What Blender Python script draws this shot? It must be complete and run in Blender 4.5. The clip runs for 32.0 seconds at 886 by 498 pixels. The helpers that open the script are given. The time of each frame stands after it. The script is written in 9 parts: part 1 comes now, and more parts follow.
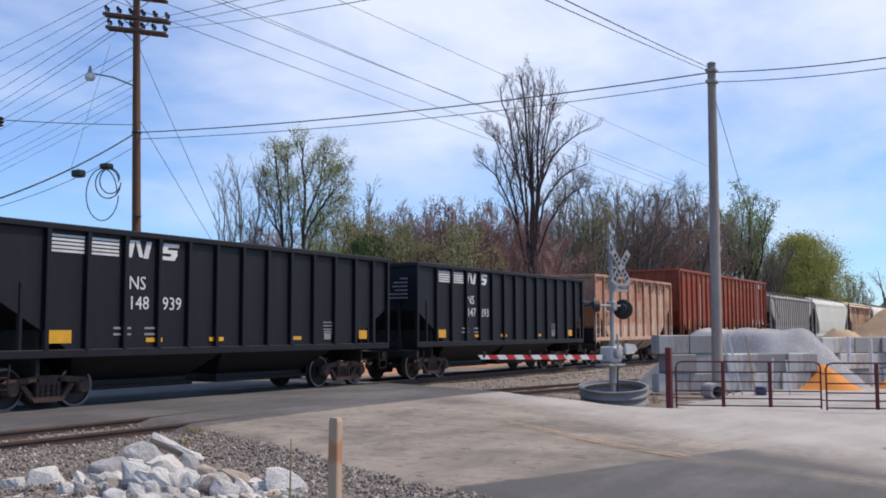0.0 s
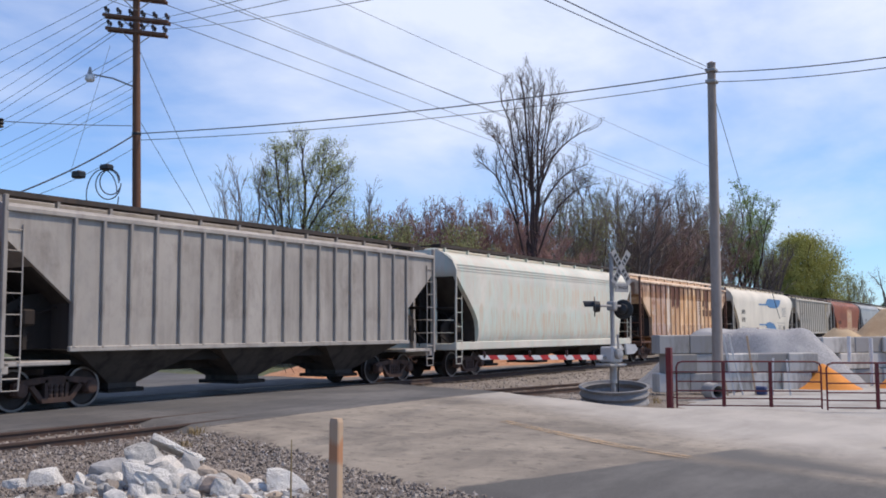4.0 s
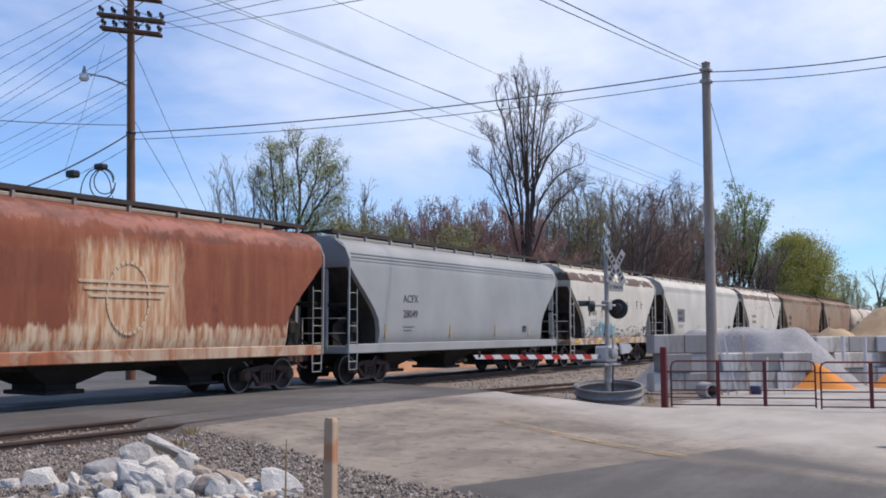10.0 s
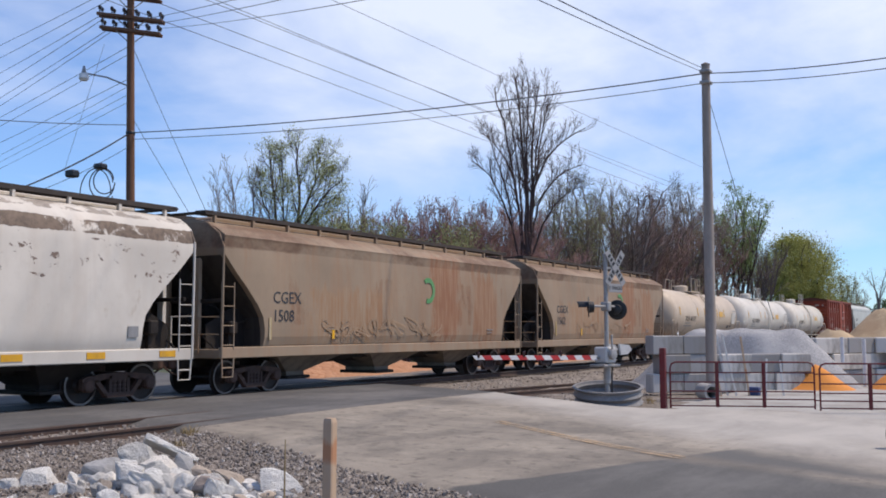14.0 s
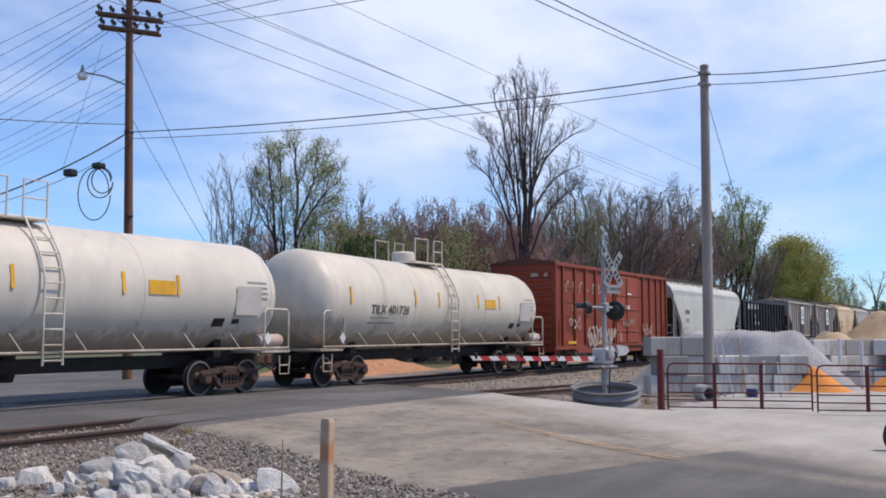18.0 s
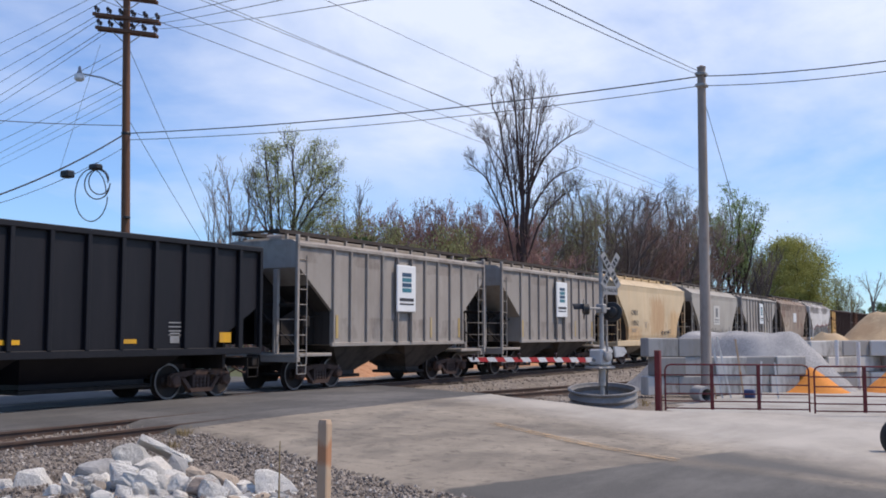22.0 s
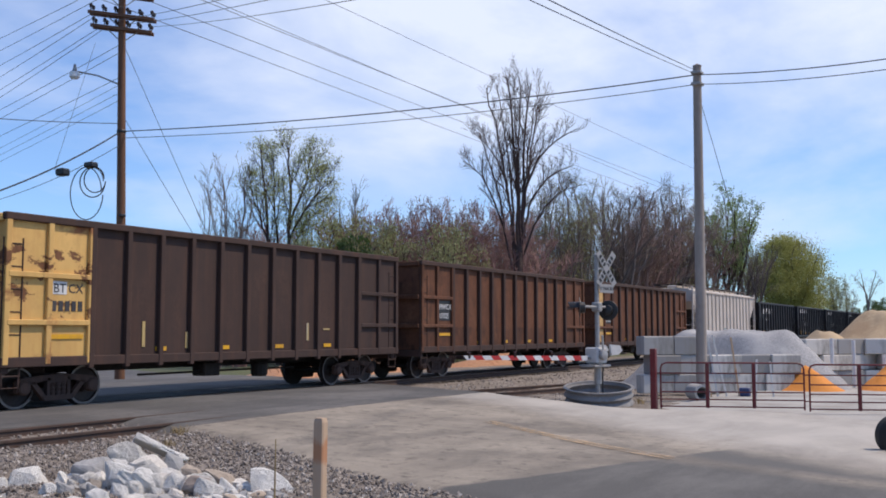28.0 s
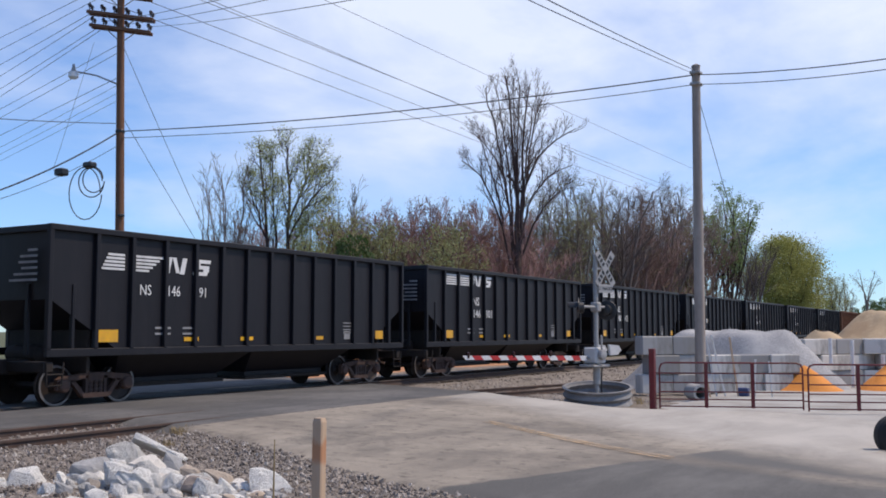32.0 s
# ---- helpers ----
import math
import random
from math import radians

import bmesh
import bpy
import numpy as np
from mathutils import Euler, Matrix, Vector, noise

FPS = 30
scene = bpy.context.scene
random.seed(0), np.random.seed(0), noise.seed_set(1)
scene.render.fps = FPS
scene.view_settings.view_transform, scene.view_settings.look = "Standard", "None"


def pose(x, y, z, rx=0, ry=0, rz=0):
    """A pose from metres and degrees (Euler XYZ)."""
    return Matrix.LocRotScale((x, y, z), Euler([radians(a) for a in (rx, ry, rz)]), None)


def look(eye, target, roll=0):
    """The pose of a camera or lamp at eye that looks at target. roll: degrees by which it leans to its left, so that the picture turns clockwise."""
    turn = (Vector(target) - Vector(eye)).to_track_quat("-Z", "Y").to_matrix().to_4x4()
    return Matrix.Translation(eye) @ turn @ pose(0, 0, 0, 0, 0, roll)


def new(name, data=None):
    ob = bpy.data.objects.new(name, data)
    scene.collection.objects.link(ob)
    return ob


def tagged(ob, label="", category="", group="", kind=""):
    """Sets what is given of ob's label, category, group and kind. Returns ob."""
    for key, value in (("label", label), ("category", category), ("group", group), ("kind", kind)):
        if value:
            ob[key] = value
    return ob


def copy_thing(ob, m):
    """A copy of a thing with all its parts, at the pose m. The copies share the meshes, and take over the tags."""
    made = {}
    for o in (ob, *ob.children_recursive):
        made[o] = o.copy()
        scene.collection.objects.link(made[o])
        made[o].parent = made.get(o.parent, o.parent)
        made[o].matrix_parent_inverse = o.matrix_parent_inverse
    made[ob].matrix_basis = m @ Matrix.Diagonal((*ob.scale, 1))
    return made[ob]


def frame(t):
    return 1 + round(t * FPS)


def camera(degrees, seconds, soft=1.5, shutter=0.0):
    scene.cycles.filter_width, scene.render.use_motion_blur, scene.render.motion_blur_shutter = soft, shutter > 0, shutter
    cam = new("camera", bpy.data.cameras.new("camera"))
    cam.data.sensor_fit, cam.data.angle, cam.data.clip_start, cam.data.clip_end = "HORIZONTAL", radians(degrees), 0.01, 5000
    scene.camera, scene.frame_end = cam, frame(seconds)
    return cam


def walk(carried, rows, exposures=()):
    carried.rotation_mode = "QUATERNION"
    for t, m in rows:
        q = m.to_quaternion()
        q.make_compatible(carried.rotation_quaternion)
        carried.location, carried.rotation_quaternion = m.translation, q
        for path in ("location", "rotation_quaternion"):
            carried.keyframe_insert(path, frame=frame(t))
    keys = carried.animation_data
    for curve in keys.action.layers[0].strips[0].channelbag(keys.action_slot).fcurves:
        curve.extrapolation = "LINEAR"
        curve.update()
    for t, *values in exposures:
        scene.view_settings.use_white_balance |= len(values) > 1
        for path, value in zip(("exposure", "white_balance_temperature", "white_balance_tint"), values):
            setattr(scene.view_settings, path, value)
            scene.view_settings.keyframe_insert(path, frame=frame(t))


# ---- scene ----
# The film: a freight train passes a level crossing. x runs along the track, away from the
# camera; y runs across it; z is up from the top of the rails.
cam = camera(48.55, 32.0, soft=1.8)
EYE = (0.0, -19.336, 1.664)
# seconds, turn from +y towards +x, tilt up, roll (degrees)
PATH = [(0, 58.800, 4.751, 0.182), (0.5, 58.803, 4.776, 0.203), (1, 58.802, 4.785, 0.215), (1.5, 58.807, 4.774, 0.222),
        (2, 58.816, 4.742, 0.243), (2.5, 58.820, 4.728, 0.271), (3, 58.813, 4.753, 0.281), (3.5, 58.793, 4.781, 0.285),
        (5.5, 58.789, 4.740, 0.300), (6, 58.861, 4.732, 0.283), (6.5, 58.930, 4.720, 0.299), (7, 58.969, 4.694, 0.315),
        (7.5, 58.973, 4.669, 0.318), (8, 58.964, 4.666, 0.330), (8.5, 58.977, 4.679, 0.347), (9, 59.022, 4.698, 0.352),
        (9.5, 59.068, 4.721, 0.338), (10, 59.087, 4.747, 0.307), (10.5, 59.081, 4.775, 0.275), (11, 59.077, 4.784, 0.249),
        (11.5, 59.098, 4.780, 0.244), (12, 59.128, 4.784, 0.265), (12.5, 59.140, 4.788, 0.281), (13, 59.144, 4.792, 0.258),
        (13.5, 59.141, 4.792, 0.215), (14, 59.122, 4.780, 0.185), (14.5, 59.101, 4.768, 0.148), (16.5, 59.166, 4.795, 0.005),
        (17, 59.189, 4.806, -0.008), (17.5, 59.200, 4.814, -0.010), (18, 59.233, 4.810, -0.011), (18.5, 59.284, 4.816, -0.012),
        (19, 59.314, 4.833, -0.011), (19.5, 59.314, 4.841, -0.011), (20, 59.305, 4.836, -0.008), (20.5, 59.313, 4.833, 0.003),
        (21, 59.335, 4.841, 0.023), (21.5, 59.355, 4.860, 0.036), (22, 59.383, 4.882, 0.023), (22.5, 59.427, 4.889, -0.003),
        (23, 59.463, 4.878, -0.014), (23.5, 59.487, 4.862, 0.001), (24, 59.507, 4.848, 0.023), (24.5, 59.521, 4.832, 0.027),
        (25, 59.539, 4.809, 0.016), (25.5, 59.562, 4.788, 0.010), (27.5, 59.613, 4.782, -0.001), (28, 59.626, 4.782, 0.020),
        (28.5, 59.647, 4.786, 0.014), (29, 59.658, 4.779, -0.001), (29.5, 59.657, 4.766, -0.013), (30, 59.652, 4.764, -0.018),
        (30.5, 59.650, 4.768, -0.012), (31, 59.660, 4.765, 0.002), (31.5, 59.679, 4.765, 0.022), (32, 59.690, 4.782, 0.026)]


def aim(turn, tilt, roll):
    a, e = radians(turn), radians(tilt)
    fwd = Vector((math.sin(a) * math.cos(e), math.cos(a) * math.cos(e), math.sin(e)))
    return look(EYE, Vector(EYE) + fwd, 0) @ pose(0, 0, 0, 0, 0, -roll)


walk(cam, [(t, aim(a, e, r)) for t, a, e, r in PATH], [(0.0, 0.0, 6500, 13.5), (32.0, 0.0, 6500, 13.5)])

# ---- world, sun, exposure ----
scene.view_settings.exposure = 0.0
SUN_TO = Vector((0.34, -0.60, 1.08)).normalized()
world = bpy.data.worlds.new("sky")
scene.world = world
world.use_nodes = True


def build_sky(nt):
    n, l = nt.nodes, nt.links
    n.clear()
    out, bg = n.new("ShaderNodeOutputWorld"), n.new("ShaderNodeBackground")
    sky = n.new("ShaderNodeTexSky")
    sky.sky_type, sky.sun_disc = "NISHITA", False
    sky.sun_elevation = math.asin(SUN_TO.z)
    sky.sun_rotation = math.atan2(SUN_TO.x, SUN_TO.y)
    sky.air_density, sky.dust_density, sky.ozone_density = 1.0, 0.15, 3.0
    tc, mp, sep = n.new("ShaderNodeTexCoord"), n.new("ShaderNodeMapping"), n.new("ShaderNodeSeparateXYZ")
    l.new(tc.outputs["Generated"], mp.inputs["Vector"])
    mp.inputs["Rotation"].default_value = (0.35, 0.2, 0.75)
    mp.inputs["Scale"].default_value = (1.2, 2.6, 5.0)
    big, fine = n.new("ShaderNodeTexNoise"), n.new("ShaderNodeTexNoise")
    for tex, s, d, r in ((big, 1.5, 7.0, 0.52), (fine, 6.0, 6.0, 0.6)):
        tex.inputs["Scale"].default_value, tex.inputs["Detail"].default_value = s, d
        tex.inputs["Roughness"].default_value = r
        l.new(mp.outputs["Vector"], tex.inputs["Vector"])
    big.inputs["Distortion"].default_value = 0.35
    add = n.new("ShaderNodeMath")
    add.operation = "MULTIPLY_ADD"
    l.new(fine.outputs["Fac"], add.inputs[0])
    add.inputs[1].default_value = 0.14
    l.new(big.outputs["Fac"], add.inputs[2])
    ramp = n.new("ShaderNodeValToRGB")
    ramp.color_ramp.elements[0].position, ramp.color_ramp.elements[1].position = 0.38, 0.76
    ramp.color_ramp.elements[0].color = (0.13, 0.13, 0.13, 1)
    ramp.color_ramp.elements[1].color = (0.95, 0.95, 0.95, 1)
    l.new(tc.outputs["Generated"], sep.inputs[0])
    rise = n.new("ShaderNodeMath")
    rise.operation = "MULTIPLY_ADD"
    l.new(sep.outputs[2], rise.inputs[0])
    rise.inputs[1].default_value, rise.inputs[2].default_value = 1.35, -0.285
    rise.use_clamp = False
    side = n.new("ShaderNodeMath")
    side.operation = "MULTIPLY_ADD"
    l.new(sep.outputs[0], side.inputs[0])
    side.inputs[1].default_value = 0.60
    side.inputs[2].default_value = -0.49
    drift = n.new("ShaderNodeMath")
    drift.operation = "ADD"
    l.new(side.outputs[0], drift.inputs[1])
    both = n.new("ShaderNodeMath")
    both.operation = "ADD"
    l.new(add.outputs[0], drift.inputs[0])
    l.new(drift.outputs[0], both.inputs[0])
    cap = n.new("ShaderNodeMath")
    cap.operation = "MINIMUM"
    l.new(rise.outputs[0], cap.inputs[0])
    cap.inputs[1].default_value = 0.15
    l.new(cap.outputs[0], both.inputs[1])
    l.new(both.outputs[0], ramp.inputs["Fac"])
    tint = n.new("ShaderNodeMix")
    tint.data_type, tint.blend_type = "RGBA", "MULTIPLY"
    tint.inputs[0].default_value = 1.0
    l.new(sky.outputs["Color"], tint.inputs[6])
    tint.inputs[7].default_value = (0.655, 0.955, 1.30, 1)
    mix = n.new("ShaderNodeMix")
    mix.data_type = "RGBA"
    l.new(ramp.outputs["Color"], mix.inputs[0])
    l.new(tint.outputs[2], mix.inputs[6])
    mix.inputs[7].default_value = (6.5, 7.2, 8.5, 1)
    l.new(mix.outputs[2], bg.inputs["Color"])
    bg.inputs["Strength"].default_value = 0.127
    l.new(bg.outputs[0], out.inputs[0])


build_sky(world.node_tree)
sun_data = bpy.data.lights.new("sun", "SUN")
sun_data.energy, sun_data.angle, sun_data.color = 3.55, radians(2.0), (1.0, 0.865, 0.70)
sun = new("sun", sun_data)
sun.matrix_basis = look(tuple(SUN_TO * 60), (0, 0, 0))


# ---- mesh helper ----
class MB:
    """Collects vertices and faces of one mesh."""

    def __init__(self):
        self.v, self.f = [], []

    def add(self, vs, fs):
        k = len(self.v)
        self.v.extend([tuple(p) for p in vs])
        self.f.extend([tuple(i + k for i in f) for f in fs])
        return self

    def box(self, x0, y0, z0, x1, y1, z1, b=0.0, m=None):
        """A box; b is the chamfer of its edges."""
        if b <= 0:
            vs = [(x, y, z) for x in (x0, x1) for y in (y0, y1) for z in (z0, z1)]
            fs = [(0, 1, 3, 2), (4, 6, 7, 5), (0, 4, 5, 1), (2, 3, 7, 6), (0, 2, 6, 4), (1, 5, 7, 3)]
        else:
            c = ((x0 + x1) / 2, (y0 + y1) / 2, (z0 + z1) / 2)
            hs = (abs(x1 - x0) / 2, abs(y1 - y0) / 2, abs(z1 - z0) / 2)
            b = min(b, 0.45 * min(hs) * 2)
            vs, idx = [], {}
            for sx in (-1, 1):
                for sy in (-1, 1):
                    for sz in (-1, 1):
                        s = (sx, sy, sz)
                        for a in range(3):
                            p = [c[i] + s[i] * (hs[i] if i == a else hs[i] - b) for i in range(3)]
                            idx[(sx, sy, sz, a)] = len(vs)
                            vs.append(p)
            fs = []
            for a in range(3):
                o1, o2 = (a + 1) % 3, (a + 2) % 3
                for sa in (-1, 1):
                    q = []
                    for s1, s2 in ((-1, -1), (1, -1), (1, 1), (-1, 1)):
                        s = [0, 0, 0]
                        s[a], s[o1], s[o2] = sa, s1, s2
                        q.append(idx[(*s, a)])
                    fs.append(tuple(q if sa > 0 else q[::-1]))
                for s1 in (-1, 1):
                    for s2 in (-1, 1):
                        q = []
                        for sa, w in ((-1, o1), (1, o1), (1, o2), (-1, o2)):
                            s = [0, 0, 0]
                            s[a], s[o1], s[o2] = sa, s1, s2
                            q.append(idx[(*s, w)])
                        fs.append(tuple(q if s1 * s2 > 0 else q[::-1]))
            for sx in (-1, 1):
                for sy in (-1, 1):
                    for sz in (-1, 1):
                        q = [idx[(sx, sy, sz, a)] for a in range(3)]
                        fs.append(tuple(q if sx * sy * sz > 0 else q[::-1]))
        if m is not None:
            vs = [m @ Vector(p) for p in vs]
        return self.add(vs, fs)

    def tube(self, pts, r, n=6, cap=True):
        """A round bar along the points; r is one radius or one per point."""
        pts = [Vector(p) for p in pts]
        rs = r if isinstance(r, (list, tuple)) else [r] * len(pts)
        k, up = len(self.v), None
        for i, p in enumerate(pts):
            d = (pts[min(i + 1, len(pts) - 1)] - pts[max(i - 1, 0)])
            d = d.normalized() if d.length > 1e-9 else Vector((0, 0, 1))
            if up is None:
                up = d.orthogonal().normalized()
            else:
                up = (up - d * up.dot(d))
                up = up.normalized() if up.length > 1e-6 else d.orthogonal().normalized()
            s = d.cross(up)
            for j in range(n):
                a = 2 * math.pi * j / n
                self.v.append(tuple(p + (up * math.cos(a) + s * math.sin(a)) * rs[i]))
        for i in range(len(pts) - 1):
            for j in range(n):
                a, b = k + i * n + j, k + i * n + (j + 1) % n
                self.f.append((a, b, b + n, a + n))
        if cap:
            self.f.append(tuple(k + j for j in range(n))[::-1])
            self.f.append(tuple(k + (len(pts) - 1) * n + j for j in range(n)))
        return self

    def lathe(self, prof, n=24, m=None):
        """Turns (radius, height) pairs about z."""
        k = len(self.v)
        for r, z in prof:
            for j in range(n):
                a = 2 * math.pi * j / n
                p = Vector((r * math.cos(a), r * math.sin(a), z))
                self.v.append(tuple(m @ p if m is not None else p))
        for i in range(len(prof) - 1):
            for j in range(n):
                a, b = k + i * n + j, k + i * n + (j + 1) % n
                self.f.append((a, b, b + n, a + n))
        self.f.append(tuple(k + j for j in range(n))[::-1])
        self.f.append(tuple(k + (len(prof) - 1) * n + j for j in range(n)))
        return self

    def rings(self, rs, cap=True):
        """Lofts closed rings of equal count."""
        k, n = len(self.v), len(rs[0])
        for ring in rs:
            self.v.extend([tuple(p) for p in ring])
        for i in range(len(rs) - 1):
            for j in range(n):
                a, b = k + i * n + j, k + i * n + (j + 1) % n
                self.f.append((a, b, b + n, a + n))
        if cap:
            self.f.append(tuple(k + j for j in range(n))[::-1])
            self.f.append(tuple(k + (len(rs) - 1) * n + j for j in range(n)))
        return self

    def plate(self, poly, y0, y1):
        """A polygon in x, z, thick from y0 to y1."""
        n, k = len(poly), len(self.v)
        for y in (y0, y1):
            self.v.extend([(x, y, z) for x, z in poly])
        self.f.append(tuple(k + j for j in range(n)))
        self.f.append(tuple(k + n + j for j in range(n))[::-1])
        for j in range(n):
            a, b = k + j, k + (j + 1) % n
            self.f.append((b, a, a + n, b + n))
        return self

    def mesh(self, name, mat, smooth=False):
        me = bpy.data.meshes.new(name)
        me.from_pydata(self.v, [], self.f)
        bm = bmesh.new()
        bm.from_mesh(me)
        bmesh.ops.recalc_face_normals(bm, faces=bm.faces)
        bm.to_mesh(me)
        bm.free()
        if smooth:
            me.polygons.foreach_set("use_smooth", [True] * len(me.polygons))
            me.set_sharp_from_angle(angle=radians(38))
        me.materials.append(mat)
        return me


def part(name, mb, mat, parent=None, label="", smooth=False):
    """One mesh object under a thing or under a part."""
    ob = new(name, mb.mesh(name, mat, smooth) if isinstance(mb, MB) else mb)
    ob.parent = parent
    return tagged(ob, label) if label else ob


def thing(name, label, category, m=None, group="", kind=""):
    ob = new(name)
    ob.empty_display_size = 0.2
    if m is not None:
        ob.matrix_basis = m
    return tagged(ob, label, category, group, kind)


def solid(name, mb, mat, label="", category="", group="", kind="", smooth=False):
    ob = new(name, mb.mesh(name, mat, smooth))
    return tagged(ob, label, category, group, kind)


# ---- materials ----
def mat_nodes(name):
    m = bpy.data.materials.new(name)
    m.use_nodes = True
    nt = m.node_tree
    return m, nt, nt.nodes["Principled BSDF"]


def ramp_node(nt, fac, stops):
    r = nt.nodes.new("ShaderNodeValToRGB")
    r.color_ramp.elements[0].position, r.color_ramp.elements[0].color = stops[0][0], (*stops[0][1], 1)
    r.color_ramp.elements[1].position, r.color_ramp.elements[1].color = stops[-1][0], (*stops[-1][1], 1)
    for p, c in stops[1:-1]:
        e = r.color_ramp.elements.new(p)
        e.color = (*c, 1)
    nt.links.new(fac, r.inputs["Fac"])
    return r.outputs["Color"]


def noise_node(nt, scale, detail=5, rough=0.55, stretch=(1, 1, 1), coord="Object", shift=(0, 0, 0), distort=0.0):
    tc, mp, tx = nt.nodes.new("ShaderNodeTexCoord"), nt.nodes.new("ShaderNodeMapping"), nt.nodes.new("ShaderNodeTexNoise")
    mp.inputs["Scale"].default_value, mp.inputs["Location"].default_value = stretch, shift
    nt.links.new(tc.outputs[coord], mp.inputs["Vector"])
    nt.links.new(mp.outputs["Vector"], tx.inputs["Vector"])
    tx.inputs["Scale"].default_value, tx.inputs["Detail"].default_value = scale, detail
    tx.inputs["Roughness"].default_value, tx.inputs["Distortion"].default_value = rough, distort
    return tx.outputs["Fac"]


def mix_col(nt, fac, a, b):
    m = nt.nodes.new("ShaderNodeMix")
    m.data_type = "RGBA"
    for sock, val in ((m.inputs[0], fac), (m.inputs[6], a), (m.inputs[7], b)):
        if isinstance(val, (int, float)):
            sock.default_value = val
        elif isinstance(val, (tuple, list)):
            sock.default_value = (*val, 1)
        else:
            nt.links.new(val, sock)
    return m.outputs[2]


def bump_to(nt, bsdf, height, strength=0.3, dist=0.02):
    b = nt.nodes.new("ShaderNodeBump")
    b.inputs["Strength"].default_value, b.inputs["Distance"].default_value = strength, dist
    nt.links.new(height, b.inputs["Height"])
    nt.links.new(b.outputs["Normal"], bsdf.inputs["Normal"])


def steps(nt, fac, lo, hi):
    """0 below lo, 1 above hi."""
    m = nt.nodes.new("ShaderNodeMapRange")
    m.inputs["From Min"].default_value, m.inputs["From Max"].default_value = lo, hi
    nt.links.new(fac, m.inputs["Value"])
    return m.outputs["Result"]


def painted(name, base, stain=(0.16, 0.09, 0.05), amount=0.4, dirt=(0.12, 0.10, 0.08), grime=0.3, rough=0.55,
            seed=0.0, blotch=0.0, blotch_col=(0.35, 0.16, 0.07), metal=0.0, band=None):
    """Weathered paint on steel: vertical streaks, blotches of rust and fine grime.
    band: (height, reach, colour, share): a ragged stain round that height."""
    m, nt, b = mat_nodes(name)
    sh = (seed * 7.3, seed * 3.1, seed * 1.7)
    streak = noise_node(nt, 1.0, 5, 0.6, (2.6, 2.6, 0.28), shift=sh, distort=0.25)
    blot = noise_node(nt, 0.55, 7, 0.62, (1, 1, 1.2), shift=sh, distort=0.4)
    fine = noise_node(nt, 5.0, 7, 0.72, (1.0, 1.0, 0.7), shift=sh)
    tone = noise_node(nt, 0.55, 4, 0.5, (1.0, 1.0, 0.8), shift=sh)
    col = mix_col(nt, steps(nt, tone, 0.3, 0.7), base, tuple(c * 0.76 for c in base))
    s1 = nt.nodes.new("ShaderNodeMath")
    s1.operation = "MULTIPLY"
    nt.links.new(steps(nt, streak, 0.46, 0.70), s1.inputs[0])
    s1.inputs[1].default_value = amount
    col = mix_col(nt, s1.outputs[0], col, stain)
    if blotch > 0:
        col = mix_col(nt, steps(nt, blot, 0.66 - 0.40 * blotch, 0.72 - 0.36 * blotch), col,
                      ramp_node(nt, streak, [(0.3, tuple(c * 0.55 for c in blotch_col)), (0.5, blotch_col),
                                             (0.72, tuple(min(1, c * 1.5) for c in blotch_col))]))
    s2 = nt.nodes.new("ShaderNodeMath")
    s2.operation = "MULTIPLY"
    nt.links.new(steps(nt, fine, 0.48, 0.74), s2.inputs[0])
    s2.inputs[1].default_value = grime
    col = mix_col(nt, s2.outputs[0], col, dirt)
    for zc, reach, bcol, share in ([band] if band and not isinstance(band, list) else band or []):
        tc, sp = nt.nodes.new("ShaderNodeTexCoord"), nt.nodes.new("ShaderNodeSeparateXYZ")
        nt.links.new(tc.outputs["Object"], sp.inputs[0])
        d = nt.nodes.new("ShaderNodeMath")
        d.operation = "SUBTRACT"
        nt.links.new(sp.outputs[2], d.inputs[0])
        d.inputs[1].default_value = zc
        a = nt.nodes.new("ShaderNodeMath")
        a.operation = "ABSOLUTE"
        nt.links.new(d.outputs[0], a.inputs[0])
        e = nt.nodes.new("ShaderNodeMath")
        e.operation = "MULTIPLY_ADD"
        nt.links.new(noise_node(nt, 1.0, 6, 0.7, (3.2, 3.2, 1.1), shift=(sh[0] + 4, sh[1], sh[2])), e.inputs[0])
        e.inputs[1].default_value = -4.0 * reach
        nt.links.new(a.outputs[0], e.inputs[2])
        f = steps(nt, e.outputs[0], -1.1 * reach, -1.6 * reach)
        g = nt.nodes.new("ShaderNodeMath")
        g.operation = "MULTIPLY"
        nt.links.new(f, g.inputs[0])
        g.inputs[1].default_value = share
        col = mix_col(nt, g.outputs[0], col, bcol)
    nt.links.new(col, b.inputs["Base Color"])
    b.inputs["Roughness"].default_value, b.inputs["Metallic"].default_value = rough, metal
    b.inputs["Specular IOR Level"].default_value = 0.3
    bump_to(nt, b, tone, 0.25, 0.03)
    return m


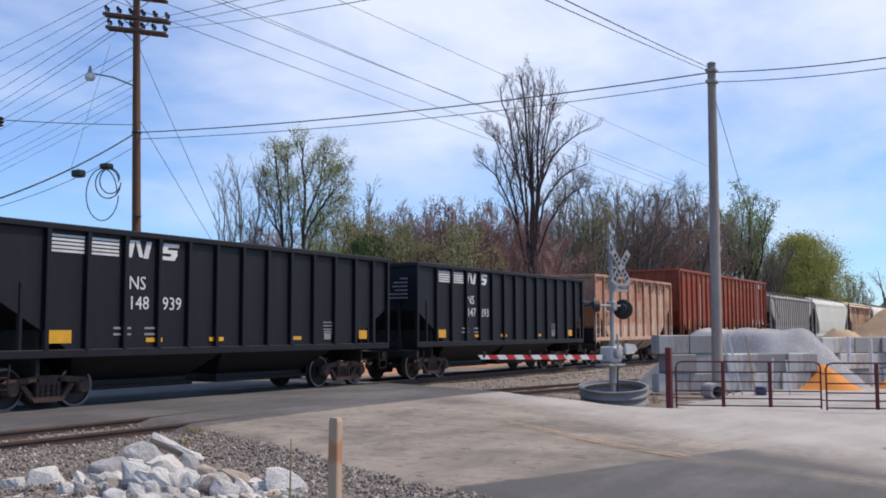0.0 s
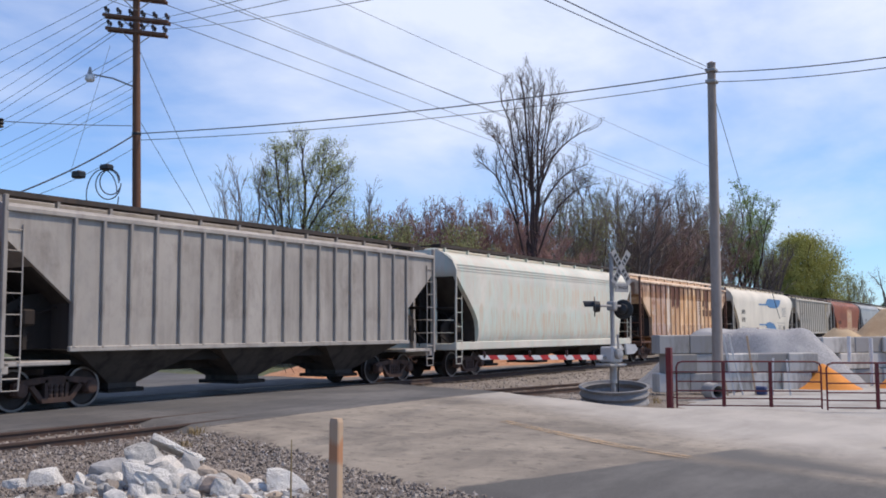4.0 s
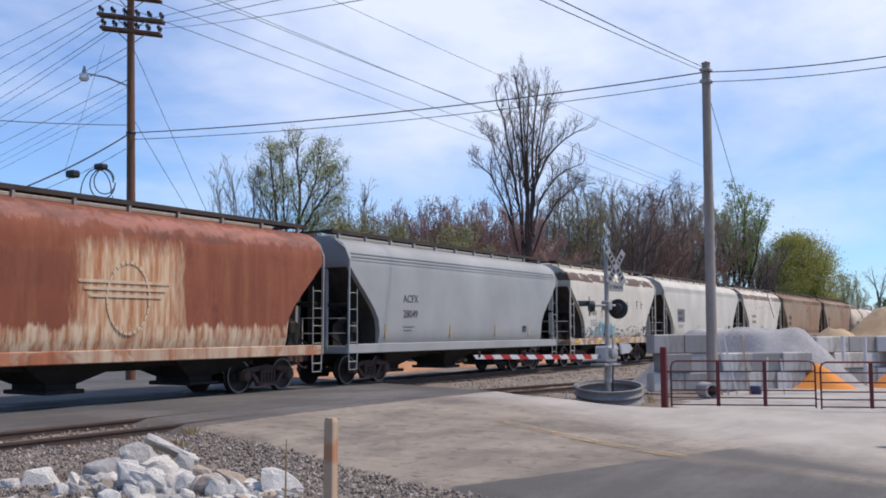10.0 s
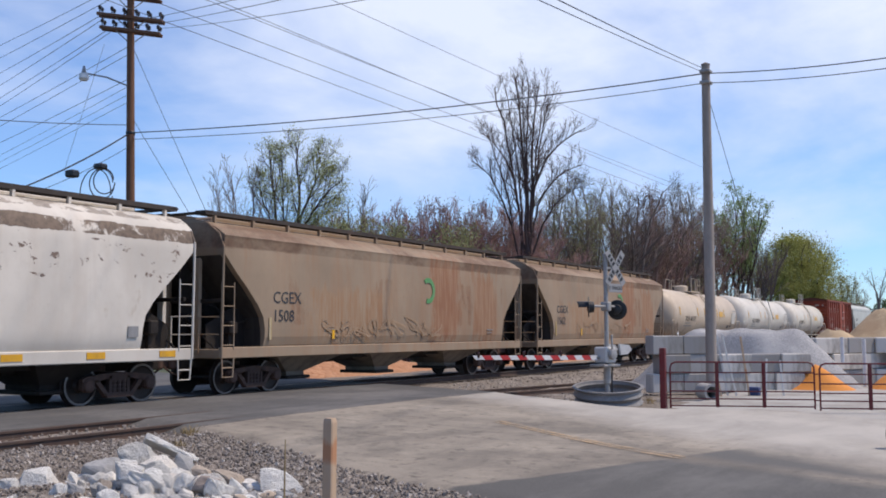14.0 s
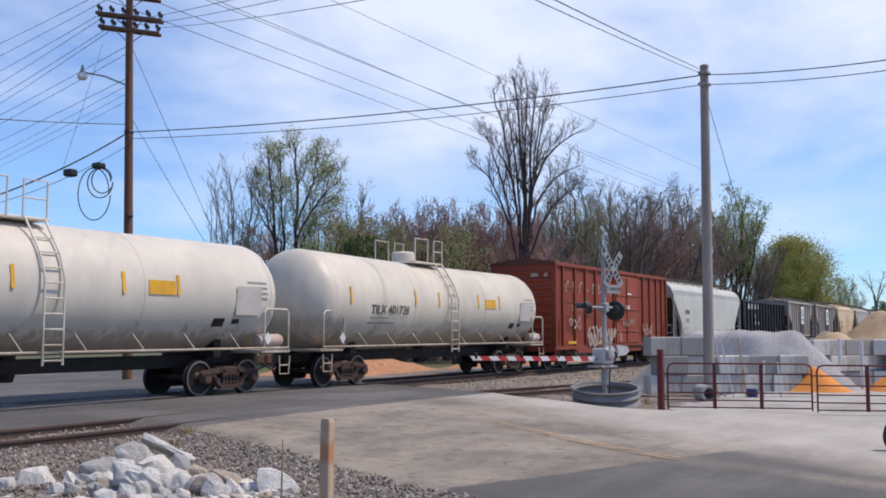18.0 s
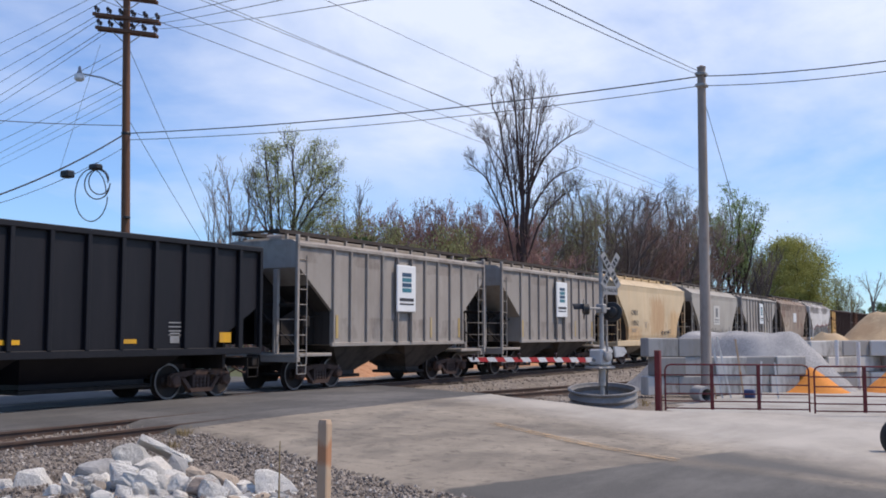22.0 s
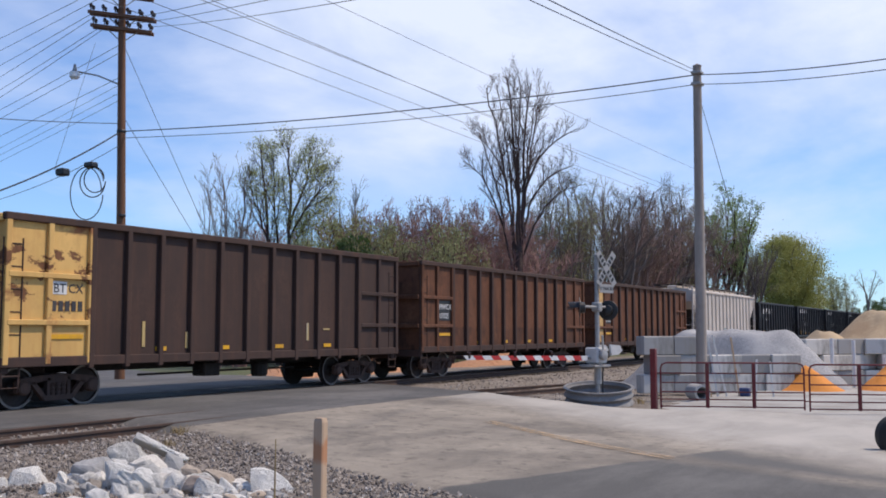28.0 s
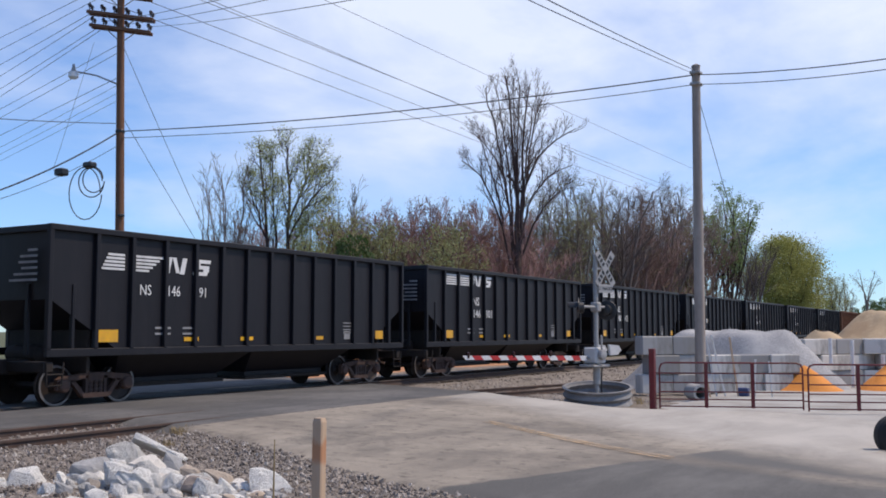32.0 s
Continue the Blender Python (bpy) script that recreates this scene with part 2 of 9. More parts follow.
def stain_area(m, x0, x1, z0, z1, ragged, a, b, share=0.9):
    """A ragged stain of two streaked colours over a stretch of a side."""
    nt = m.node_tree
    bs = nt.nodes["Principled BSDF"]
    old = bs.inputs["Base Color"].links[0].from_socket
    tc, sp = nt.nodes.new("ShaderNodeTexCoord"), nt.nodes.new("ShaderNodeSeparateXYZ")
    nt.links.new(tc.outputs["Object"], sp.inputs[0])
    far = None
    for sock, lo, hi in ((sp.outputs[0], x0, x1), (sp.outputs[2], z0, z1)):
        d, ab, k = (nt.nodes.new("ShaderNodeMath") for _ in range(3))
        d.operation, ab.operation, k.operation = "SUBTRACT", "ABSOLUTE", "DIVIDE"
        nt.links.new(sock, d.inputs[0])
        d.inputs[1].default_value = (lo + hi) / 2
        nt.links.new(d.outputs[0], ab.inputs[0])
        nt.links.new(ab.outputs[0], k.inputs[0])
        k.inputs[1].default_value = (hi - lo) / 2
        if far is None:
            far = k.outputs[0]
        else:
            mx = nt.nodes.new("ShaderNodeMath")
            mx.operation = "SMOOTH_MAX"
            nt.links.new(far, mx.inputs[0])
            nt.links.new(k.outputs[0], mx.inputs[1])
            mx.inputs[2].default_value = 0.4
            far = mx.outputs[0]
    e = nt.nodes.new("ShaderNodeMath")
    e.operation = "MULTIPLY_ADD"
    nt.links.new(noise_node(nt, 1.0, 7, 0.7, (4.0, 4.0, 0.8), shift=(x0, z1, 0.5)), e.inputs[0])
    e.inputs[1].default_value = ragged
    nt.links.new(far, e.inputs[2])
    f = steps(nt, e.outputs[0], 1.0 + 0.5 * ragged + 0.12, 1.0 + 0.5 * ragged - 0.22)
    g = nt.nodes.new("ShaderNodeMath")
    g.operation = "MULTIPLY"
    nt.links.new(f, g.inputs[0])
    g.inputs[1].default_value = share
    two = mix_col(nt, steps(nt, noise_node(nt, 1.3, 6, 0.65, (5, 5, 0.5), shift=(x1, 0.2, z0)), 0.42, 0.62), a, b)
    nt.links.new(mix_col(nt, g.outputs[0], old, two), bs.inputs["Base Color"])


def peel(m, z0, z1, col, lo=0.52, scale=1.4, share=0.95, stretch=(1.0, 1.0, 1.5), seed=0.0, soft=0.03):
    """Sharp-edged patches where the paint between two heights has gone."""
    nt = m.node_tree
    bs = nt.nodes["Principled BSDF"]
    old = bs.inputs["Base Color"].links[0].from_socket
    tc, sp = nt.nodes.new("ShaderNodeTexCoord"), nt.nodes.new("ShaderNodeSeparateXYZ")
    nt.links.new(tc.outputs["Object"], sp.inputs[0])
    h = (z1 - z0) * 0.25
    a, b = steps(nt, sp.outputs[2], z0, z0 + h), steps(nt, sp.outputs[2], z1, z1 - h)
    e = noise_node(nt, scale, 9, 0.68, stretch, shift=(seed * 3.7, seed, seed * 1.9), distort=0.3)
    k, k2, k3 = (nt.nodes.new("ShaderNodeMath") for _ in range(3))
    for q in (k, k2, k3):
        q.operation = "MULTIPLY"
    nt.links.new(a, k.inputs[0])
    nt.links.new(b, k.inputs[1])
    nt.links.new(k.outputs[0], k2.inputs[0])
    nt.links.new(e, k2.inputs[1])
    f = steps(nt, k2.outputs[0], lo, lo + soft)
    nt.links.new(f, k3.inputs[0])
    k3.inputs[1].default_value = share
    two = mix_col(nt, steps(nt, noise_node(nt, 7.0, 5, 0.7, shift=(seed, 4, 2)), 0.4, 0.65), col, tuple(c * 0.55 for c in col))
    nt.links.new(mix_col(nt, k3.outputs[0], old, two), bs.inputs["Base Color"])


def plain(name, col, rough=0.6, metal=0.0, var=0.25, scale=6.0, bump=0.15, dist=0.01):
    m, nt, b = mat_nodes(name)
    f1 = noise_node(nt, scale, 6, 0.6)
    f2 = noise_node(nt, scale * 0.13, 4, 0.5)
    c = ramp_node(nt, f1, [(0.25, tuple(x * (1 - var) for x in col)), (0.75, tuple(min(1, x * (1 + var)) for x in col))])
    c = mix_col(nt, steps(nt, f2, 0.35, 0.7), c, tuple(x * (1 - var * 0.8) for x in col))
    nt.links.new(c, b.inputs["Base Color"])
    b.inputs["Roughness"].default_value, b.inputs["Metallic"].default_value = rough, metal
    if bump:
        bump_to(nt, b, f1, bump, dist)
    return m


def grains(name, cols, scale, big=0.12, rough=0.9, bump=0.8, dist=0.03, patch=None, patch_scale=0.3, lo=0.5, hi=0.62):
    """Loose stone or soil: cells of several tones."""
    m, nt, b = mat_nodes(name)
    tc, vo = nt.nodes.new("ShaderNodeTexCoord"), nt.nodes.new("ShaderNodeTexVoronoi")
    vo.inputs["Scale"].default_value = scale
    nt.links.new(tc.outputs["Object"], vo.inputs["Vector"])
    sep = nt.nodes.new("ShaderNodeSeparateColor")
    nt.links.new(vo.outputs["Color"], sep.inputs[0])
    n = len(cols)
    c = ramp_node(nt, sep.outputs[0], [(i / (n - 1), cols[i]) for i in range(n)])
    f2 = noise_node(nt, big, 6, 0.6)
    c = mix_col(nt, steps(nt, f2, 0.35, 0.7), c, tuple(x * 0.75 for x in cols[n // 2]))
    if patch:
        f3 = noise_node(nt, patch_scale, 7, 0.65, shift=(3, 9, 1))
        c = mix_col(nt, steps(nt, f3, lo, hi), c, patch)
    nt.links.new(c, b.inputs["Base Color"])
    b.inputs["Roughness"].default_value = rough
    inv = nt.nodes.new("ShaderNodeMath")
    inv.operation = "SUBTRACT"
    inv.inputs[0].default_value = 1.0
    nt.links.new(vo.outputs["Distance"], inv.inputs[1])
    bump_to(nt, b, inv.outputs[0], bump, dist)
    return m


M_SOIL = grains("orange soil", [(0.30, 0.13, 0.06), (0.42, 0.2, 0.1), (0.5, 0.27, 0.15), (0.38, 0.17, 0.08)], 5, 0.5, dist=0.05)
M_STEEL = painted("rail steel", (0.075, 0.05, 0.04), (0.11, 0.06, 0.04), 0.5, rough=0.75)
M_RAILTOP = plain("rail head", (0.45, 0.43, 0.42), 0.3, 0.9, 0.1)
M_TIE = plain("weathered tie", (0.10, 0.08, 0.065), 0.9, 0, 0.35, 5)
# Grimy steel with its base lowered to deepen the shade under the cars.
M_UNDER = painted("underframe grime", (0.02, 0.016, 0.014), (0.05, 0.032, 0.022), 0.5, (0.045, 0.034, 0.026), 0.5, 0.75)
M_TRUCK = painted("truck rust", (0.075, 0.047, 0.038), (0.15, 0.082, 0.056), 0.6, (0.035, 0.025, 0.021), 0.5, 0.8)
M_WHEEL = painted("wheel steel", (0.035, 0.026, 0.023), (0.075, 0.045, 0.032), 0.4, (0.06, 0.046, 0.038), 0.4, 0.55, metal=0.3)
M_WHITE = painted("white lettering", (0.72, 0.72, 0.7), (0.3, 0.28, 0.25), 0.25, grime=0.25, rough=0.6)
M_DARKTXT = painted("dark lettering", (0.05, 0.05, 0.055), (0.12, 0.11, 0.1), 0.3, rough=0.6)
M_YELLOW = painted("yellow reflector", (0.8, 0.42, 0.02), (0.4, 0.2, 0.05), 0.3, rough=0.4)
M_WOODPOLE = painted("brown pole wood", (0.19, 0.095, 0.055), (0.09, 0.05, 0.035), 0.6, (0.25, 0.16, 0.11), 0.3, 0.85)
M_GREYPOLE = painted("grey pole wood", (0.36, 0.31, 0.27), (0.2, 0.16, 0.13), 0.6, (0.16, 0.13, 0.11), 0.35, 0.9)
M_WIRE = plain("wire", (0.03, 0.03, 0.033), 0.6, 0, 0.1, 3, 0)
M_GALV = plain("galvanised steel", (0.36, 0.35, 0.335), 0.6, 0.45, 0.25, 7)
M_BLACK = plain("black paint", (0.012, 0.012, 0.013), 0.45, 0, 0.3, 5)
M_RED = painted("maroon gate paint", (0.16, 0.022, 0.025), (0.08, 0.02, 0.02), 0.5, rough=0.45)
M_CONC = painted("concrete block", (0.42, 0.405, 0.38), (0.25, 0.23, 0.205), 0.5, (0.26, 0.245, 0.22), 0.4, 0.9)
M_BLOCKS, nt, bs = mat_nodes("stacked concrete")
oi = nt.nodes.new("ShaderNodeObjectInfo")
tone = ramp_node(nt, oi.outputs["Random"], [(0.0, (0.25, 0.245, 0.24)), (0.35, (0.40, 0.385, 0.36)), (0.75, (0.58, 0.555, 0.51)), (1.0, (0.52, 0.43, 0.33))])
tone = mix_col(nt, steps(nt, noise_node(nt, 1.6, 7, 0.65, (1, 1, 0.5)), 0.45, 0.68), tone, (0.24, 0.225, 0.20))
nt.links.new(tone, bs.inputs["Base Color"])
bs.inputs["Roughness"].default_value = 0.92
bump_to(nt, bs, noise_node(nt, 7, 7, 0.7), 0.4, 0.02)


# ---- the train ----
SPEED = 16.5          # metres a second, towards -x
CARS = []             # (car, middle of the car along the track at 0 s)
MESHES = {}


def shared(key, build, mat, smooth=False):
    if key not in MESHES:
        MESHES[key] = build().mesh(key.split(":")[0], mat, smooth)
    return MESHES[key]


def truck_mesh():
    b = MB()
    for s in (-1, 1):
        y0, y1 = s * 0.94, s * 1.06
        top = [(-1.06, 0.60), (-0.95, 0.66), (-0.4, 0.72), (0.4, 0.72), (0.95, 0.66), (1.06, 0.60), (1.06, 0.52), (0.72, 0.52),
               (0.38, 0.60), (-0.38, 0.60), (-0.72, 0.52), (-1.06, 0.52)]
        b.plate(top, y0, y1)
        for k in (-1, 1):
            b.plate([(k * 0.72, 0.56), (k * 0.60, 0.58), (k * 0.26, 0.20), (k * 0.40, 0.20)], y0, y1)
            b.plate([(k * 0.30, 0.66), (k * 0.22, 0.66), (k * 0.22, 0.22), (k * 0.30, 0.22)], y0, y1)
            b.plate([(k * 1.06, 0.54), (k * 0.98, 0.56), (k * 0.98, 0.38), (k * 1.06, 0.36)], y0, y1)
            b.plate([(k * 0.80, 0.54), (k * 0.74, 0.54), (k * 0.74, 0.36), (k * 0.80, 0.38)], y0, y1)
            m = Matrix.Translation((k * 0.89, s * 1.0, 0.457)) @ Matrix.Rotation(radians(-90 * s), 4, "X")
            b.lathe([(0.15, -0.06), (0.15, 0.10), (0.12, 0.13), (0.05, 0.14)], 14, m)
        b.plate([(-0.42, 0.27), (-0.36, 0.17), (0.36, 0.17), (0.42, 0.27), (0.3, 0.28), (-0.3, 0.28)], s * 0.9, s * 1.08)
        for x in (-0.14, 0.0, 0.14):
            b.lathe([(0.055, 0.27), (0.068, 0.33), (0.055, 0.38), (0.068, 0.43), (0.055, 0.47), (0.068, 0.52), (0.055, 0.56)], 10,
                    Matrix.Translation((x, s * 1.01, 0)))
    b.box(-0.24, -1.05, 0.52, 0.24, 1.05, 0.74, 0.03)
    b.box(-0.75, -0.60, 0.36, -0.66, 0.60, 0.52, 0.02)
    b.box(0.66, -0.60, 0.36, 0.75, 0.60, 0.52, 0.02)
    b.lathe([(0.36, 0.74), (0.36, 0.86)], 16)
    return b


def wheel_mesh():
    b = MB()
    for s in (-1, 1):
        m = Matrix.Translation((0, s * 0.68, 0)) @ Matrix.Rotation(radians(-90 * s), 4, "X")
        b.lathe([(0.10, -0.04), (0.12, 0.0), (0.40, -0.02), (0.483, -0.02), (0.483, 0.015), (0.457, 0.03), (0.452, 0.12), (0.40, 0.12),
                 (0.37, 0.08), (0.17, 0.05), (0.13, 0.10), (0.09, 0.12)], 30, m)
    b.tube([(0, -0.95, 0), (0, 0.95, 0)], 0.08, 12)
    return b


M_RIM = plain("worn wheel rim", (0.20, 0.175, 0.16), 0.45, 0.5, 0.3, 9)
WHEEL = wheel_mesh().mesh("wheelset", M_WHEEL, True)
WHEEL.materials.append(M_RIM)
for f in WHEEL.polygons:
    if abs(f.center.y) > 0.795 and math.hypot(f.center.x, f.center.z) > 0.40:
        f.material_index = 1
WHEELS = {-1: [], 1: []}


def add_trucks(car, centres):
    for x in centres:
        t = part("truck", shared("truck", truck_mesh, M_TRUCK), None, car)
        t.parent, t.location = car, (x, 0, 0)
        for s in (-1, 1):
            w = part("wheelset", WHEEL, None, t)
            w.parent, w.location = t, (s * 0.89, 0, 0.457)
            WHEELS[s].append(w)


def coupler_mesh():
    b = MB()
    b.box(0.0, -0.09, 0.74, 0.62, 0.09, 0.98, 0.03)
    b.box(0.50, -0.17, 0.70, 0.78, 0.13, 1.02, 0.05)
    b.tube([(0.1, -0.35, 0.78), (0.35, -0.36, 0.62), (0.65, -0.3, 0.55), (0.8, -0.25, 0.62)], 0.025, 6)
    return b


def ladder_mesh(z0, z1, n, w=0.46):
    b = MB()
    for x in (0, w):
        b.tube([(x, 0, z0), (x, 0, z1)], 0.018, 6)
    for i in range(n):
        z = z0 + 0.12 + (z1 - z0 - 0.24) * i / max(1, n - 1)
        b.tube([(0, 0, z), (w, 0, z)], 0.013, 6)
    return b


def step_mesh():
    b = MB()
    b.tube([(0, 0, 1.0), (0.02, 0, 0.5), (0.40, 0, 0.5), (0.44, 0, 1.0)], 0.022, 6)
    b.tube([(0.01, 0, 0.74), (0.42, 0, 0.74)], 0.018, 6)
    return b


def put(name, mesh, car, loc, rz=0.0, label=""):
    ob = part(name, mesh, None, car, label)
    ob.location, ob.rotation_euler = loc, (0, 0, radians(rz))
    return ob


def common(car, L, inset, mat, key, floor=1.05, hw=1.5, lad_top=3.0, platform=True):
    """Trucks, couplers, centre sill, ladders and steps."""
    L2 = L / 2
    add_trucks(car, (-L2 + inset, L2 - inset))
    part("centre_sill", shared("centre_sill:%.2f" % L, lambda: MB().box(-L2 - 0.1, -0.22, 0.72, L2 + 0.1, 0.22, 1.05, 0.02), M_UNDER), None, car)
    cm = shared("coupler", coupler_mesh, M_TRUCK)
    put("coupler", cm, car, (L2 + 0.05, 0, 0))
    put("coupler", cm, car, (-L2 - 0.05, 0, 0), 180)
    sm = shared("step:" + key, step_mesh, mat)
    for x in (-L2 + 0.06, L2 - 0.5):
        for s in (-1, 1):
            put("sill_step", sm, car, (x, s * (hw + 0.02), 0))
    if lad_top:
        lm = shared("ladder:%s:%.1f" % (key, lad_top), lambda: ladder_mesh(floor, lad_top, int((lad_top - floor) / 0.38)), mat)
        for s in (-1, 1):
            put("ladder", lm, car, (-L2 + 0.02, s * (hw + 0.03), 0))
            put("ladder", lm, car, (L2 - 0.48, s * (hw + 0.03), 0))
    if platform:
        em = shared("end_sill:%s" % key, lambda: MB().box(-0.12, -hw, floor - 0.22, 0.12, hw, floor + 0.02, 0.02), mat)
        for x in (-L2 + 0.14, L2 - 0.14):
            put("end_sill", em, car, (x, 0, 0))


def brake_mesh():
    b = MB()
    b.tube([(0, 0, -0.6), (0, 0, 0.3)], 0.03, 6)
    pts = [(0.06, 0.26 * math.cos(a * math.pi / 8), 0.26 * math.sin(a * math.pi / 8)) for a in range(17)]
    b.tube(pts, 0.02, 5)
    for a in range(4):
        b.tube([(0.02, 0, 0), (0.06, 0.26 * math.cos(a * math.pi / 2), 0.26 * math.sin(a * math.pi / 2))], 0.014, 4)
    b.box(-0.12, -0.14, -0.2, 0.0, 0.14, 0.12, 0.03)
    return b


def stack(levels):
    """Rings of oblong plan: (z, half length, half width)."""
    return MB().rings([[(-l, -w, z), (l, -w, z), (l, w, z), (-l, w, z)] for z, l, w in levels])


def text_mesh(text, size, mat, align="LEFT"):
    key = "txt:%s:%.3f:%s" % (text, size, mat.name)
    if key not in MESHES:
        cu = bpy.data.curves.new("lettering", "FONT")
        cu.body, cu.size, cu.extrude, cu.align_x = text, size, 0.003, align
        cu.resolution_u = 2
        tmp = bpy.data.objects.new("lettering", cu)
        me = bpy.data.meshes.new_from_object(tmp)
        bpy.data.objects.remove(tmp)
        me.materials.clear()
        me.materials.append(mat)
        MESHES[key] = me
    return MESHES[key]


def letters(car, text, x, z, size, y, mat, sx=1.0):
    ob = part("lettering", text_mesh(text, size, mat), None, car)
    ob.location, ob.rotation_euler, ob.scale = (x, y, z), (radians(90), 0, 0), (sx, 1, 1)
    return ob


def sign(car, name, boxes, y, mat, label=""):
    """Flat marks on the near side: boxes of (x, z, width, height)."""
    if name in ("name_bars", "number_bars"):
        return [part("letter_block", MB().box(x, y - 0.006, z, x + w, y + 0.006, z + hh), mat, car) for x, z, w, hh in boxes]
    b = MB()
    for x, z, w, hh in boxes:
        b.box(x, y - 0.006, z, x + w, y + 0.006, z + hh)
    o = part(name, b, mat, car, label)
    return tagged(o, kind="stuff") if len(boxes) > 1 else o


def stencils(car, x, z, y, mat, rows=3, w=0.9):
    """Small lines of data lettering too fine to read."""
    return sign(car, "data_panel", [(x + 0.04 * (j % 2), z - 0.11 * j, w * (1.0, 0.72, 0.88, 0.6)[j % 4], 0.026) for j in range(rows)], y, mat)


def date_box(car, x, z, y, w=0.46, hh=0.26):
    """The black inspection panel with its white cells."""
    p = sign(car, "inspection_panel", [(x, z, w, hh)], y, M_BLACK, "black inspection panel with pale cells")
    for i in range(3):
        part("panel_cell", MB().box(x + 0.04 + i * (w - 0.04) / 3, y - 0.012, z + 0.05, x + (i + 1) * (w - 0.04) / 3, y - 0.006, z + hh * 0.45), M_DULL, p)


def bay_mesh(w0, l0, l1, z0, z1, w1=0.6):
    """A discharge hopper: wide at the top, narrow below."""
    return MB().rings([[(-l1, -w1, z0), (l1, -w1, z0), (l1, w1, z0), (-l1, w1, z0)],
                       [(-l1, -w1, z0 + 0.14), (l1, -w1, z0 + 0.14), (l1, w1, z0 + 0.14), (-l1, w1, z0 + 0.14)],
                       [(-l0, -w0, z1), (l0, -w0, z1), (l0, w0, z1), (-l0, w0, z1)]])


def add_bays(car, key, xs, w0, l0, l1, z0, z1, mat):
    me = shared("bay:%s" % key, lambda: bay_mesh(w0, l0, l1, z0, z1), mat)
    for x in xs:
        put("discharge_bay", me, car, (x, 0, 0))
    gm = shared("gate_chute:%s" % key, lambda: MB().box(-l1 - 0.12, -0.75, z0 - 0.07, l1 + 0.12, 0.75, z0 + 0.03, 0.02), M_UNDER)
    for x in xs:
        put("outlet_gate", gm, car, (x, 0, 0))


def roof_walk(car, key, L2, z, mat, y=0.72, n=12, grate=None):
    """Grated running board on both edges of the roof, its posts and the long hatches."""
    def board():
        b = MB()
        b.box(-L2 - 0.12, -0.2, z - 0.04, L2 + 0.12, 0.2, z + 0.07)
        return b
    bm_ = shared("running_board:%s" % key, board, grate or M_GRATE)
    for s in (-1, 1):
        put("running_board", bm_, car, (0, s * y, 0))
    pm = shared("board_post:%s" % key, lambda: MB().box(-0.035, -0.05, z - 0.34, 0.035, 0.05, z + 0.03), mat)
    for i in range(n):
        x = -L2 + 0.25 + (2 * L2 - 0.5) * i / (n - 1)
        put("board_post", pm, car, (x, -y - 0.14, 0))
    def hatch():
        return MB().box(-L2 + 0.7, -0.34, z - 0.22, L2 - 0.7, 0.34, z + 0.02, 0.05)
    put("hatch_cover", shared("hatch:%s" % key, hatch, mat), car, (0, 0, 0))
    cw = shared("cross_board:%s" % key, lambda: MB().box(-0.14, -y - 0.2, z, 0.14, y + 0.2, z + 0.04), M_GRATE)
    for x in (-L2 - 0.02, L2 + 0.02):
        put("cross_board", cw, car, (x, 0, 0))


# Dirty bay paints, darkened further to carry the shade below the car bodies.
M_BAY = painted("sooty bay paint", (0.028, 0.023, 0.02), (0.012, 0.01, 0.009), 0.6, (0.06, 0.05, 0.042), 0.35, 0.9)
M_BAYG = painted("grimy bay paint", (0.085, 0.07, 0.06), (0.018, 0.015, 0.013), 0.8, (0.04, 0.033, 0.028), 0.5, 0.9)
M_GRATE = painted("grating", (0.055, 0.046, 0.041), (0.10, 0.065, 0.045), 0.5, rough=0.85)


def car_thing(name, label, category, u0, u1):
    c = thing(name, label, category, pose((u0 + u1) / 2, 0, 0))
    CARS.append((c, (u0 + u1) / 2))
    return c, u1 - u0


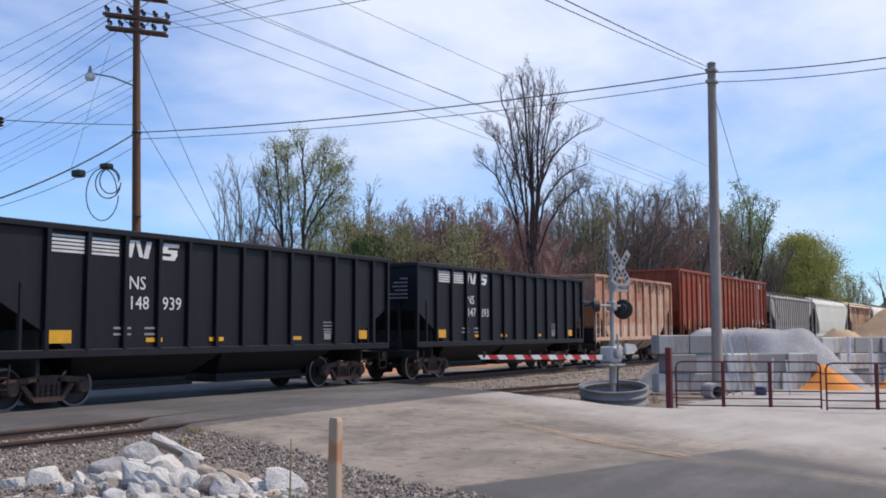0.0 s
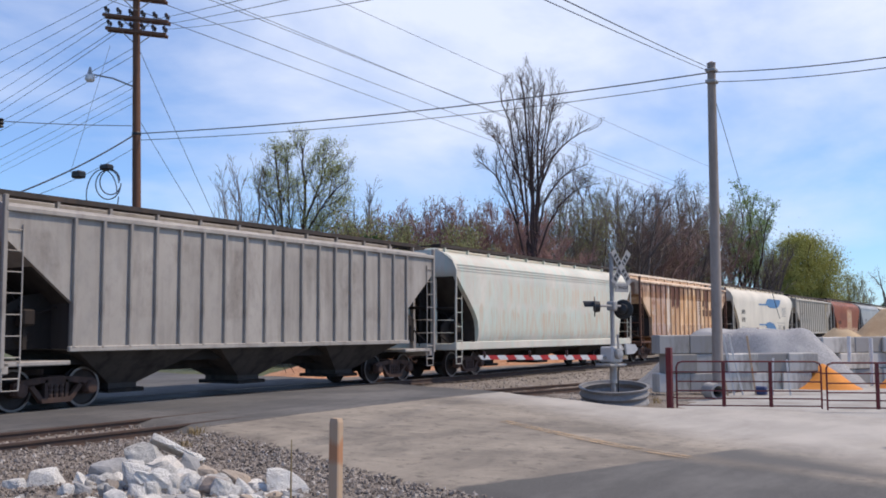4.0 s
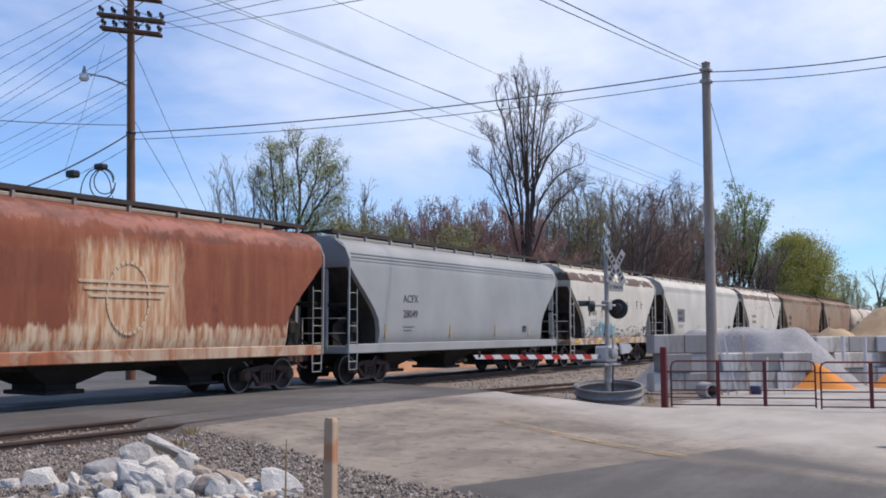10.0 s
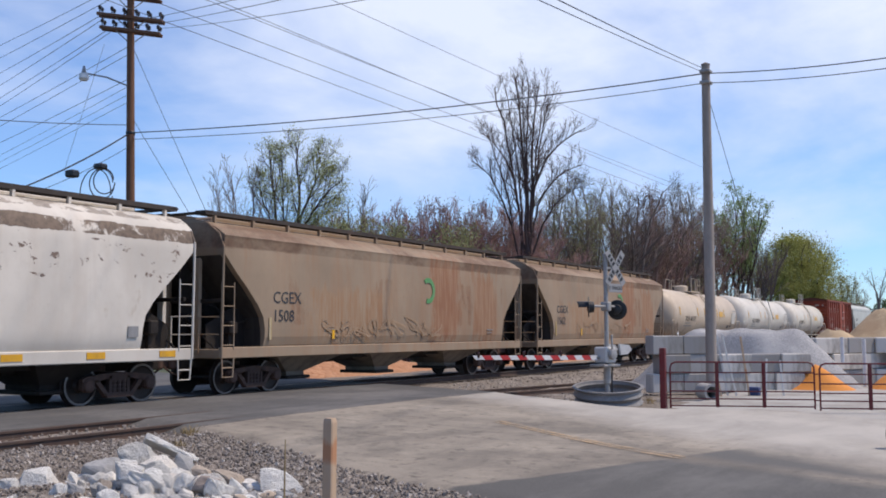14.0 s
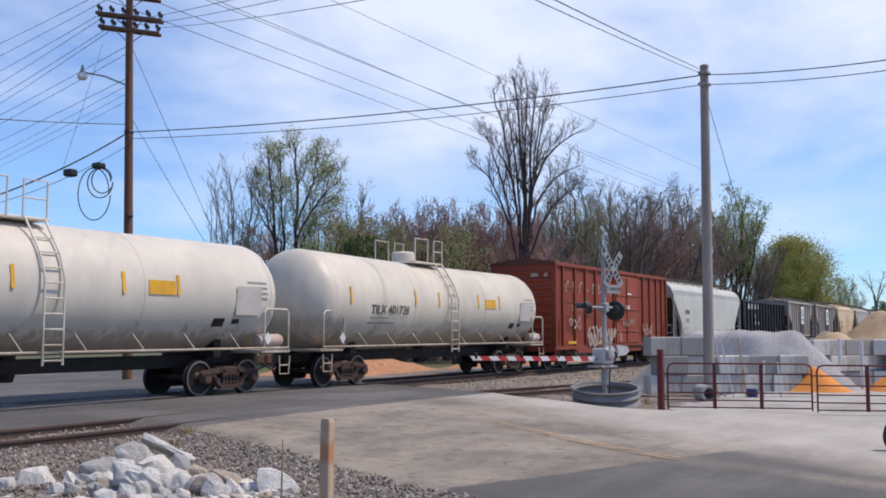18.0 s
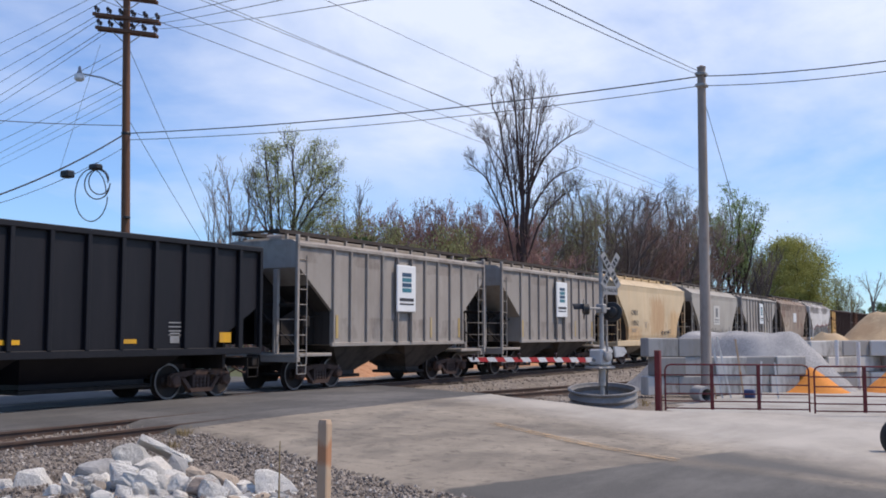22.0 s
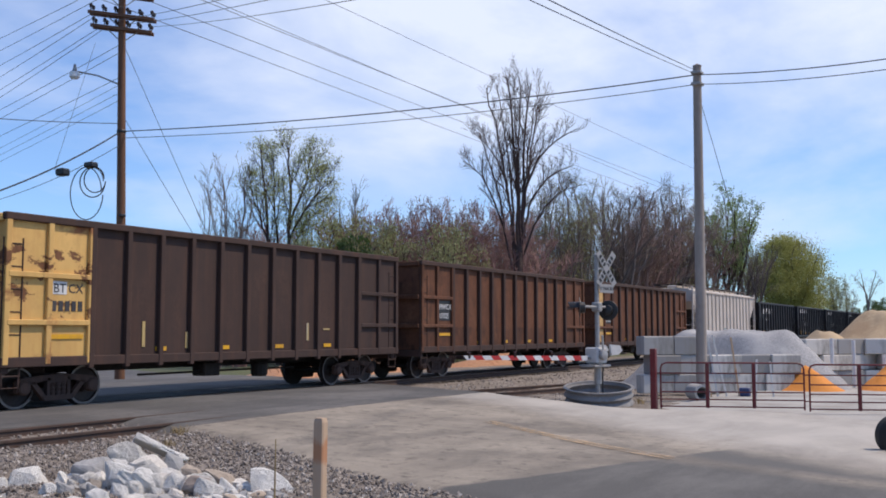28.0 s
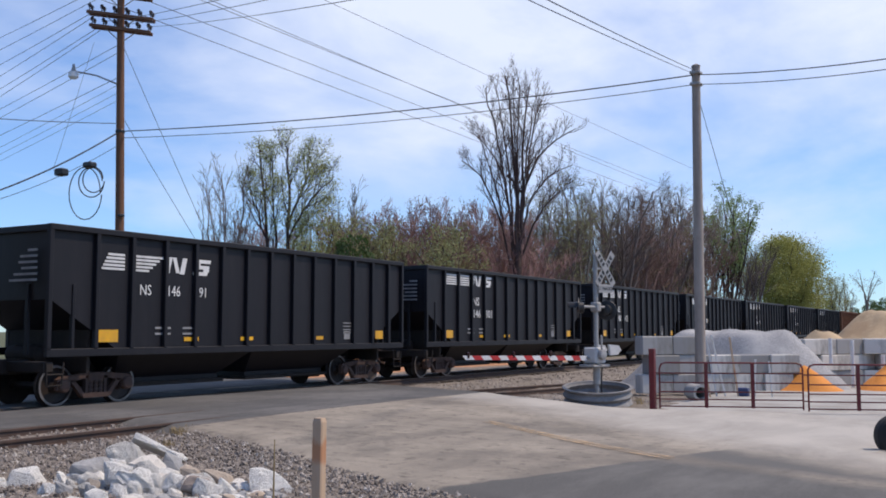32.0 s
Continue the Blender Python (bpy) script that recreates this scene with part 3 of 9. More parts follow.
# -- open hopper --
def open_hopper(car, L, top, key, body, ribs, cut=(1.25, 2.35), inset=1.75, bays=(-2.5, 0.0, 2.5), rib_mat=None, hw=1.46, bay_z=0.42, bay_l=1.5, bay_mat=None, bay_w=0.42):
    L2 = L / 2
    rib_mat = rib_mat or body
    z0, z1 = cut
    mats = shared("hopper_body:%s" % key, lambda: stack([
        (z0 - 0.14, L2 - 2.1, hw - 0.1), (z0, L2 - 1.95, hw), (z1, L2 - 0.12, hw), (top, L2 - 0.08, hw),
        (top, L2 - 0.16, hw - 0.07), (z1, L2 - 0.3, hw - 0.07), (z0 + 0.35, L2 - 1.9, hw - 0.12)]), body)
    part("hopper_body", mats, None, car)
    chord = shared("top_chord:%s" % key, lambda: MB().box(-L2, -0.08, top - 0.08, L2, 0.08, top + 0.06, 0.02), rib_mat)
    sill = shared("side_sill:%s" % key, lambda: MB().box(-L2, -0.06, z0 - 0.14, L2, 0.06, z0 + 0.04, 0.015), rib_mat)
    for s in (-1, 1):
        put("top_chord", chord, car, (0, s * (hw + 0.03), 0))
        put("side_sill", sill, car, (0, s * (hw + 0.03), 0))
    endc = shared("end_chord:%s" % key, lambda: MB().box(-0.06, -hw, top - 0.1, 0.06, hw, top + 0.05, 0.02), rib_mat)
    for x in (-L2 + 0.06, L2 - 0.06):
        put("end_chord", endc, car, (x, 0, 0))
    full = shared("rib:%s" % key, lambda: MB().box(-0.055, -0.06, z0 + 0.03, 0.055, 0.06, top - 0.06, 0.012), rib_mat)
    at = [-L2 + r for r in ribs] if isinstance(ribs, list) else [-L2 + 0.06 + (L - 0.12) * i / (ribs - 1) for i in range(ribs)]
    for x in at:
        for s in (-1, 1):
            put("rib", full, car, (x, s * (hw + 0.045), 0))
    post = shared("end_post:%s" % key, lambda: MB().box(-0.04, -0.05, z0 - 0.1, 0.04, 0.05, z1 + 0.35, 0.01), rib_mat)
    for x in (-L2 + 0.72, L2 - 0.72):
        for s in (-1, 1):
            put("end_post", post, car, (x, s * (hw - 0.02), 0))
    for x in (-L2 + 0.1, L2 - 0.1):
        for y in (-0.75, 0.75):
            put("end_post", post, car, (x, y, 0))
    add_bays(car, key, bays, hw - 0.1, bay_l, bay_w, bay_z, z0 - 0.1, bay_mat or body)
    web = shared("bolster_web:%s" % key, lambda: MB().box(-0.05, -hw + 0.1, 0.74, 0.05, hw - 0.1, z0 + 0.45, 0.01), M_UNDER)
    tank = shared("air_reservoir", lambda: MB().lathe([(0.05, -0.55), (0.2, -0.5), (0.22, -0.4), (0.22, 0.4), (0.2, 0.5), (0.05, 0.55)], 16, Matrix.Translation((0, 0, 1.15)) @ Matrix.Rotation(radians(90), 4, "X")), M_UNDER, True)
    for e in (-1, 1):
        put("bolster_web", web, car, (e * (L2 - 1.25), 0, 0))
        put("air_reservoir", tank, car, (e * (L2 - 0.75), 0.1, 0))
    common(car, L, inset, M_UNDER if rib_mat is body else rib_mat, key, 1.0, hw, None)
    return car


def stripes_logo(car, x0, z, y, slant=False):
    """White stripes and two bold slanted shapes, one to a panel."""
    z += 0.1
    for k, (xa, xb) in enumerate(((1.40, 2.26), (2.42, 3.2))):
        if slant:
            xa, xb = ((1.45, 2.12), (2.42, 2.86))[k]
        b = MB()
        for i in range(5):
            zz = z + 0.082 * i
            a, e = x0 + xa + (0.045 * i if slant and not k else 0.0), x0 + xb + (0.11 * i if slant and k else 0.0)
            b.plate([(a, zz), (e, zz), (e, zz + 0.052), (a, zz + 0.052)], y - 0.004, y + 0.004)
        tagged(part("stripe_emblem", b, M_WHITE, car, "white painted stripes"), kind="stuff")
    lean = 0.1
    xx, H = x0 + (3.36 if slant else 3.42), 0.40

    def bar(b, xa, za, xb, zb, w):
        b.plate([(xa + lean * za / H, z + za), (xa + w + lean * za / H, z + za), (xb + w + lean * zb / H, z + zb), (xb + lean * zb / H, z + zb)], y - 0.004, y + 0.004)
    b = MB()
    bar(b, xx, 0.0, xx, H, 0.15)
    bar(b, xx + 0.37, 0.02, xx + 0.155, H, 0.12)
    bar(b, xx + 0.495, 0.0, xx + 0.495, H, 0.15)
    tagged(part("block_emblem", b, M_WHITE, car, "white painted block shape"), kind="stuff")
    xx = x0 + (4.3 if slant else 4.4)
    b = MB()
    for za, zb, xa, w in ((0.0, 0.09, 0.0, 0.5), (0.09, 0.16, 0.34, 0.2), (0.16, 0.25, 0.02, 0.5), (0.25, 0.31, 0.0, 0.2), (0.31, H, 0.04, 0.5)):
        bar(b, xx + xa, za, xx + xa, zb, w)
    tagged(part("block_emblem", b, M_WHITE, car, "white painted block shape"), kind="stuff")


NS_RIBS = [0.05, 1.3, 2.33, 3.37, 4.38, 5.34, 6.3, 7.26, 8.24, 9.2, 10.2, 11.2, 12.2, 13.13, 13.94]


M_NS = painted("black hopper paint", (0.0085, 0.0078, 0.0110), (0.022, 0.019, 0.022), 0.35, (0.015, 0.0138, 0.016), 0.3, 0.55)
NS_LEN, NS_TOP = 14.0, 3.92


def black_hopper(u0, num, slant=False, low=False):
    car, L = car_thing("hopper_car", "black steel open coal hopper with white stripes, lettering and yellow reflectors", "hopper car", u0, u0 + NS_LEN)
    tagged(car, group="freight cars")
    open_hopper(car, L, NS_TOP, "black", M_NS, NS_RIBS, bays=(-2.6, 2.0), bay_l=2.3, bay_w=1.75, bay_z=0.40)
    y, x0 = -1.46 - 0.008, -L / 2
    stripes_logo(car, x0, 2.97 if low else 3.27, y - 0.004, slant)
    if low:
        for tx, xx in (("NS", 2.58), (num[:3], 3.44), (num[3:], 4.38)):
            letters(car, tx, x0 + xx, 2.52, 0.36, y - 0.004, M_WHITE, 0.85)
    else:
        for tx, xx, zz in (("NS", 3.5, 2.64), (num[:3], 3.5, 2.18), (num[3:], 4.52, 2.18)):
            letters(car, tx, x0 + xx, zz, 0.44, y - 0.004, M_WHITE, 0.95)
    sign(car, "data_panel", [(-L / 2 + 3.1 + i * 0.9, 1.72 - 0.14 * j, 0.5, 0.05) for i in range(2) for j in range(2)]
         + [(L / 2 - 3.3, 1.9 - 0.1 * j, 0.4, 0.03) for j in range(4)] + [(L / 2 - 3.25, 1.42, 0.3, 0.25)], y, M_DULL)
    for k, (x, w, hh) in enumerate(((-L / 2 + 1.35, 0.62, 0.28), (-L / 2 + 4.05, 0.5, 0.1), (-L / 2 + 6.1, 0.5, 0.1), (-L / 2 + 9.2, 0.5, 0.1), (L / 2 - 1.55, 0.42, 0.26))):
        sign(car, "reflector", [(x, 1.42, w, hh)], y - 0.003, M_YELLOW, "yellow reflective patch")
    b = MB()
    for i, w in enumerate((0.3, 0.55, 0.6, 0.5, 0.75, 0.9)):
        b.box(-L / 2 - 0.02, -1.15, 3.4 - 0.13 * i, -L / 2 + 0.01, -1.15 + w, 3.4 - 0.13 * i + 0.05)
    part("end_data", b, M_DULL, car)
    return car


M_DULL = painted("faded lettering", (0.3, 0.3, 0.3), (0.1, 0.1, 0.1), 0.4, rough=0.7)

black_hopper(-3.5, "148121")
black_hopper(12.05, "148939")
black_hopper(27.7, "147393")

M_NW = painted("faded salmon paint", (0.52, 0.28, 0.175), (0.33, 0.125, 0.065), 0.7, (0.6, 0.48, 0.38), 0.5, 0.75, 2.0, 0.25, (0.3, 0.13, 0.07))
stain_area(M_NW, -6, 6, 1.0, 2.0, 2.2, (0.62, 0.5, 0.38), (0.36, 0.14, 0.07), 0.8)
stain_area(M_NW, 2.2, 4.6, 1.5, 4.0, 1.6, (0.62, 0.5, 0.38), (0.45, 0.22, 0.12), 0.7)
peel(M_NW, 1.2, 4.3, (0.62, 0.50, 0.38), 0.54, 0.9, 0.6, (1.2, 1.2, 0.7), 1.0, 0.12)
peel(M_NW, 3.7, 4.6, (0.16, 0.08, 0.055), 0.46, 1.3, 0.7, (1.0, 1.0, 1.4), 2.0, 0.15)
nw, Lc = car_thing("hopper_car", "faded salmon and rust open hopper with dark worn lettering", "hopper car", 43.15, 54.35)
tagged(nw, group="freight cars")
open_hopper(nw, Lc, 4.25, "salmon", M_NW, 11, (1.3, 2.9), bays=(-2.0, 0.4, 2.8), bay_l=1.2, bay_mat=painted("pale cream bay paint", (0.52, 0.44, 0.36), (0.25, 0.17, 0.12), 0.5, (0.3, 0.22, 0.16), 0.4, 0.8, 2.5))
sign(nw, "name_bars", [q for i in range(17) if i not in (7, 11) for q in ((-Lc / 2 + 1.25 + 0.53 * i, 3.62, 0.08, 0.38), (-Lc / 2 + 1.34 + 0.53 * i, 3.62 + 0.16 * (i % 3), 0.16, 0.065), (-Lc / 2 + 1.51 + 0.53 * i, 3.62 + 0.2 * (i % 2), 0.075, 0.38 - 0.2 * (i * 5 % 2)))], -1.475, M_DARKTXT, "worn dark lettering shapes")
letters(nw, "NW", -Lc / 2 + 1.15, 2.3, 0.34, -1.474, M_DARKTXT)
letters(nw, "162 638", -Lc / 2 + 1.15, 1.9, 0.34, -1.474, M_DARKTXT)
for sx in (-Lc / 2 + 0.02, Lc / 2 - 0.48):
    put("ladder", shared("ladder:nw", lambda: ladder_mesh(1.0, 3.3, 7), M_NW), nw, (sx, -1.55, 0))

M_SOU = painted("oxide red hopper paint", (0.315, 0.068, 0.034), (0.10, 0.028, 0.019), 0.6, (0.15, 0.045, 0.03), 0.45, 0.7, 3.0, 0.12, (0.1, 0.05, 0.04))
stain_area(M_SOU, -10.4, 10.4, 1.0, 2.2, 2.0, (0.085, 0.03, 0.018), (0.17, 0.05, 0.025), 0.75)
stain_area(M_SOU, -10.4, 10.4, 4.6, 5.2, 1.8, (0.33, 0.12, 0.07), (0.2, 0.05, 0.03), 0.6)
peel(M_SOU, 0.9, 2.2, (0.05, 0.022, 0.015), 0.46, 1.2, 0.7, (1.0, 1.0, 0.8), 9.0, 0.1)
peel(M_SOU, 1.0, 5.3, (0.38, 0.10, 0.052), 0.5, 0.5, 0.55, (1.0, 1.0, 0.6), 3.0, 0.2)
sou, Lc = car_thing("hopper_car", "long oxide-red open hopper with ribs and faded white letter marks", "hopper car", 55.85, 76.85)
tagged(sou, group="freight cars")
open_hopper(sou, Lc, 5.17, "red", M_SOU, [0.06] + [0.56 + 0.994 * i for i in range(21)] + [Lc - 0.06], (1.18, 2.75), bays=(-7.6, -4.65, -1.65, 1.4, 4.4), bay_l=0.72, bay_w=0.5, inset=2.0)
# Added dark sheet behind the bays; it stands in for the shade in their gaps.
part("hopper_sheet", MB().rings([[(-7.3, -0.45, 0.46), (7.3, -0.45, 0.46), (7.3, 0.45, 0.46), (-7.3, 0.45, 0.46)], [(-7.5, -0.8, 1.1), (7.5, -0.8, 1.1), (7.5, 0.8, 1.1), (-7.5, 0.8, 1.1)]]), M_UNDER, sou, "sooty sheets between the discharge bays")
M_WORN = painted("worn white paint", (0.62, 0.55, 0.5), (0.27, 0.075, 0.045), 0.9, (0.27, 0.09, 0.06), 0.8, 0.75)
M_FAINT = painted("faded white paint", (0.42, 0.24, 0.19), (0.27, 0.075, 0.045), 0.9, (0.27, 0.09, 0.06), 0.85, 0.75)
# one worn mark a rib bay: (across, up, width, height) of its strokes
HOLLOW = ((0, 0, 0.11, 0.5), (0.3, 0, 0.11, 0.5), (0.11, 0, 0.19, 0.1), (0.11, 0.4, 0.19, 0.1))
PAIR = ((0, 0, 0.11, 0.5), (0.3, 0, 0.11, 0.5), (0.11, 0.2, 0.19, 0.1))
CUP = ((0, 0, 0.11, 0.5), (0.3, 0, 0.11, 0.5), (0.11, 0, 0.19, 0.1))
POST = ((0.15, 0, 0.11, 0.4), (0, 0.4, 0.41, 0.1))
COMB = ((0, 0, 0.11, 0.5), (0.11, 0, 0.28, 0.1), (0.11, 0.2, 0.22, 0.1), (0.11, 0.4, 0.28, 0.1))
BENT = ((0, 0, 0.41, 0.1), (0.3, 0.1, 0.11, 0.12), (0, 0.2, 0.41, 0.1), (0, 0.3, 0.11, 0.1), (0, 0.4, 0.41, 0.1))
for i, strokes in enumerate((BENT, HOLLOW, CUP, POST, PAIR, COMB, HOLLOW, PAIR)):
    sign(sou, "name_mark", [(-3.65 + 0.985 * i + a, 3.95 + b * 1.15, c_, d_ * 1.15) for a, b, c_, d_ in strokes], -1.474, M_WORN if i < 2 else M_FAINT, "worn white letter shape")
for i, ch in enumerate("134710"):
    letters(sou, ch, -2.58 + 0.985 * i, 2.65, 0.72, -1.474, M_FAINT, 0.7)
for i in range(10):
    sign(sou, "reflector", [(-Lc / 2 + 1.55 + 2.05 * i, 1.72, 0.5, 0.1)], -1.476, M_YELLOW)
sign(sou, "corner_mark", [(-Lc / 2 + 1.9, 1.74, 0.09, 0.55)], -1.476, M_YELLOW)
sign(sou, "white_patch", [(Lc / 2 - 1.95, 4.68, 0.85, 0.36)], -1.474, M_WHITE)
sign(sou, "chalk_scrawl", [(Lc / 2 - 4.3 + 0.27 * i, 1.85 + 0.08 * (i * 7 % 5), 0.06, 0.32) for i in range(13)] + [(Lc / 2 - 4.3 + 0.54 * i, 1.95 + 0.09 * (i * 3 % 4), 0.3, 0.05) for i in range(7)] + [(Lc / 2 - 4.1 + 0.62 * i, 2.2 - 0.07 * (i % 3), 0.26, 0.05) for i in range(6)], -1.474, M_WHITE, "white scrawled paint")
sign(sou, "rib_stripe", [(-Lc / 2 + 3.92, 1.9, 0.06, 2.6), (Lc / 2 - 2.9, 2.2, 0.06, 2.85)], -1.58, M_WHITE)


# Both darker than their soot and grime: the shade of the end bays is in the colour.
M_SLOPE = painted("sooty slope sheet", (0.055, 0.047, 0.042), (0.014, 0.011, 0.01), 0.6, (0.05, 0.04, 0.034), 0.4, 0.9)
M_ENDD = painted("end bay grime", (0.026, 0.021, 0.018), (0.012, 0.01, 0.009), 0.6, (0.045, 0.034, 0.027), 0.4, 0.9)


def end_bays(car, key, L2, slope, frame_mat):
    """Webs, reservoir, pipes and rails in the open ends; slope: (depth, height) up the slope sheet."""
    for e in (-1, 1):
        k = "%s:%d" % (key, e)
        edge = [(e * (L2 - d), z) for d, z in slope]
        outer = [(e * (L2 - 0.02), slope[-1][1]), (e * (L2 - 0.02), slope[0][1])]
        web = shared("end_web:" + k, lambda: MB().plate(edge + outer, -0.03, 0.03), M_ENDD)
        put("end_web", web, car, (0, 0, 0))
        # Second plate, added towards the far side to keep daylight out of the bay.
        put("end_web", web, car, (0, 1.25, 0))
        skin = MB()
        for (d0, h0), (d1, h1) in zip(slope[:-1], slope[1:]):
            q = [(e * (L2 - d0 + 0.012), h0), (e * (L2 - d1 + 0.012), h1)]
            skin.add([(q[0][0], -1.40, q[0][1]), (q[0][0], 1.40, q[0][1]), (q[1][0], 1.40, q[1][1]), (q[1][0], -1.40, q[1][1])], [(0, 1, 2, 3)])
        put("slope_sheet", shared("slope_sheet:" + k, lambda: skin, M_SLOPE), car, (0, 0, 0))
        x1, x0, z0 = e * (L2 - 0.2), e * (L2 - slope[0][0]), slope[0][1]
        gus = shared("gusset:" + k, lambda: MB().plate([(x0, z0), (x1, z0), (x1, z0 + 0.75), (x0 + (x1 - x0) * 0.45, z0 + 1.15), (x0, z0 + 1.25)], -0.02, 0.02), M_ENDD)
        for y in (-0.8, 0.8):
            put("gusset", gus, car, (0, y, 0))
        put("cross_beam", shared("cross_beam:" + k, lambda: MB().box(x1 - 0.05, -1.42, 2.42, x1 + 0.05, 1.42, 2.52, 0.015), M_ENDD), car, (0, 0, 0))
        xm = (x0 + x1) / 2
        m = Matrix.Translation((xm, -0.45, z0 + 0.28)) @ Matrix.Rotation(radians(90), 4, "X")
        put("air_reservoir", shared("reservoir:" + k, lambda: MB().lathe([(0.02, -0.5), (0.14, -0.47), (0.19, -0.4), (0.19, 0.4), (0.14, 0.47), (0.02, 0.5)], 14, m), M_ENDD, True), car, (0, 0, 0))
        put("brake_valve", shared("valve:" + k, lambda: MB().box(xm - 0.2, -1.2, z0 + 0.5, xm + 0.1, -0.9, z0 + 0.85, 0.04).box(xm - 0.1, -1.05, z0, xm, -0.95, z0 + 0.5), M_UNDER), car, (0, 0, 0))
        pipes = shared("pipes:" + k, lambda: MB().tube([(x0, -1.0, z0 + 0.9), (xm, -0.9, z0 + 0.7), (x1, -0.5, z0 + 0.15)], 0.025).tube([(xm, -1.0, z0 + 0.7), (xm + 0.1 * e, -0.6, z0 + 1.2), (x1, -0.3, z0 + 1.5)], 0.02).tube([(x1, -1.3, z0), (x1, 0.2, z0 + 1.15)], 0.03), M_UNDER)
        put("brake_pipe", pipes, car, (0, 0, 0))
        rail = shared("end_rail:" + k, lambda: MB().tube([(e * L2, -1.46, 2.05), (e * L2, -0.75, 2.05), (e * L2, -0.75, 1.1)], 0.02).tube([(e * L2, -1.46, 1.6), (e * L2, -0.75, 1.6)], 0.016), frame_mat)
        put("end_rail", rail, car, (0, 0, 0))


# -- covered hoppers --
def ribbed_hopper(car, L, key, body, ribs, bays, top=4.38, cut=1.75, low=1.32, rib_mat=None, inset=1.75, end_dx=1.75, frame_mat=None, bay_mat=None, grate=None):
    L2, hw = L / 2, 1.50
    rib_mat, frame_mat, bay_mat = rib_mat or body, frame_mat or body, bay_mat or M_BAYG
    zc = 3.55
    part("hopper_body", stack([(low - 0.05, L2 - end_dx - 0.35, hw - 0.2), (low, L2 - end_dx, hw), (2.3, L2 - end_dx, hw), (zc, L2 - 0.14, hw), (top - 0.16, L2 - 0.12, hw),
                               (top - 0.02, L2 - 0.14, hw - 0.28), (top + 0.06, L2 - 0.2, 0.3)]), body, car)
    plate = shared("eave:%s" % key, lambda: MB().box(-L2 + 0.05, -0.05, top - 0.24, L2 - 0.05, 0.05, top - 0.12, 0.02), rib_mat)
    sill = shared("side_sill:%s" % key, lambda: MB().box(-L2 + end_dx - 0.1, -0.05, low - 0.06, L2 - end_dx + 0.1, 0.05, low + 0.06, 0.015), rib_mat)
    for s in (-1, 1):
        put("eave", plate, car, (0, s * (hw + 0.03), 0))
        put("side_sill", sill, car, (0, s * (hw + 0.03), 0))
    rib = shared("rib:%s" % key, lambda: MB().box(-0.04, -0.05, low, 0.04, 0.05, top - 0.2, 0.012), rib_mat)
    for i in range(ribs):
        x = (-L2 + end_dx) + (L - 2 * end_dx) * i / (ribs - 1)
        for s in (-1, 1):
            put("rib", rib, car, (x, s * (hw + 0.03), 0))
    corner = shared("corner_post:%s" % key, lambda: MB().box(-0.05, -0.05, 0.95, 0.05, 0.05, top + 0.1, 0.012), frame_mat)
    for x in (-L2 + 0.06, L2 - 0.06):
        for s in (-1, 1):
            put("corner_post", corner, car, (x, s * (hw + 0.02), 0))
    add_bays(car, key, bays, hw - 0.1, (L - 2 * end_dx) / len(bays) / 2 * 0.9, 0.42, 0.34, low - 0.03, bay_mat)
    part("belly_pan", MB().box(-L2 + end_dx + 0.4, -0.95, low - 0.35, L2 - end_dx - 0.4, 0.95, low - 0.02), M_UNDER, car)
    roof_walk(car, key, L2 - 0.1, top + 0.22, rib_mat, grate=grate)
    common(car, L, inset, frame_mat, key, 1.05, hw, 3.9)
    floor = shared("platform:%s" % key, lambda: MB().box(-end_dx / 2, -hw, 0.98, end_dx / 2, hw, 1.08, 0.02), frame_mat)
    for x in (-L2 + end_dx / 2, L2 - end_dx / 2):
        put("end_platform", floor, car, (x, 0, 0))
    strut = shared("strut:%s" % key, lambda: MB().box(-0.06, -0.08, 1.0, 0.06, 0.08, 3.5, 0.01), frame_mat)
    for x in (-L2 + 0.12, L2 - 0.12):
        for y in (-0.7, 0.7):
            put("end_strut", strut, car, (x, y, 0))
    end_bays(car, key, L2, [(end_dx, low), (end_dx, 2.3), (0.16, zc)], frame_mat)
    put("brake_wheel", shared("brake_wheel", brake_mesh, M_UNDER, False), car, (-L2 + 0.3, -0.35, 1.75), 180)
    return car


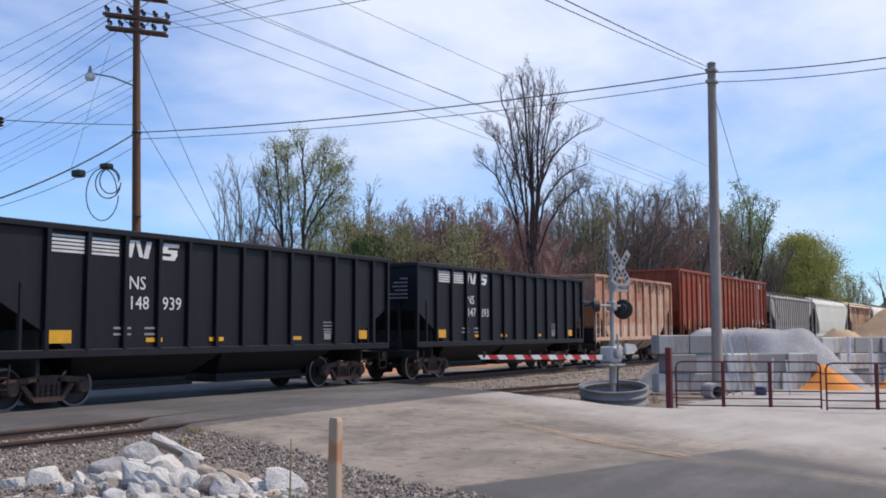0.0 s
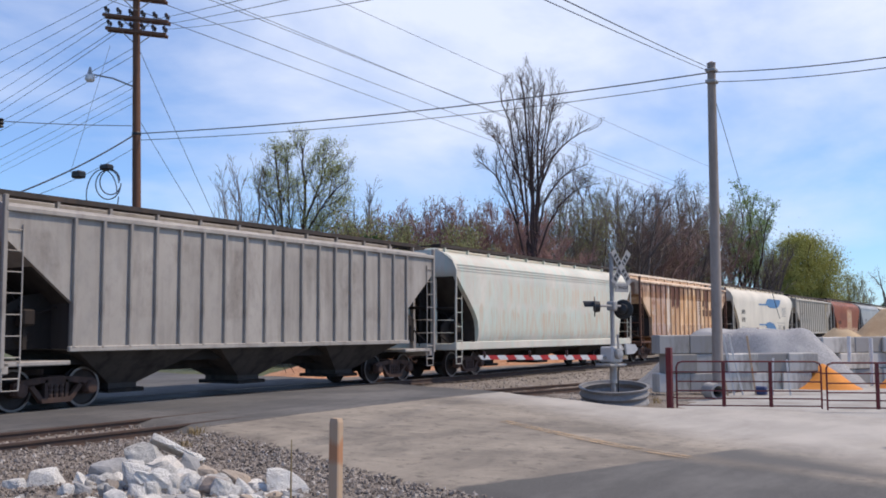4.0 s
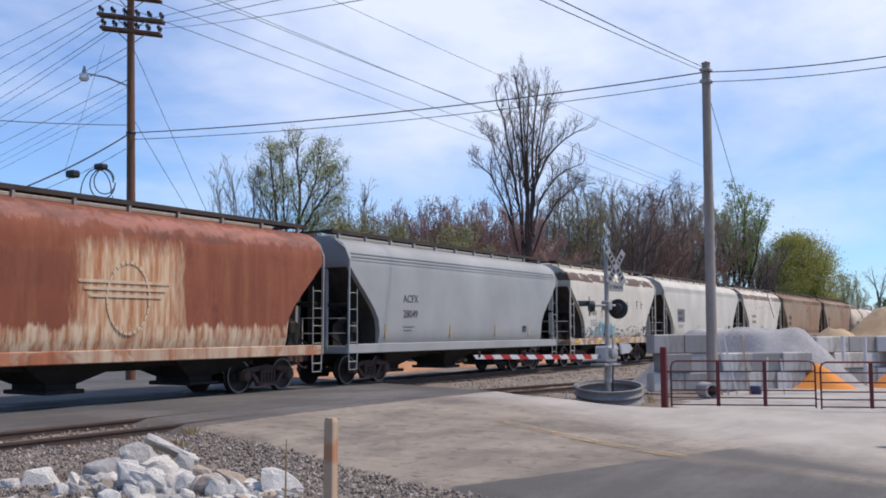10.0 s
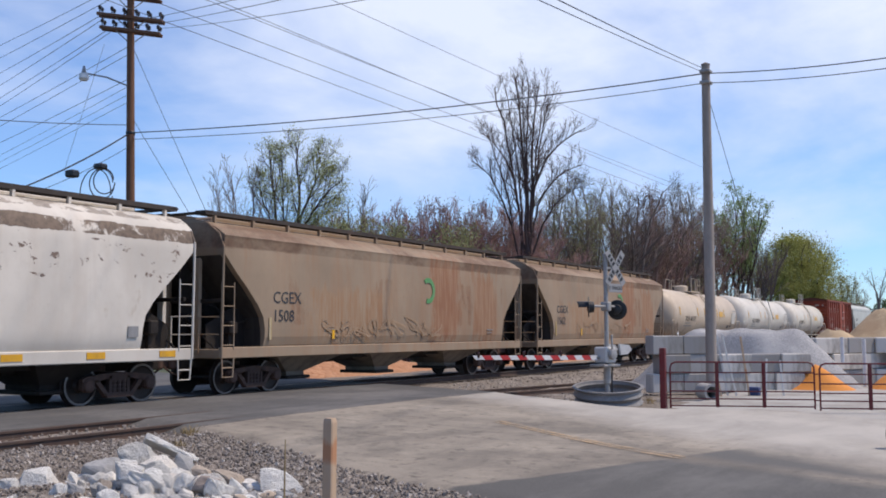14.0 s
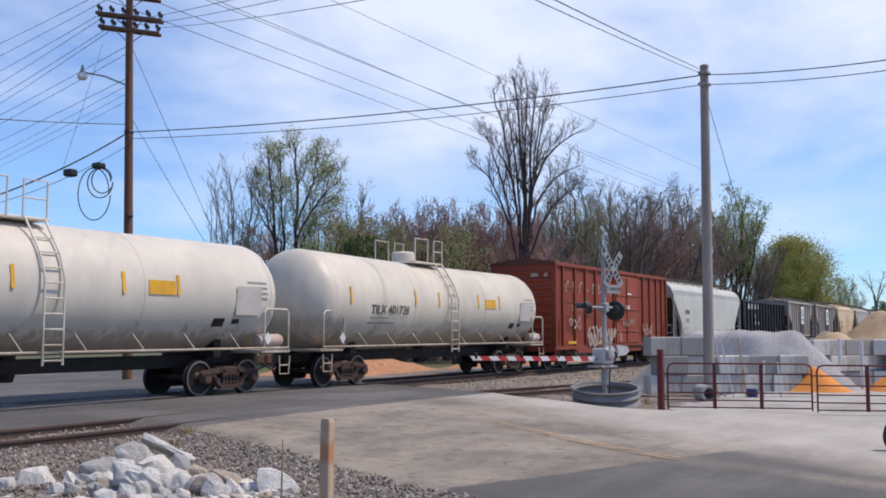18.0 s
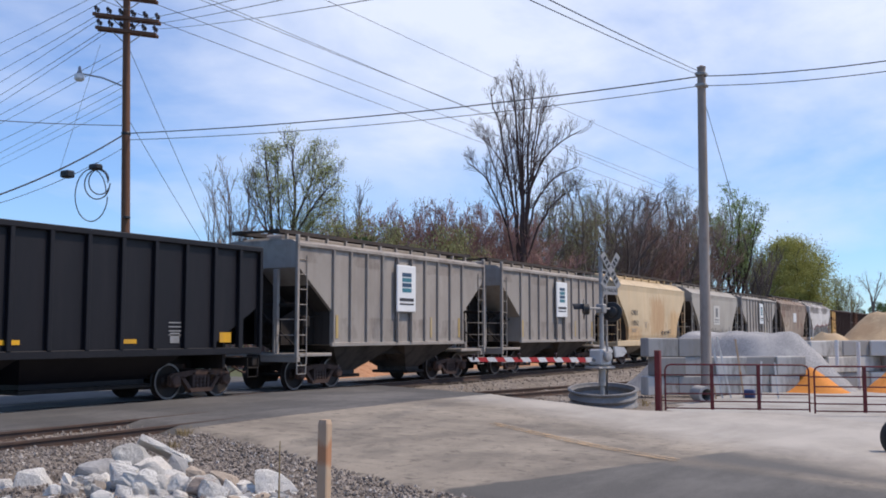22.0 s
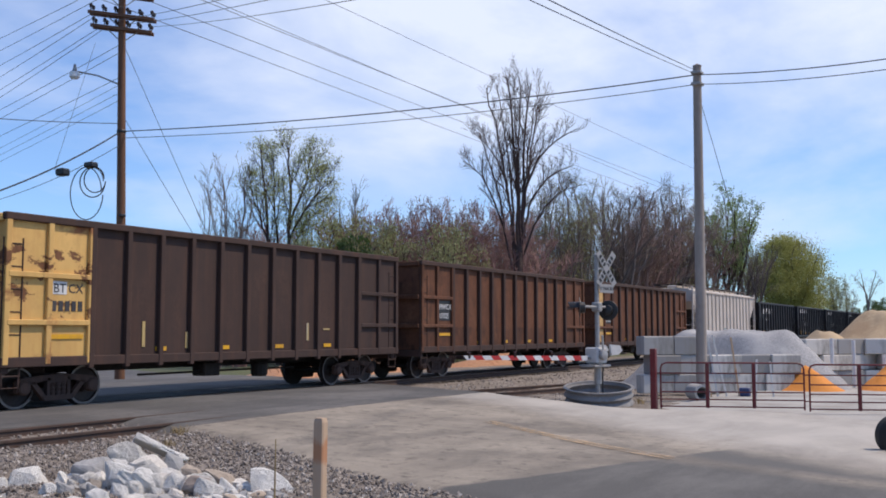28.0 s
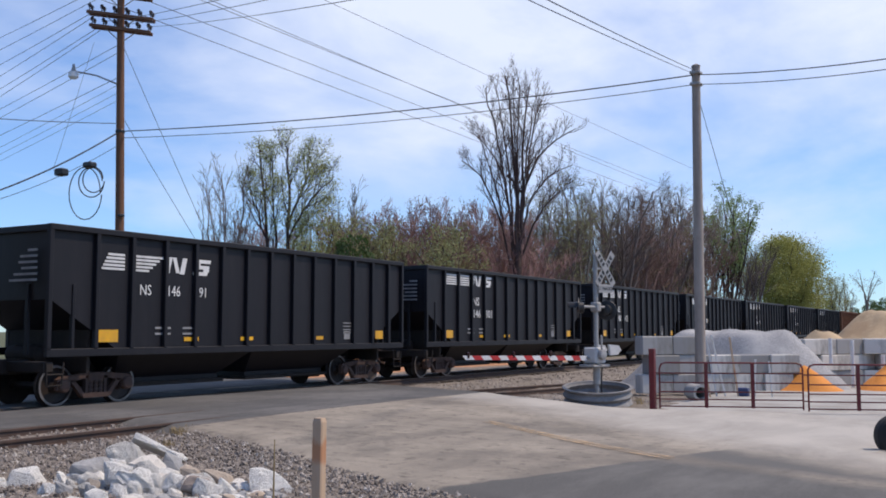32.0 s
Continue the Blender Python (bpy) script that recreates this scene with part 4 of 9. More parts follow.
def smooth_hopper(car, L, key, body, top=4.62, crease=True, sill_mat=None, inset=1.85, posts=11, bays=3, frame_mat=None, zc=3.5, flat=False, bay_mat=None):
    L2 = L / 2
    sill_mat, frame_mat = sill_mat or body, frame_mat or body
    prof = [(1.10, 1.40, 1.62), (1.3, 1.50, 1.66), (1.5, 1.55, 1.66), (1.7, 1.56, 1.65), (2.0, 1.565, 1.58), (2.3, 1.568, 1.36), (2.7, 1.57, 0.95), (3.1, 1.565, 0.5), (zc, 1.555, 0.10),
            (zc + 0.2, 1.545, 0.06), (3.86, 1.50, 0.06), (4.05, 1.42, 0.06), (4.2, 1.28, 0.06), (top - 0.13, 1.05, 0.06), (top - 0.04, 0.75, 0.08), (top, 0.35, 0.1)]
    if flat:
        prof = prof[:10] + [(3.92, 1.57, 0.06), (3.98, 1.585, 0.06), (4.0, 1.55, 0.06), (4.16, 1.30, 0.06), (top - 0.12, 0.9, 0.06), (top, 0.35, 0.1)]
    k = (top - 1.1) / (4.45 - 1.1) if top > 4.5 else 1.0
    if k > 1:
        prof = [(1.1 + (z - 1.1) * k if z < top - 0.2 else z, w, d) for z, w, d in prof]
    part("hopper_body", stack([(z, L2 - d, w) for z, w, d in prof]), body, car, smooth=not flat)
    if crease:
        b = MB()
        for s in (-1, 1):
            for z, w in ((1.1 + 2.6 * k, 1.548), (1.1 + 2.7 * k, 1.535), (1.1 + 2.8 * k, 1.505)):
                b.box(-L2 + 0.2, s * w - 0.012, z, L2 - 0.2, s * w + 0.012, z + 0.03)
        part("side_crease", b, body, car)
    sill = shared("side_sill:%s" % key, lambda: MB().box(-L2, -0.05, 0.98, L2, 0.05, 1.27, 0.02), sill_mat)
    for s in (-1, 1):
        put("side_sill", sill, car, (0, s * 1.48, 0))
    endpl = shared("end_panel:%s" % key, lambda: MB().box(-0.03, -1.45, 3.45, 0.03, 1.45, 4.05, 0.01), body)
    for x in (-L2 + 0.04, L2 - 0.04):
        for s in (-1, 1):
            part("corner_hoop", MB().tube([(x, s * 1.53, 1.0), (x, s * 1.56, 3.85), (x, s * 1.40, 4.2), (x, s * 1.0, 4.48)], 0.035, 6), frame_mat, car)
    xs = [(-0.5 * (L - 3.7)) + (L - 3.7) * (i + 0.5) / bays for i in range(bays)]
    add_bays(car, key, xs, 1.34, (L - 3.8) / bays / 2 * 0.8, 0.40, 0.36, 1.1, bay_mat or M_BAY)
    part("belly_pan", MB().box(-L2 + 2.6, -0.9, 0.85, L2 - 2.6, 0.9, 1.12), M_UNDER, car)
    roof_walk(car, key, L2 - 0.15, top + 0.12, frame_mat, n=posts)
    common(car, L, inset, frame_mat, key, 1.2, 1.5, 2.95)
    floor = shared("platform:%s" % key, lambda: MB().box(-0.85, -1.44, 1.04, 0.85, 1.44, 1.14, 0.02), frame_mat)
    for x in (-L2 + 0.87, L2 - 0.87):
        put("end_platform", floor, car, (x, 0, 0))
    strut = shared("strut:%s" % key, lambda: MB().box(-0.06, -0.1, 1.1, 0.06, 0.1, 3.6, 0.01), frame_mat)
    for x in (-L2 + 0.14, L2 - 0.14):
        for y in (-0.55, 0.55):
            put("end_strut", strut, car, (x, y, 0))
    put("brake_wheel", shared("brake_wheel", brake_mesh, M_UNDER, False), car, (-L2 + 0.3, -0.3, 1.9), 180)
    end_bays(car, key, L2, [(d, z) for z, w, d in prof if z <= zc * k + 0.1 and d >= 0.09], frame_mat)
    return car




def covered(kind, u0, u1, label, mat, key, **kw):
    car, L = car_thing("covered_hopper_car", label, "hopper car", u0, u1)
    tagged(car, group="freight cars")
    (ribbed_hopper if kind == "r" else smooth_hopper)(car, L, key, mat, **kw)
    return car, L


def thirds(L, end_dx, n):
    return [(-0.5 * (L - 2 * end_dx)) + (L - 2 * end_dx) * (i + 0.5) / n for i in range(n)]


M_G4 = painted("grey hopper paint", (0.42, 0.385, 0.34), (0.18, 0.155, 0.135), 0.5, (0.2, 0.19, 0.18), 0.4, 0.65, 4.0)
peel(M_G4, 1.2, 4.6, (0.22, 0.185, 0.155), 0.5, 0.8, 0.55, (1.0, 1.0, 0.5), 5.0, 0.15)
c, L = covered("r", 78.25, 94.8, "weathered grey ribbed covered hopper with dark end bays", M_G4, "g4", ribs=18, bays=thirds(16.55, 1.75, 3))

M_GREEN = painted("streaked pale green white paint", (0.70, 0.66, 0.56), (0.50, 0.60, 0.52), 0.8, (0.52, 0.42, 0.3), 0.3, 0.6, 5.0)
stain_area(M_GREEN, -7.5, 8.0, 1.4, 2.5, 2.4, (0.52, 0.62, 0.54), (0.56, 0.40, 0.26), 0.75)
stain_area(M_GREEN, -6.0, 6.5, 2.7, 3.5, 2.4, (0.56, 0.64, 0.55), (0.60, 0.44, 0.29), 0.6)
c, L = covered("s", 96.2, 113.75, "white covered hopper streaked with pale green and rust", M_GREEN, "green")

M_R6 = painted("cream and rust paint", (0.80, 0.62, 0.45), (0.52, 0.28, 0.15), 0.6, (0.62, 0.42, 0.27), 0.4, 0.75, 6.0)
M_R6F = painted("brown rusty frame", (0.15, 0.075, 0.05), (0.1, 0.05, 0.035), 0.6, rough=0.8)
M_R6B = painted("rust orange bay", (0.20, 0.095, 0.04), (0.07, 0.032, 0.018), 0.8, (0.32, 0.16, 0.07), 0.4, 0.85, 6.1)
M_R6D = painted("half-rusted panel", (0.66, 0.42, 0.24), (0.45, 0.22, 0.11), 0.6, (0.30, 0.12, 0.06), 0.45, 0.8, 6.2)
peel(M_R6D, 2.5, 4.9, (0.13, 0.05, 0.036), 0.3, 0.8, 0.95, (2.2, 2.2, 0.4), 2.0, 0.12)
M_R6M = painted("mauve-stained panel", (0.56, 0.42, 0.36), (0.40, 0.25, 0.19), 0.6, (0.62, 0.50, 0.43), 0.4, 0.8, 6.3)
M_R6W = painted("chalky cream panel", (0.80, 0.70, 0.58), (0.68, 0.48, 0.33), 0.4, (0.6, 0.5, 0.4), 0.25, 0.75, 6.4)
M_R6O = painted("tan rusty panel", (0.92, 0.64, 0.38), (0.66, 0.34, 0.15), 0.5, (0.74, 0.56, 0.4), 0.35, 0.75, 6.6)
for i, m in enumerate((M_R6, M_R6W, M_R6O, M_R6M)):
    peel(m, 3.1, 4.5, (0.20, 0.085, 0.05), 0.40, 0.9, 0.85, (2.2, 2.2, 0.5), 1.0 + i, 0.16)
    peel(m, 1.1, 2.2, (0.36, 0.15, 0.07), 0.44, 1.0, 0.8, (2.0, 2.0, 0.7), 4.0 + i, 0.16)
    peel(m, 1.3, 4.4, (0.60, 0.29, 0.10), 0.42, 0.9, 0.75, (1.8, 1.8, 0.6), 8.0 + i, 0.22)
c, L = covered("r", 115.15, 131.65, "rusty cream ribbed covered hopper with faded lettering", M_R6, "rust6", ribs=17, bays=thirds(16.5, 1.75, 3), frame_mat=M_R6F, bay_mat=M_R6B, grate=M_R6W)
for i, pm in enumerate((M_R6M, M_R6M, M_R6M, M_R6W, M_R6D, M_R6D, M_R6O, M_R6O, M_R6O, M_R6O, M_R6W, M_R6O, M_R6D, M_R6O, M_R6O, M_R6W)):
    x = (-L / 2 + 1.75) + (L - 3.5) * i / 16
    part("side_panel", MB().box(x + 0.03, -1.508, 1.40, x + (L - 3.5) / 16 - 0.03, -1.49, 4.16), pm, c)
streak = shared("rust_streak", lambda: MB().box(-0.05, -0.004, 1.42, 0.05, 0.004, 4.1), M_R6F)
for i in (1, 2, 4, 7, 8, 9, 10, 12):
    put("rust_streak", streak, c, ((-L / 2 + 1.75) + (L - 3.5) * i / 16 + 0.1, -1.51, 0))
M_R6T = painted("rust ghost lettering", (0.40, 0.19, 0.11), (0.62, 0.42, 0.27), 0.7, (0.6, 0.4, 0.26), 0.6, 0.8)
letters(c, "NW", -L / 2 + 1.95, 3.0, 0.4, -1.515, M_R6T)
letters(c, "4 5", -L / 2 + 1.95, 2.45, 0.46, -1.515, M_R6W)
letters(c, "0", -L / 2 + 3.75, 2.5, 0.46, -1.515, M_R6T)
letters(c, "3", -L / 2 + 5.3, 2.5, 0.46, -1.515, M_R6W)
sign(c, "name_bars", [(L / 2 - 5.3 + 0.36 * i, 3.1 - 0.02 * i, 0.26, 0.36) for i in (0, 1, 2, 3, 5)] + [(L / 2 - 5.3 + 0.36 * i, 2.5, 0.28, 0.38) for i in range(8)] + [(L / 2 - 6.1, 2.6 + 0.16 * j, 0.5, 0.05) for j in range(7)],
     -1.515, M_R6F, "faded dark letter blocks")

M_SH = painted("white hopper paint", (0.77, 0.705, 0.57), (0.56, 0.48, 0.37), 0.25, (0.5, 0.47, 0.42), 0.25, 0.5, 7.0)
c, L = covered("s", 133.25, 151.9, "clean white covered hopper with two blue stripes", M_SH, "shpx", crease=False, posts=13)
letters(c, "SHPX", -7.14, 2.76, 0.42, -1.579, M_DARKTXT)
letters(c, "43737", -7.14, 2.22, 0.42, -1.579, M_DARKTXT)
stencils(c, -7.1, 1.85, -1.579, M_DULL, 4, 0.8)
stencils(c, 5.3, 3.35, -1.579, M_DULL, 7, 1.6)
stencils(c, 4.0, 1.95, -1.579, M_DULL, 3, 1.2)
sign(c, "thin_line", [(3.6, 2.16, 2.9, 0.02)], -1.579, M_DARKTXT)
date_box(c, 5.75, 1.66, -1.58)
stencils(c, -5.0, 1.2, -1.536, M_DULL, 1, 0.7)
M_BLUE = painted("blue stripe paint", (0.07, 0.21, 0.42), (0.1, 0.2, 0.3), 0.3, rough=0.5)


def blue_swoosh(car, pts, z0, name):
    b = MB().plate([(x, z0 + z) for x, z in pts], -1.583, -1.56)
    part(name, b, M_BLUE, car, "blue painted stripe")


blue_swoosh(c, [(-2.1, 0.0), (0.6, 0.0), (1.0, -0.1), (1.5, -0.16), (3.3, -0.16), (3.9, -0.1), (4.4, 0.06), (4.75, 0.28), (4.9, 0.52), (0.9, 0.52), (0.5, 0.46), (0.3, 0.3), (0.0, 0.14), (-0.5, 0.10), (-2.1, 0.09)], 3.48, "stripe")
blue_swoosh(c, [(-2.1, 0.0), (-0.3, 0.0), (0.1, -0.1), (0.35, -0.3), (0.6, -0.46), (3.5, -0.46), (3.1, -0.2), (2.6, 0.06), (2.0, 0.18), (1.2, 0.24), (0.4, 0.2), (-0.2, 0.10), (-2.1, 0.09)], 1.98, "stripe")
sign(c, "data_panel", [(-L / 2 + 6.2, 1.5, 0.8, 0.3)], -1.57, M_SOU)
for i in range(6):
    sign(c, "reflector", [(-L / 2 + 0.7 + 3.3 * i, 1.08, 0.6, 0.12)], -1.54, M_YELLOW)

M_YWORN = painted("worn ochre", (0.5, 0.36, 0.15), (0.44, 0.42, 0.37), 0.8, rough=0.7)
M_UP = painted("grey beige hopper paint", (0.50, 0.465, 0.385), (0.30, 0.26, 0.21), 0.35, (0.32, 0.29, 0.24), 0.3, 0.65, 8.0)
peel(M_UP, 1.1, 1.8, (0.30, 0.2, 0.12), 0.5, 1.4, 0.4, (1.6, 1.6, 1.0), 8.0, 0.1)
c, L = covered("r", 153.5, 170.05, "grey-beige ribbed covered hopper with dark numerals", M_UP, "up", ribs=15, bays=thirds(16.55, 1.75, 3), bay_mat=M_BAY)
for ch, x in (("U", -6.28), ("P", -5.33)):
    letters(c, ch, x, 2.8, 0.52, -1.515, M_DARKTXT)
for ch, x in zip("78177", (-6.28, -5.33, -4.33, -3.45, -2.52)):
    letters(c, ch, x, 2.25, 0.52, -1.515, M_DARKTXT)
for i in range(3):
    sign(c, "reflector", [(-L / 2 + 1.85 + 4.6 * i, 1.44, 0.4, 0.1)], -1.515, M_YWORN)
stencils(c, -4.4, 1.75, -1.515, M_DULL, 2, 0.6)
sign(c, "corner_paint", [(L / 2 - 2.9, 1.45, 0.8, 2.7)], -1.508, M_YWORN)
sign(c, "shield", [(L / 2 - 2.6, 2.9, 0.5, 0.45)], -1.516, M_WHITE)

M_R9 = painted("rust-red hopper paint", (0.25, 0.075, 0.04), (0.34, 0.14, 0.07), 0.5, (0.16, 0.065, 0.04), 0.45, 0.75, 9.0, 0.2, (0.19, 0.06, 0.035), band=[(1.1, 0.55, (0.52, 0.40, 0.27), 0.8), (4.25, 0.25, (0.42, 0.2, 0.16), 0.6)])
M_R9S = painted("rust streaked cream", (0.55, 0.42, 0.30), (0.32, 0.12, 0.06), 0.95, (0.35, 0.15, 0.08), 0.5, 0.75, 9.5, 0.3, (0.33, 0.12, 0.06))
c, L = covered("s", 171.35, 187.9, "rust-red covered hopper streaked cream with a faded round emblem", M_R9, "rust9", sill_mat=M_R9S, crease=False, frame_mat=M_G4)
b = MB()
for k in range(28):
    a0, a1 = 2 * math.pi * k / 28, 2 * math.pi * (k + 0.8) / 28
    b.plate([(1.0 + r * math.cos(a) * 0.75, 2.45 + r * math.sin(a)) for r, a in ((0.86, a0), (0.86, a1), (0.78, a1), (0.78, a0))], -1.59, -1.575)
for j in range(3):
    b.box(-0.1 - 0.15 * j, -1.594, 2.45 + 0.16 * j, 2.0 + 0.12 * j, -1.591, 2.52 + 0.16 * j)
part("round_emblem", b, painted("faded cream emblem", (0.66, 0.50, 0.34), (0.48, 0.24, 0.12), 0.8, (0.42, 0.2, 0.1), 0.6, rough=0.75), c, "faded cream round emblem")
peel(M_R9, 1.2, 4.2, (0.33, 0.12, 0.055), 0.5, 0.6, 0.7, (1.4, 1.4, 0.5), 9.0, 0.2)
peel(M_R9, 3.7, 4.7, (0.13, 0.07, 0.055), 0.42, 1.2, 0.6, (0.6, 0.6, 1.6), 9.5, 0.2)
stain_area(M_R9, -0.4, 2.6, 1.2, 3.7, 1.1, (0.64, 0.48, 0.31), (0.42, 0.17, 0.07))
stain_area(M_R9, -6.9, 7.0, 1.1, 1.8, 2.6, (0.66, 0.52, 0.36), (0.36, 0.15, 0.065), 0.8)
stain_area(M_R9, -5.2, -0.5, 2.6, 3.4, 2.0, (0.15, 0.05, 0.03), (0.2, 0.07, 0.04), 0.6)
sign(c, "number_bars", [(-L / 2 + 2.6 + 0.3 * i, 2.2, 0.2, 0.34) for i in range(5)], -1.585, M_R6F)
sign(c, "corner_paint", [(-L / 2 + 1.95, 1.45, 0.12, 0.9)], -1.575, M_YELLOW)

M_AC = painted("pale grey hopper paint", (0.365, 0.375, 0.365), (0.30, 0.305, 0.30), 0.3, (0.30, 0.305, 0.30), 0.2, 0.45, 10.0)
c, L = covered("s", 189.1, 204.35, "smooth pale blue-grey covered hopper with orange marks", M_AC, "acfx")
letters(c, "ACFX", -L / 2 + 3.0, 2.6, 0.36, -1.577, M_DARKTXT)
letters(c, "28049", -L / 2 + 3.0, 2.1, 0.36, -1.577, M_DARKTXT)
for x in (-L / 2 + 1.95, -1.6, 1.8, 4.7):
    sign(c, "reflector", [(x, 1.45, 0.09, 0.42)], -1.57, M_YWORN)
stencils(c, -L / 2 + 3.0, 1.8, -1.579, M_DULL, 2, 0.7)
date_box(c, 4.2, 1.62, -1.58, 0.3, 0.22)

M_WORNK = painted("worn dark paint", (0.16, 0.15, 0.14), (0.5, 0.48, 0.42), 0.8, (0.5, 0.47, 0.4), 0.7, 0.75)
M_DW = painted("peeling white paint", (0.64, 0.615, 0.53), (0.52, 0.45, 0.36), 0.4, (0.45, 0.40, 0.33), 0.3, 0.7, 11.0)
peel(M_DW, 3.75, 4.45, (0.12, 0.075, 0.055), 0.44, 1.1, 0.95, (1.0, 1.0, 1.8), 11.0)
peel(M_DW, 1.0, 2.1, (0.10, 0.09, 0.08), 0.53, 2.6, 0.9, (1.0, 1.0, 2.2), 12.0)
peel(M_DW, 1.3, 3.9, (0.22, 0.19, 0.15), 0.60, 2.2, 0.9, (1.2, 1.2, 0.7), 13.0)
peel(M_DW, 0.9, 1.4, (0.34, 0.16, 0.07), 0.45, 1.6, 0.8, (1.6, 1.6, 1.0), 14.0)
c, L = covered("s", 205.75, 217.4, "dirty peeling white covered hopper with blue graffiti", M_DW, "dw11", crease=False, posts=9)
letters(c, "91051", -L / 2 + 2.3, 2.35, 0.34, -1.577, M_DARKTXT)
sign(c, "name_bars", [q for i, x in enumerate((-0.95, 0.55, 1.35, 2.75, 3.4)) for q in ((x, 2.75 + 0.08 * (i % 2), 0.045, 0.34), (x + 0.05, 3.08 - 0.12 * (i % 3), 0.2, 0.045), (x + 0.06, 2.74, 0.16 - 0.02 * i, 0.04))], -1.579, M_WORNK, "worn dark letter shapes")
stencils(c, -L / 2 + 2.3, 2.1, -1.579, M_DULL, 3, 0.7)
date_box(c, 3.7, 1.62, -1.58, 0.34, 0.2)


def scrawl(car, x, z, w, hh, y, mat, seed, n=7, r=0.035):
    """Loops of sprayed paint."""
    rng = random.Random(seed)
    b = MB()
    for i in range(n):
        cx_, pts = x + w * (i + 0.5) / n, []
        for k in range(9):
            pts.append((cx_ + (rng.random() - 0.5) * w / n * 1.7, y, z + rng.random() * hh))
        sm = []
        for k in range(len(pts) - 2):
            p0, p1, p2 = (Vector(q) for q in pts[k:k + 3])
            for s in range(4):
                t = s / 4
                sm.append(((p0 + p1) / 2) * (1 - t) ** 2 + p1 * 2 * t * (1 - t) + ((p1 + p2) / 2) * t * t)
        for k in range(len(sm) - 1):
            d = (sm[k + 1] - sm[k])
            if d.length < 1e-4:
                continue
            nrm = Vector((-d.z, 0, d.x)).normalized() * r
            lay = Vector((0, -0.0007 * (k + 30 * (i % 3)), 0))
            b.add([sm[k] - nrm + lay, sm[k + 1] - nrm + lay, sm[k + 1] + nrm + lay, sm[k] + nrm + lay], [(0, 1, 2, 3)])
    return part("graffiti", b, mat, car, "sprayed paint scrawl")


M_SPRAYB = painted("blue spray paint", (0.16, 0.36, 0.46), (0.3, 0.4, 0.45), 0.4, rough=0.6)
scrawl(c, -L / 2 + 2.3, 1.3, 3.2, 0.75, -1.58, M_SPRAYB, 3, 8, 0.03)
scrawl(c, -L / 2 + 3.4, 1.3, 1.8, 0.9, -1.584, M_SPRAYB, 4, 4, 0.05)
for i in range(5):
    sign(c, "reflector", [(-L / 2 + 0.5 + 2.5 * i, 1.07, 0.55, 0.13)], -1.54, M_YELLOW)

M_PANEL = painted("dark grey number panel", (0.17, 0.17, 0.18), (0.3, 0.3, 0.29), 0.3, rough=0.6)
M_WRED0 = painted("red stencil paint", (0.42, 0.06, 0.05), (0.4, 0.2, 0.18), 0.4, rough=0.6)
M_W12 = painted("off-white hopper paint", (0.62, 0.595, 0.52), (0.46, 0.42, 0.36), 0.2, (0.4, 0.38, 0.34), 0.25, 0.55, 12.0)
c, L = covered("s", 218.85, 235.15, "long off-white covered hopper with a dark number panel", M_W12, "w12")
sign(c, "number_panel", [(-L / 2 + 2.4, 2.1, 1.35, 0.75)], -1.577, M_PANEL)
letters(c, "ACFX", -L / 2 + 2.55, 2.52, 0.3, -1.588, M_DARKTXT)
letters(c, "49403", -L / 2 + 2.55, 2.18, 0.3, -1.588, M_DARKTXT)
for x in (-L / 2 + 1.8, -1.6, 1.6, 4.6, L / 2 - 2.0):
    sign(c, "reflector", [(x, 1.45, 0.09, 0.45)], -1.57, M_YWORN)
date_box(c, 5.2, 1.62, -1.58)
stencils(c, -L / 2 + 2.5, 1.9, -1.579, M_DULL, 2, 1.1)
sign(c, "sill_patch", [(5.3, 1.03, 0.3, 0.2)], -1.536, M_R6F)
sign(c, "sill_patch", [(6.0, 1.08, 0.75, 0.1)], -1.536, M_WRED0)

M_BP = painted("blotched white paint", (0.66, 0.61, 0.53), (0.50, 0.42, 0.34), 0.35, (0.46, 0.4, 0.33), 0.25, 0.7, 13.0)
peel(M_BP, 3.72, 4.28, (0.17, 0.12, 0.085), 0.40, 0.9, 0.95, (1.3, 1.3, 1.0), 15.0, 0.05)
peel(M_BP, 2.4, 4.2, (0.16, 0.10, 0.075), 0.60, 2.6, 0.9, (1.0, 1.0, 1.3), 16.0)
peel(M_BP, 4.2, 4.8, (0.30, 0.25, 0.2), 0.50, 1.3, 0.8, (1.0, 1.0, 1.5), 17.0)
peel(M_BP, 1.4, 3.7, (0.44, 0.33, 0.22), 0.62, 0.9, 0.7, (1.2, 1.2, 0.7), 18.0, 0.1)
c, L = covered("s", 236.55, 248.75, "white covered hopper with brown peeling patches at the roof", M_BP, "bp13", crease=False, posts=9)
for i in range(6):
    sign(c, "reflector", [(-L / 2 + 0.6 + 2.1 * i, 1.07, 0.5, 0.15)], -1.54, M_YELLOW)
sign(c, "number_bars", [(-L / 2 + 2.5 + 0.3 * i, 2.5 - 0.42 * j, 0.14, 0.22) for i in range(4) for j in range(2)], -1.579, M_WORNK)
sign(c, "data_patch", [(-0.9, 1.5, 0.45, 0.4), (4.0, 1.55, 0.3, 0.25)], -1.579, M_DULL)

